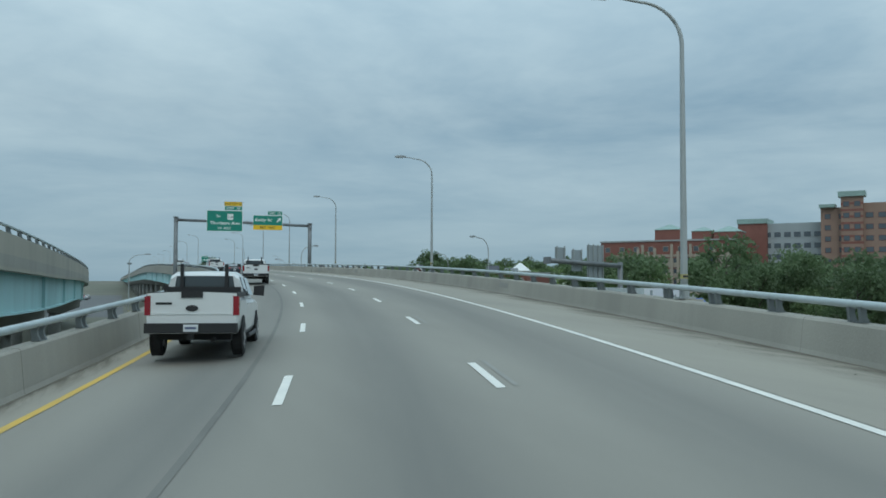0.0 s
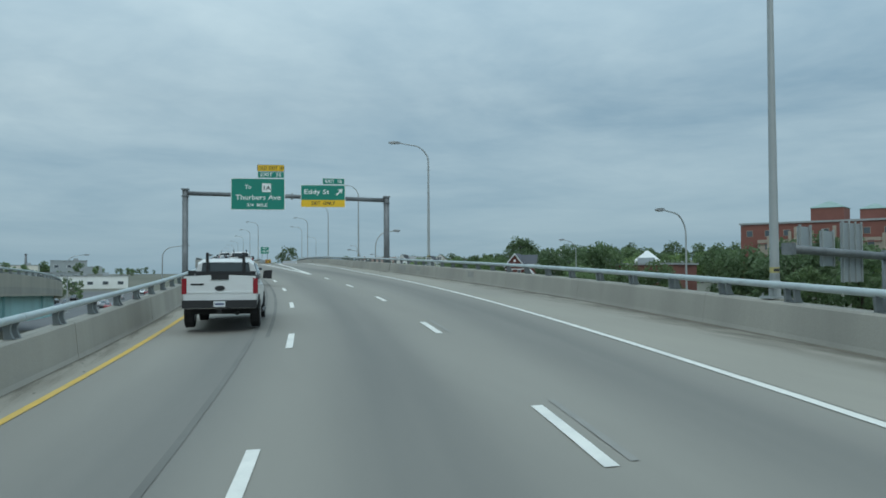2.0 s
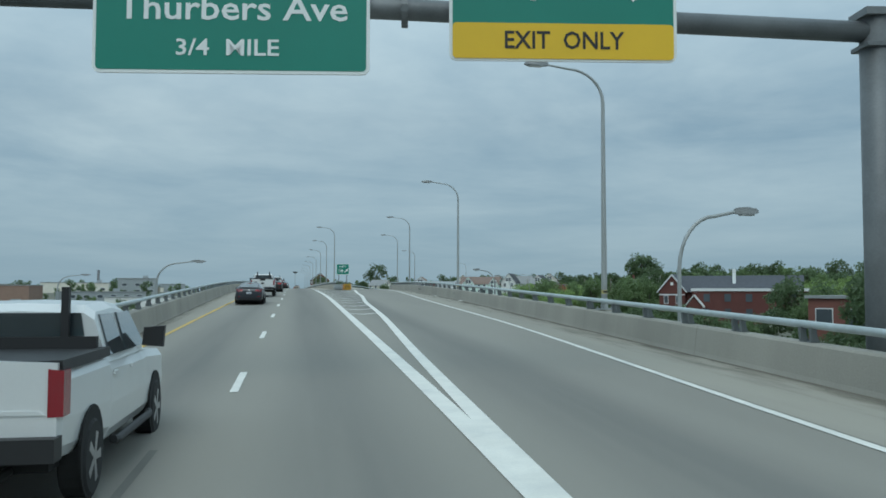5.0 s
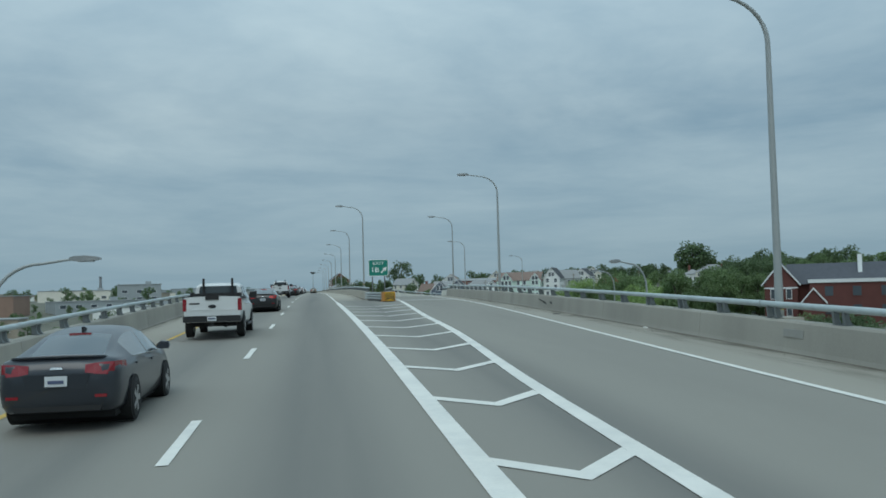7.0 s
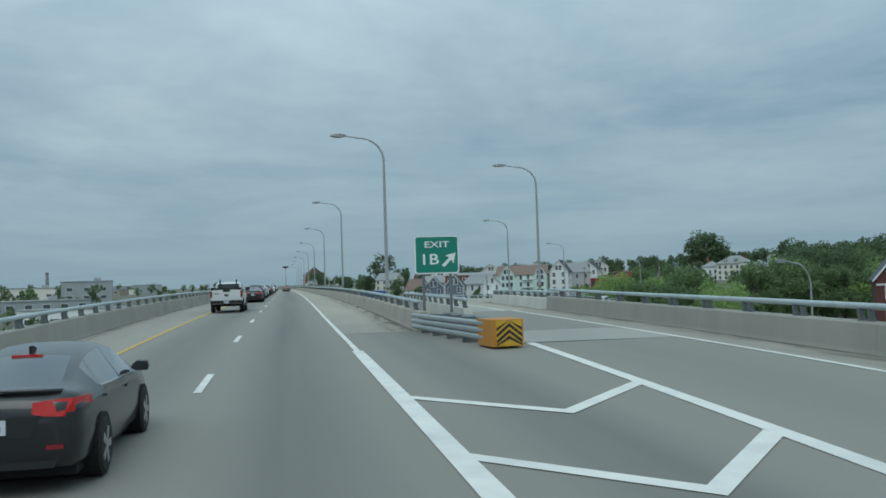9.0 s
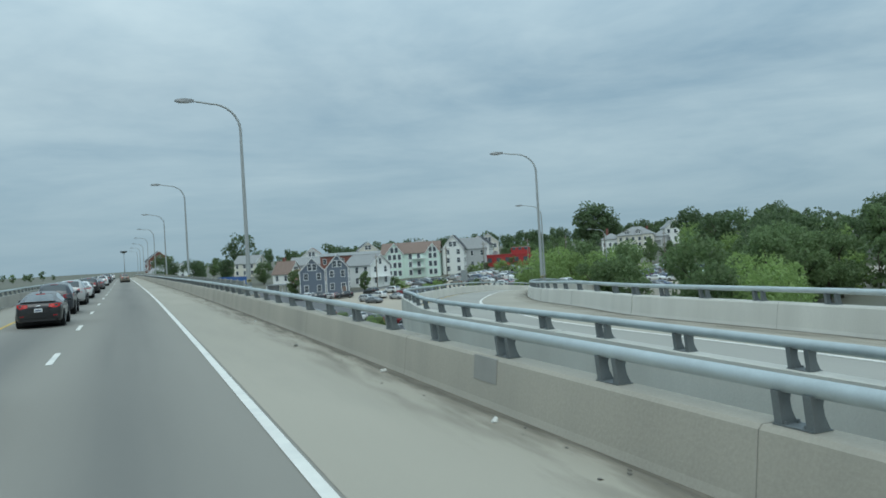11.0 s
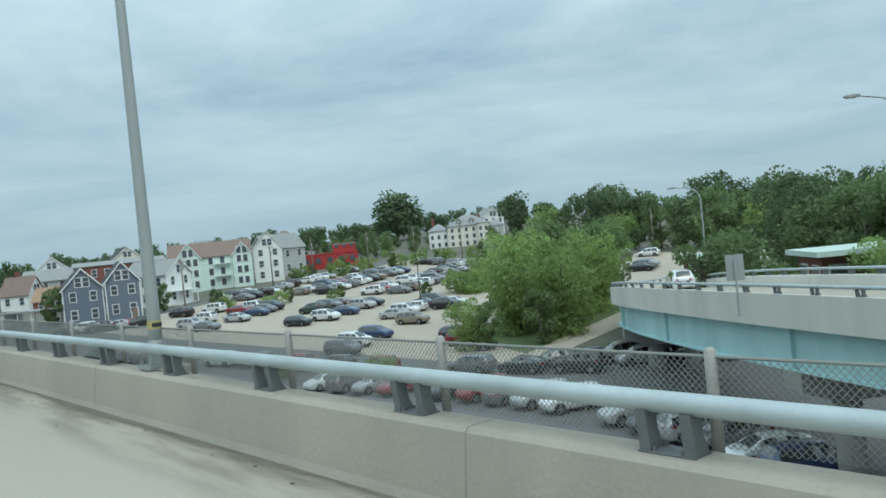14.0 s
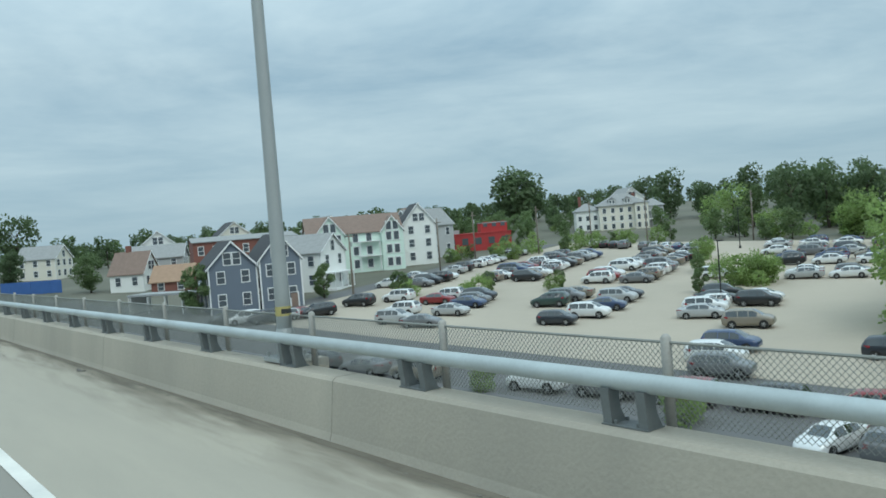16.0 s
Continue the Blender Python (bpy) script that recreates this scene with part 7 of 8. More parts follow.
# planted islands, hedge and shrubs in the car park
for x, y, k, s in ((89.4, 169.6, "scrub", 0.85), (91.3, 168.2, "scrub", 0.9), (90.0, 166.2, "scrub", 0.85), (92.4, 166.6, "scrub", 0.8), (81.7, 168.6, "sapling", 0.55), (77.3, 188.4, "scrub", 0.5), (79, 189.2, "sapling", 0.45), (70.6, 196.4, "scrub", 0.6), (68, 195.2, "scrub", 0.5),
                   (73, 197, "sapling", 0.5), (62, 203, "sapling", 0.7), (64.5, 204.5, "scrub", 0.6), (97, 180, "sapling", 0.55), (100, 181.5, "scrub", 0.5), (112, 190, "scrub", 0.8), (115, 191.5, "sapling", 0.6), (104, 228, "scrub", 0.9)):
    tree(k, x, y, s, rt.uniform(0, 360), plain=True, near=True)
for x, y, k, s in ((37, 141, "scrub", 0.55), (41, 128, "scrub", 0.6), (35, 158, "scrub", 0.4), (38.0, 289, "maple", 0.66), (29, 318, "elm", 0.62), (15, 262, "oak", 0.66), (8, 285, "oak", 0.75), (38, 228, "sapling", 1.2), (56, 226, "sapling", 0.9)):
    tree(k, x, y, s, rt.uniform(0, 360), near=True)
# thicket inside the ramp's curve
for x, y, k, s in ((60, 66, "locust", 1.0), (65, 75, "locust", 1.1), (58, 74, "maple", 0.85), (54, 60, "locust", 0.8), (48, -80, "maple", 0.8), (54, -72, "elm", 0.95), (44, -93, "ash", 0.7), (60, -80, "maple", 0.8), (50, -64, "elm", 0.9), (62, -66, "maple", 0.78), (38, -100, "maple", 0.75),
                   (58, -55, "elm", 0.95), (66, -30, "maple", 0.8), (72, -26, "locust", 0.9)):
    tree(k, x, y, s, rt.uniform(0, 360), plain=True, near=True)
# hedge and trees along the upper edge of the car park
for i in range(64):
    u = i / 63
    if u < 0.62:
        x, y = 96 + 44 * u / 0.62 + rt.uniform(-2, 4), 238 - 22 * u / 0.62 + rt.uniform(-1, 6)
    else:
        w = (u - 0.62) / 0.38
        x, y = 143 + 8 * w + rt.uniform(-2, 8), 214 - 66 * w + rt.uniform(-3, 3)
    if u < 0.62 and i % 2:
        continue
    tree(rt.choice(("scrub", "scrub", "sapling") if u < 0.62 else ("scrub", "maple", "sapling", "locust")), x, y, rt.uniform(0.4, 0.75), rt.uniform(0, 360), plain=True)
for i in range(46):
    x, y = rt.uniform(152, 235), rt.uniform(100, 235)
    tree(rt.choice(("maple", "elm", "locust", "ash", "maple")), x, y, rt.uniform(0.75, 1.15), rt.uniform(0, 360), plain=True)
# belt of trees inside the ramp's curve and up the hill
for i in range(46):
    u = i / 45
    x, y = 62 + 150 * u + rt.uniform(-9, 9), 96 - 62 * u + rt.uniform(-12, 12) + 38 * math.sin(u * 3)
    if math.hypot(x - 84, y - 103) < 8 or (70 < x < 84 and 88 < y < 100):
        continue
    tree(rt.choice(("maple", "elm", "ash", "maple", "locust")), x, y, rt.uniform(0.75, 1.12), rt.uniform(0, 360), near=x < 110)
for i in range(40):
    x, y = rt.uniform(150, 330), rt.uniform(40, 330)
    if math.hypot(x - 166, y - 272) < 24 or math.hypot(x - 152, y - 306) < 18 or (x < 175 and 130 < y < 262):
        continue
    tree(rt.choice(("elm", "oak", "maple", "elm", "ash")), x, y, rt.uniform(0.75, 1.1), rt.uniform(0, 360))
for i in range(22):
    x, y = rt.uniform(112, 175), rt.uniform(250, 300)
    if math.hypot(x - 162, y - 270) < 16 or math.hypot(x - 152, y - 306) < 12 or math.hypot(x - 122, y - 270) < 12:
        continue
    tree(rt.choice(("maple", "ash", "scrub", "sapling", "scrub")), x, y, rt.uniform(0.35, 0.55), rt.uniform(0, 360))
for i in range(26):
    x, y = rt.uniform(112, 168), rt.uniform(262, 298)
    if math.hypot(x - 171.5, y - 258) < 14 or math.hypot(x - 117.7, y - 256.7) < 12:
        continue
    tree(rt.choice(("maple", "elm", "ash", "maple")), x, y, rt.uniform(0.4, 0.6), rt.uniform(0, 360), plain=True)
far = []
for i in range(230):
    x, y = rt.uniform(-20, 330), rt.uniform(330, 560)
    if abs(x - main_x(min(y, 430))) < 25:
        continue
    far.append((rt.choice(("elm", "oak", "maple", "elm")), *warp(x, y), rt.uniform(0.42, 0.74), rt.uniform(0, 360)))
# before the hospital, then thinner along the lower street
for i in range(84):
    if i < 40:
        k, o = rt.uniform(-192, -140), rt.uniform(48, 105)
        s = rt.uniform(0.56, 0.84)
    else:
        k, o = rt.uniform(-140, 40), rt.uniform(75, 140)
        s = rt.uniform(0.72, 1.02)
    p = MAIN.at(k, o, 0)
    if p.x > 105 and p.y > -60 or math.hypot(p.x - 72, p.y + 46) < 20 or math.hypot(p.x - 84, p.y - 103) < 14:
        continue
    tree(rt.choice(("elm", "oak", "elm", "maple")), p.x, p.y, s * 0.92, rt.uniform(0, 360), near=o < 60)
for i in range(26):
    p = MAIN.at(rt.uniform(-90, 0), rt.uniform(36, 62), 0)
    tree(rt.choice(("maple", "elm", "ash", "elm")), p.x, p.y, rt.uniform(0.42, 0.66), rt.uniform(0, 360), near=True)
# left side, far off and low
west = []
for i in range(330):
    x, y = rt.uniform(-700, -70), rt.uniform(120, 900)
    west.append((rt.choice(("maple", "elm", "oak")), x, y, rt.uniform(0.35, 0.62), rt.uniform(0, 360)))

woods(far, "distant tree line on the rise behind the houses")
for i in range(90):
    x, y = rt.uniform(-190, -46), rt.uniform(30, 330)
    west.append((rt.choice(("elm", "elm", "oak", "maple")), x, y, rt.uniform(0.24, 0.42), rt.uniform(0, 360)))
woods(west, "scattered distant trees among the harbour roofs")
for k, x, y, s in (("oak", 112, 124, 1.0), ("oak", 119, 121, 0.95), ("elm", 105, 118, 1.0), ("oak", 168, 199, 0.95), ("elm", 171, 192, 0.95), ("oak", 163, 204, 0.9)):
    tree(k, x, y, s, rt.uniform(0, 360), plain=True, near=x < 130)

# ---- buildings inside the ramp's curve ----
DARK_BRICK = mat("dark_red_brick", (0.135, 0.05, 0.042), 0.9, 0, 0.15, 0.4, 12, 0.1, (0.10, 0.04, 0.035), 0.5)
PALE_ROOF = mat("pale_green_roof", (0.52, 0.63, 0.57), 0.6, 0, 0.08, 0.5)
sb = thing("brick_building", at_ground(80, 100.5, -44), "low red brick building with a pale green roof edge", "building")
block(sb, "wall", 0, 0, -0.5, 8.5, 6, 6.9, BRICK)
block(sb, "roof", 0, -0.6, 6.4, 10.6, 8.4, 0.5, PALE_ROOF)
b2 = thing("brick_building", at_ground(119, 140, -57, -0.3), "single-storey red brick building under a pale green flat roof", "building")
block(b2, "wall", 0, 0, -0.8, 10, 6, 3.5, DARK_BRICK)
block(b2, "roof", 0, -0.5, 2.7, 12, 8, 0.5, PALE_ROOF)
for x in (-5, -1.8, 1.8, 5):
    q = Build()
    q.box((x, -4.1, 1.1), (0.18, 0.18, 3.3))
    q.ob("canopy_post", HOUSE_TRIM, b2)
window_rows(b2, 10, 6, 0.3, 1, 2.4, 2.6, 1.3, 1.2, frame_m=HOUSE_TRIM)
window_rows(sb, 8.5, 6, 0.4, 2, 2.8, 2.8, 1.5, 1.6, sides=("f", "l"), frame_m=HOUSE_TRIM)
gb = thing("brick_building", at_ground(94.8, 73.6, -33, 0.7), "red brick building with white-edged gables, slate roof and a flat-roofed wing", "building")
SLATE = mat("slate_roof", (0.085, 0.09, 0.105), 0.75, 0, 0.15, 1.2, 12, 0.2)
q = Build()
q.prism([(-3.2, 0, -1.5), (3.2, 0, -1.5), (3.2, 0, 5.9), (0, 0, 8.8), (-3.2, 0, 5.9)], (0, 9, 0))
q.ob("wall", DARK_BRICK, gb)
block(gb, "wall", 17, 6.5, -1.5, 28, 7, 7.3, DARK_BRICK)
for sx in (-1, 1):
    q = Build()
    q.prism([(sx * 3.6, -0.35, 5.62), (0, -0.35, 8.95), (0, -0.35, 9.2), (sx * 3.75, -0.35, 5.75)], (0, 9.6, 0))
    q.ob("roof", SLATE, gb)
    q = Build()
    q.prism([(sx * 3.75, -0.42, 5.5), (0, -0.42, 8.85), (0, -0.42, 9.22), (sx * 3.85, -0.42, 5.72)], (0, 0.07, 0))
    q.ob("bargeboard", HOUSE_TRIM, gb)
q = Build()
q.prism([(1.0, 2.2, 5.7), (1.0, 6.5, 8.9), (1.0, 10.8, 5.7)], (30.5, 0, 0))
q.ob("roof", SLATE, gb)
block(gb, "wing", 19, -0.2, -1.5, 27, 7, 7.4, DARK_BRICK)
block(gb, "fascia", 19, -0.2, 5.9, 27.6, 7.6, 0.5, HOUSE_TRIM)
block(gb, "string_course", 0, -0.03, 5.1, 6.5, 0.16, 0.22, HOUSE_TRIM)
block(gb, "gable_vent", 0, -0.03, 7.0, 0.7, 0.12, 0.6, HOUSE_TRIM)
block(gb, "chimney", 15, 4.8, 6.5, 0.8, 0.8, 3.6, HOUSE_TRIM)
gb.scale = (1, 1, 1.35)
window_rows(gb, 6.0, 0, 0.4, 2, 2.6, 2.6, 0.9, 1.4, oy=0, frame_m=HOUSE_TRIM)
window_rows(gb, 25, 7, 0.6, 2, 2.7, 4.2, 1.5, 1.4, ox=19, oy=-0.2, frame_m=DARK_BRICK)
q = Build()
q.prism([(4.2, -6.4, -1.5), (8.2, -6.4, -1.5), (8.2, -6.4, 3.0), (6.2, -6.4, 4.9), (4.2, -6.4, 3.0)], (0, 3.0, 0))
q.ob("porch", DARK_BRICK, gb)
for sx in (-1, 1):
    q = Build()
    q.prism([(6.2 + sx * 2.4, -6.7, 2.8), (6.2, -6.7, 5.0), (6.2, -6.7, 5.25), (6.2 + sx * 2.5, -6.7, 3.0)], (0, 3.3, 0))
    q.ob("porch_roof", HOUSE_TRIM, gb)

# low brick works and lamp posts along the lower street
lb = thing("brick_building", at_ground(72, -46, -55), "long low dark red brick building with a flat roof", "building")
block(lb, "wall", 0, 0, -0.5, 26, 12, 9.0, BRICK)
block(lb, "roof", 0, 0, 8.5, 26.6, 12.6, 0.35, ROOF_GREY)
block(lb, "roof_unit", 5, 1, 8.85, 2.6, 2.2, 1.1, GREY_PANEL)
window_rows(lb, 26, 12, 0.6, 2, 3.8, 3.6, 1.8, 1.9, sides=("f", "l"), frame_m=HOUSE_TRIM)
tn = thing("pavilion", at_ground(96, -14, -30), "white pavilion with a pointed tent roof on posts", "pavilion")
q = Build()
q.loft([[(a * s_, b * s_, z) for a, b in ((-3, -3), (3, -3), (3, 3), (-3, 3))] for z, s_ in ((9.0, 1.0), (9.3, 1.0), (11.6, 0.08))])
q.ob("tent_roof", HOUSE_TRIM, tn)
for sx in (-1, 1):
    for sy in (-1, 1):
        q = Build()
        q.box((sx * 2.8, sy * 2.8, 4.5), (0.25, 0.25, 9.1))
        q.ob("post", HOUSE_TRIM, tn)
for x, y, turn in ((29.3, -137.9, 8), (11.8, -104.9, 184), (45.5, -83, 8), (23.2, -31, 8), (35, 8, 8)):
    t = thing("street_lamp", at_ground(x, y, turn), "slender grey lamp post of the lower street", "street lamp", "lower lamp posts")
    for n, me in zip(LAMP_NAMES, LAMP):
        linked(n, me, t)
    t.scale = (1, 1, 1.5)

# ---- poles and small structures round the car park ----
WOOD_POLE = mat("weathered_wood_pole", (0.20, 0.17, 0.14), 0.9, 0, 0.2, 4, 40, 0.2, streak=(1, 1, 0.1))
for x, y in ((100, 233), (113, 229), (124, 225), (134, 219), (142, 200), (147, 172), (60, 212), (84, 223)):
    t = thing("utility_pole", at_ground(x, y, 25), "weathered wooden utility pole with a crossarm", "utility pole", "utility poles")
    q = Build()
    q.tube([(0, 0, -0.3), (0, 0, 9.6)], [0.16, 0.11], 8)
    q.ob("shaft", WOOD_POLE, t, smooth=True)
    q = Build()
    q.box((0, -0.16, 8.9), (2.2, 0.11, 0.13))
    q.ob("crossarm", WOOD_POLE, t)
    q = Build()
    q.tube([(0.32, 0, 7.4), (0.32, 0, 8.1)], 0.2, 10)
    q.ob("transformer", GALV, t)
for x, y in ((74.3, 160.6), (128.1, 193.8)):
    t = thing("car_park_lamp", at_ground(x, y, -30), "slim black lamp post in the car park", "lamp post", "car park lamps")
    q = Build()
    q.tube([(0, 0, -0.2), (0, 0, 0.5), (0, 0, 0.52), (0, 0, 7.0)], [0.22, 0.22, 0.085, 0.06], 10)
    q.ob("shaft", TRIM, t)
    q = Build()
    q.loft([[(x_, -w, 7.0), (x_, w, 7.0), (x_, w * 0.7, 7.14), (x_, -w * 0.7, 7.14)] for x_, w in ((-0.1, 0.1), (0.2, 0.17), (0.55, 0.17), (0.62, 0.1))])
    q.ob("lamp_head", TRIM, t)
# flat-roofed carport before the slate house
cp = thing("carport", at_ground(38.8, 226, 32), "low flat-roofed carport with pale posts before the houses", "carport")
q = Build()
q.box((0, 0, 2.75), (4.5, 13, 0.28))
q.ob("roof", ROOF_GREY, cp)
for i in range(5):
    for sx in (-1, 1):
        q = Build()
        q.box((sx * 2.0, -6 + 3 * i, 1.25), (0.14, 0.14, 2.8))
        q.ob("post", HOUSE_TRIM, cp)
q = Build()
q.box((0, 6.3, 1.3), (4.3, 0.15, 2.7))
q.ob("end_wall", CLAP["white"], cp)
# blue boarding near the houses by the viaduct
bf = thing("blue_boarding", at_ground(31.2, 286.5, -52), "bright blue painted site boarding", "boarding")
BLUE = mat("boarding_blue", (0.05, 0.13, 0.36), 0.6, 0, 0.1, 0.6)
for i in range(6):
    q = Build()
    q.box((-6.0 + 2.4 * i, 0.02 * (i % 2), 1.2), (2.36, 0.06, 2.5))
    q.ob("panel", BLUE, bf)
# blank back of a road sign beside the ramp
rs = thing("road_sign", pose(34.2, 85.6, -2.35, 0, 0, -52), "blank grey back of a road sign on one post", "road sign")
q = Build()
q.box((0, 0, 1.1), (0.09, 0.06, 2.6))
q.ob("post", POLE_STEEL, rs)
q = Build()
q.prism([(a, 0.05, 2.02 + b) for a, b in rounded(0.8, 1.2, 0.06)], (0, 0.02, 0))
q.ob("panel", POLE_STEEL, rs)

# ---- litter along the parapets ----
rd = random.Random(31)
for nm, lo, hi, offs in (("road_litter", -225, -20, lambda k: right_out(k) - abs(rd.gauss(0, 0.3)) - 0.1), ("road_litter", -10, 190, lambda k: nose_main(k) - abs(rd.gauss(0, 0.25)) - 0.08), ("road_litter", -230, 150, lambda k: left_edge(k) + abs(rd.gauss(0, 0.2)) + 0.08)):
    q = Build()
    for i in range(300):
        k = rd.uniform(lo, hi)
        p = MAIN.at(k, offs(k), 0.012)
        s_ = rd.uniform(0.006, 0.03)
        a0 = rd.uniform(0, 6)
        q.loft([[(p.x + s_ * e * math.cos(a0 + a) * rd.uniform(0.6, 1.4), p.y + s_ * e * math.sin(a0 + a) * rd.uniform(0.8, 2.2), p.z + z) for a in (0, 1.4, 2.9, 4.5)] for z, e in ((0, 1), (s_ * 0.35, 0.7))])
    tagged(q.ob(nm, GRIME), "small dark litter and grit along the parapet foot", "litter", kind="stuff")

# ---- flyover and low city to the west of the viaduct ----
FLY_P = ((-38, -262, -1.3), (-24.5, -230, -2.1), (-20.3, -205, -2.5), (-18.9, -170, -2.8), (-18.9, -146, -2.8), (-19.2, -118, -3.3), (-21.5, -95, -3.9), (-28, -66, -5), (-42, -42, -6.5), (-61, -19, -8.4), (-86, 2, -10.0), (-118, 20, -10.28))
_f = [0.0]
for _a, _b in zip(FLY_P, FLY_P[1:]):
    _f.append(_f[-1] + math.dist(_a, _b))
FLY = Line(spline(_f, [p[0] for p in FLY_P]), spline(_f, [p[1] for p in FLY_P]), spline(_f, [p[2] for p in FLY_P]))
tagged(band(FLY, 0, _f[-1], -8.4, 0, 0).ob("ramp_flyover", ASPHALT), "grey pavement of the neighbouring flyover", "road", kind="structure")
parapet("wall_flyover_right", FLY, 0, _f[-2], 0, 1, "weathered concrete parapet of the neighbouring flyover")
parapet("wall_flyover_left", FLY, 0, _f[-2], -8.4, -1, "weathered concrete parapet on the far side of the flyover")
bridge_rail(FLY, 0, _f[-2], 0, 1, "dark pipe rail on steel brackets along the flyover")
deck_under(FLY, 0, _f[-4] - 60, -8.4, 0, "flyover", "neighbouring flyover", 38)

rl = random.Random(12)
WALLS = (BRICK, TAN_STONE, GREY_PANEL, CLAP["white"], BROWN_BRICK, CLAP["cream"])
DESC = ("red brick", "tan stone", "grey panelled", "white", "brown brick", "cream")
for i in range(20):
    x, y = rl.uniform(-420, -40), rl.uniform(40, 700)
    if i < 6:
        x, y = (-62, -75, -95, -55, -120, -88)[i], (30, 95, 150, 190, 60, 260)[i]
    w, d, h = rl.uniform(14, 34), rl.uniform(10, 20), rl.uniform(4, 8.5)
    j = rl.randrange(6)
    if i < 6:
        h, j = h * 0.62, (5, 2, 1, 3, 5, 2)[i]
    elif j in (0, 4) and i != 7:
        j = (1, 2, 5)[i % 3]
    t = thing("warehouse", at_ground(x, y, rl.uniform(-30, 40)), "low %s warehouse beside the harbour" % DESC[j], "building", "harbour buildings")
    block(t, "wall", 0, 0, -1, w, d, h + 1, WALLS[j])
    block(t, "roof", 0, 0, h, w + 0.5, d + 0.5, 0.35, ROOF_GREY)
    block(t, "roof_unit", w * 0.2, 0, h + 0.35, 2.6, 2.2, 1.3, GREY_PANEL)
    window_rows(t, w, d, 0.6, max(1, int(h // 3.2)), 3.2, 5.4, 2.2, 1.3, sides=("f",), frame_m=HOUSE_TRIM)
# chimney stack and utility poles
st = thing("chimney_stack", at_ground(-121.8, 402), "slender dark industrial chimney stack", "chimney")
q = Build()
q.tube([(0, 0, 0), (0, 0, 13.6)], [0.95, 0.7], 14)
q.ob("shaft", GANTRY_STEEL, st, smooth=True)
q = Build()
q.tube([(0, 0, 13.1), (0, 0, 13.7)], 0.85, 14)
q.ob("rim_band", GANTRY_STEEL, st)
# lower lamp posts left of the parapet, arms towards the road
for x, y, top, reach in ((-13.1, -49.2, 2.45, 1.55), (-35.0, -0.5, 2.0, 1.6)):
    gz = ground_z(x, y)
    t = thing("street_lamp", pose(x, y, gz, 0, 0, 180), "grey lamp post of the lower road beside the viaduct", "street lamp", "lower lamp posts")
    for n, me in zip(LAMP_NAMES, LAMP):
        linked(n, me, t)
    t.scale = (reach, 1, (top - gz) / 8.45)
# parked and passing cars on the lower western road
for i in range(22):
    x, y = rl.uniform(-48, -24), rl.uniform(-40, 160)
    s, c = rl.choice(("sedan", "suv", "hatch")), rl.choice(("white", "silver", "grey", "black", "red", "blue"))
    car(s, c, at_ground(x, y, rl.choice((0, 180)) + rl.uniform(-6, 6), 0.05), "%s %s parked on the lower western lot" % (LABELS[c], KINDNAME[s]), "parked cars", hero=False)
sheet("pavement_west_lot", ((-54, 170), (-54, -60), (-14, -60), (-14, 170)), STREET, 0.04, "dark asphalt lot west of the viaduct", "car park", 10)

# crowded low roofs further off towards the harbour
for i in range(64):
    x, y = rl.uniform(-560, -110), rl.uniform(150, 820)
    w, d, h = rl.uniform(12, 30), rl.uniform(10, 20), rl.uniform(3.5, 7.5)
    j = rl.choice((1, 2, 2, 3, 4, 5, 2))
    t = thing("shed", at_ground(x, y, rl.uniform(-20, 35)), "plain %s shed with a flat roof near the harbour" % DESC[j], "building", "harbour buildings")
    block(t, "wall", 0, 0, -1, w, d, h + 1, WALLS[j])
    block(t, "roof", 0, 0, h, w + 0.5, d + 0.5, 0.35, ROOF_GREY)
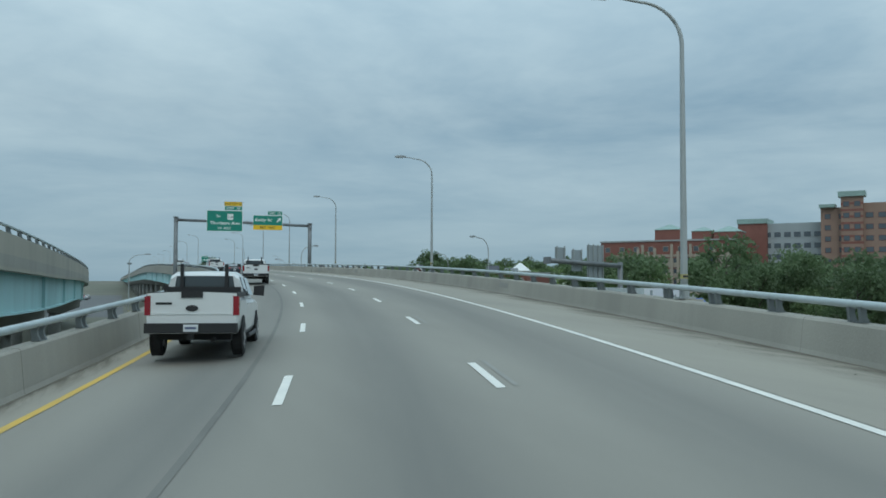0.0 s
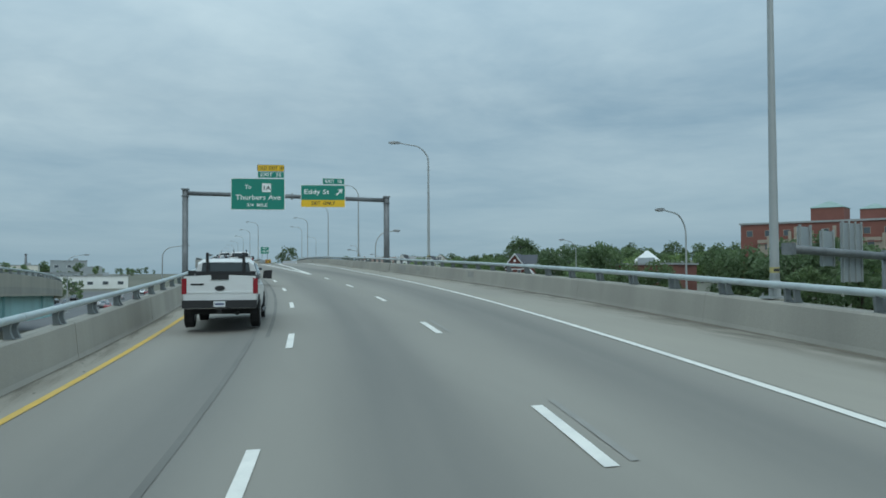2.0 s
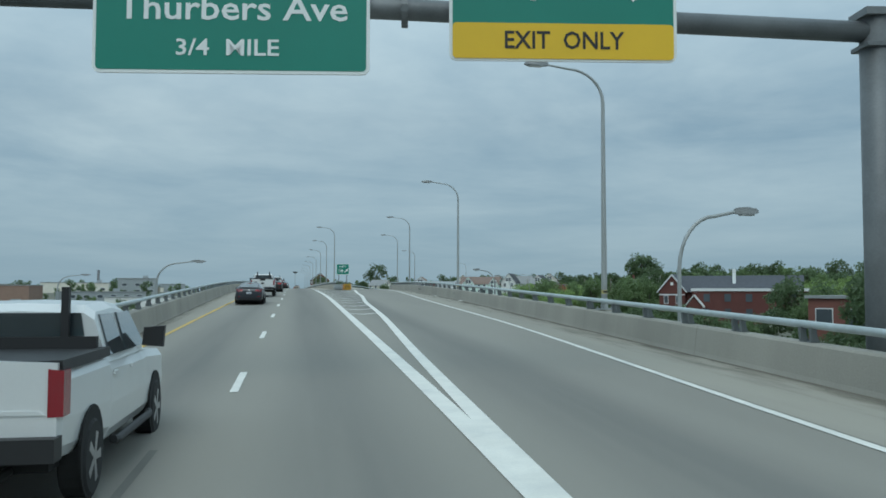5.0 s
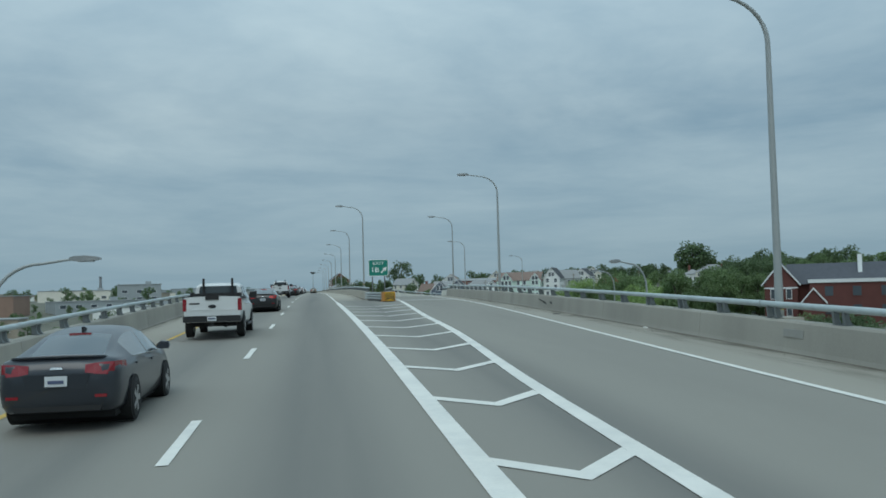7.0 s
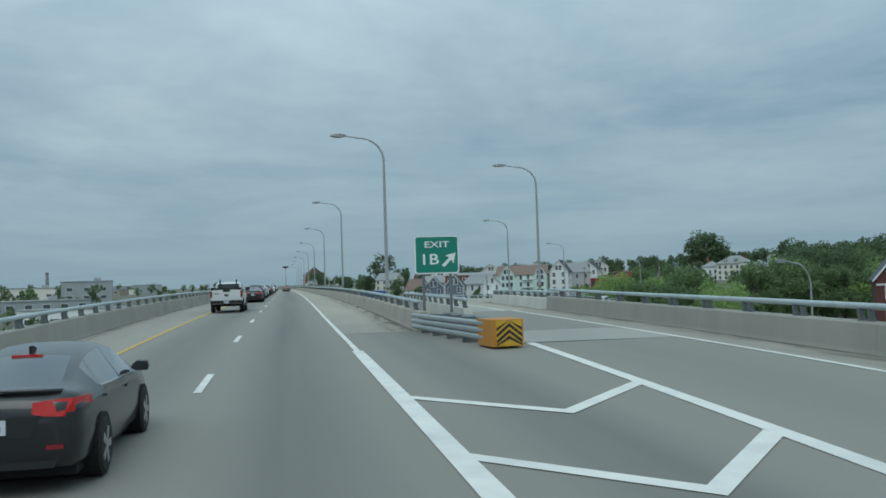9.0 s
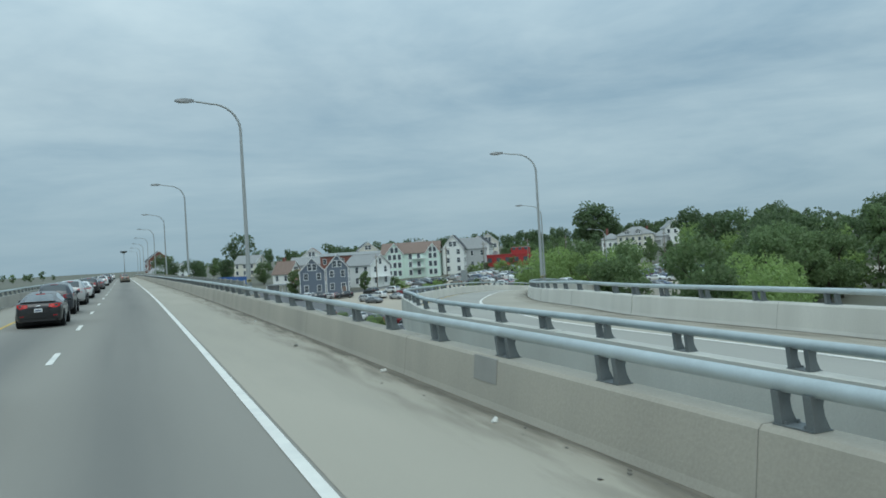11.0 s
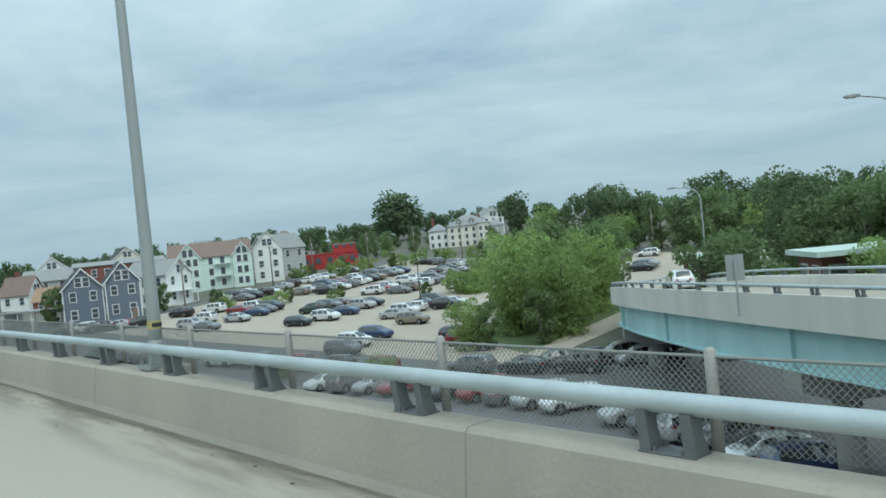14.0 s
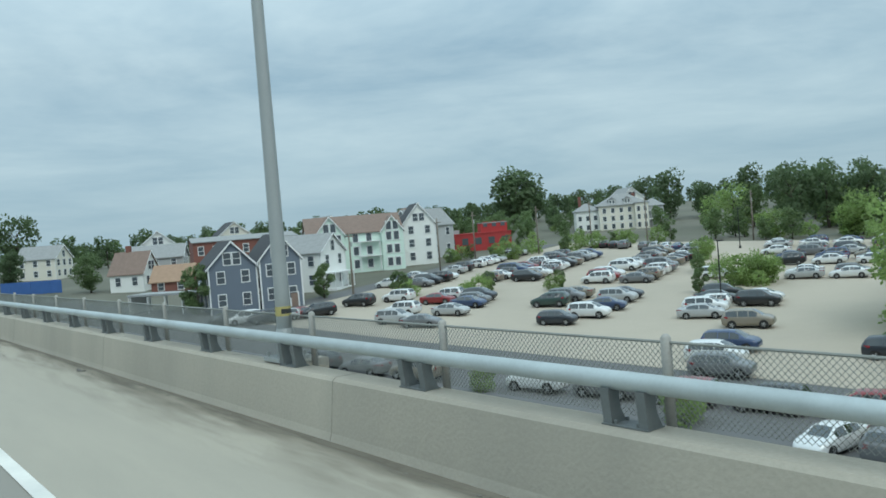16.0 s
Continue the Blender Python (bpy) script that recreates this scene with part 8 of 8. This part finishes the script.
# brick house and high-mast lamp at the far end of the road
house("house", pose(13, 500, ground_z(13, 500), 0, 0, 4), 13, 14, 9.5, 5.0, "brick", "dark", "dark red brick house with a steep dark roof", 3, 3, 2)
hm = thing("high_mast_lamp", at_ground(-6, 600), "tall high-mast lamp with a crown of floodlights", "mast lamp")
q = Build()
q.tube([(0, 0, 0), (0, 0, 17)], [0.35, 0.18], 10)
q.ob("mast", POLE_STEEL, hm, smooth=True)
q = Build()
q.loft([[(r_ * math.cos(a), r_ * math.sin(a), z) for a in (math.pi * i / 6 for i in range(12))] for z, r_ in ((16.4, 0.5), (17.2, 2.2), (17.9, 2.4), (18.0, 1.9))])
q.ob("lamp_crown", GANTRY_STEEL, hm)

# scraps of paper and torn rubber by the parapets
PAPER = mat("dirty_paper", (0.66, 0.65, 0.61), 0.85, 0, 0.15, 9, 60)


def scrap(k, off, length, width, m, label, category):
    """Crumpled piece lying on the shoulder."""
    q = Build()
    rows = []
    for i in range(5):
        u = i / 4 - 0.5
        w = width * (0.55 + 0.45 * math.cos(u * 2.6)) * rd.uniform(0.75, 1.15)
        z = 0.016 + 0.03 * rd.random()
        rows.append([(-w / 2, u * length, 0.0), (w / 2, u * length + rd.uniform(-0.02, 0.02), 0.002), (w / 2 * 0.8, u * length, z * 0.8), (-w * 0.2, u * length, z + 0.012), (-w / 2, u * length, z * 0.5)])
    q.loft(rows)
    tagged(q.ob(label.split()[-1] + "_scrap", m, at=MAIN.frame_at(k, off, 0.012, rd.uniform(-60, 60))), label + " scrap lying by the parapet", category)


for k, off, l, w in ((54.5, 6.3, 0.2, 0.1), (15.3, 6.4, 0.16, 0.09), (9.9, 6.3, 0.18, 0.09), (-73.1, 12.2, 0.7, 0.35), (-119.1, -3.95, 0.55, 0.16), (-128.4, -3.85, 0.12, 0.09), (-60.5, 12.6, 0.14, 0.1), (31.0, 6.2, 0.12, 0.08)):
    scrap(k, off, l, w, PAPER, "small crumpled white paper", "litter")
for k, off, l, w in ((-50.4, 12.6, 0.45, 0.12), (21.3, 5.85, 0.2, 0.09), (125.8, 6.3, 0.22, 0.1), (-193, 10.6, 0.6, 0.14), (-186.5, 10.9, 0.4, 0.12)):
    scrap(k, off, l, w, RUBBER, "torn dark tyre rubber", "litter")
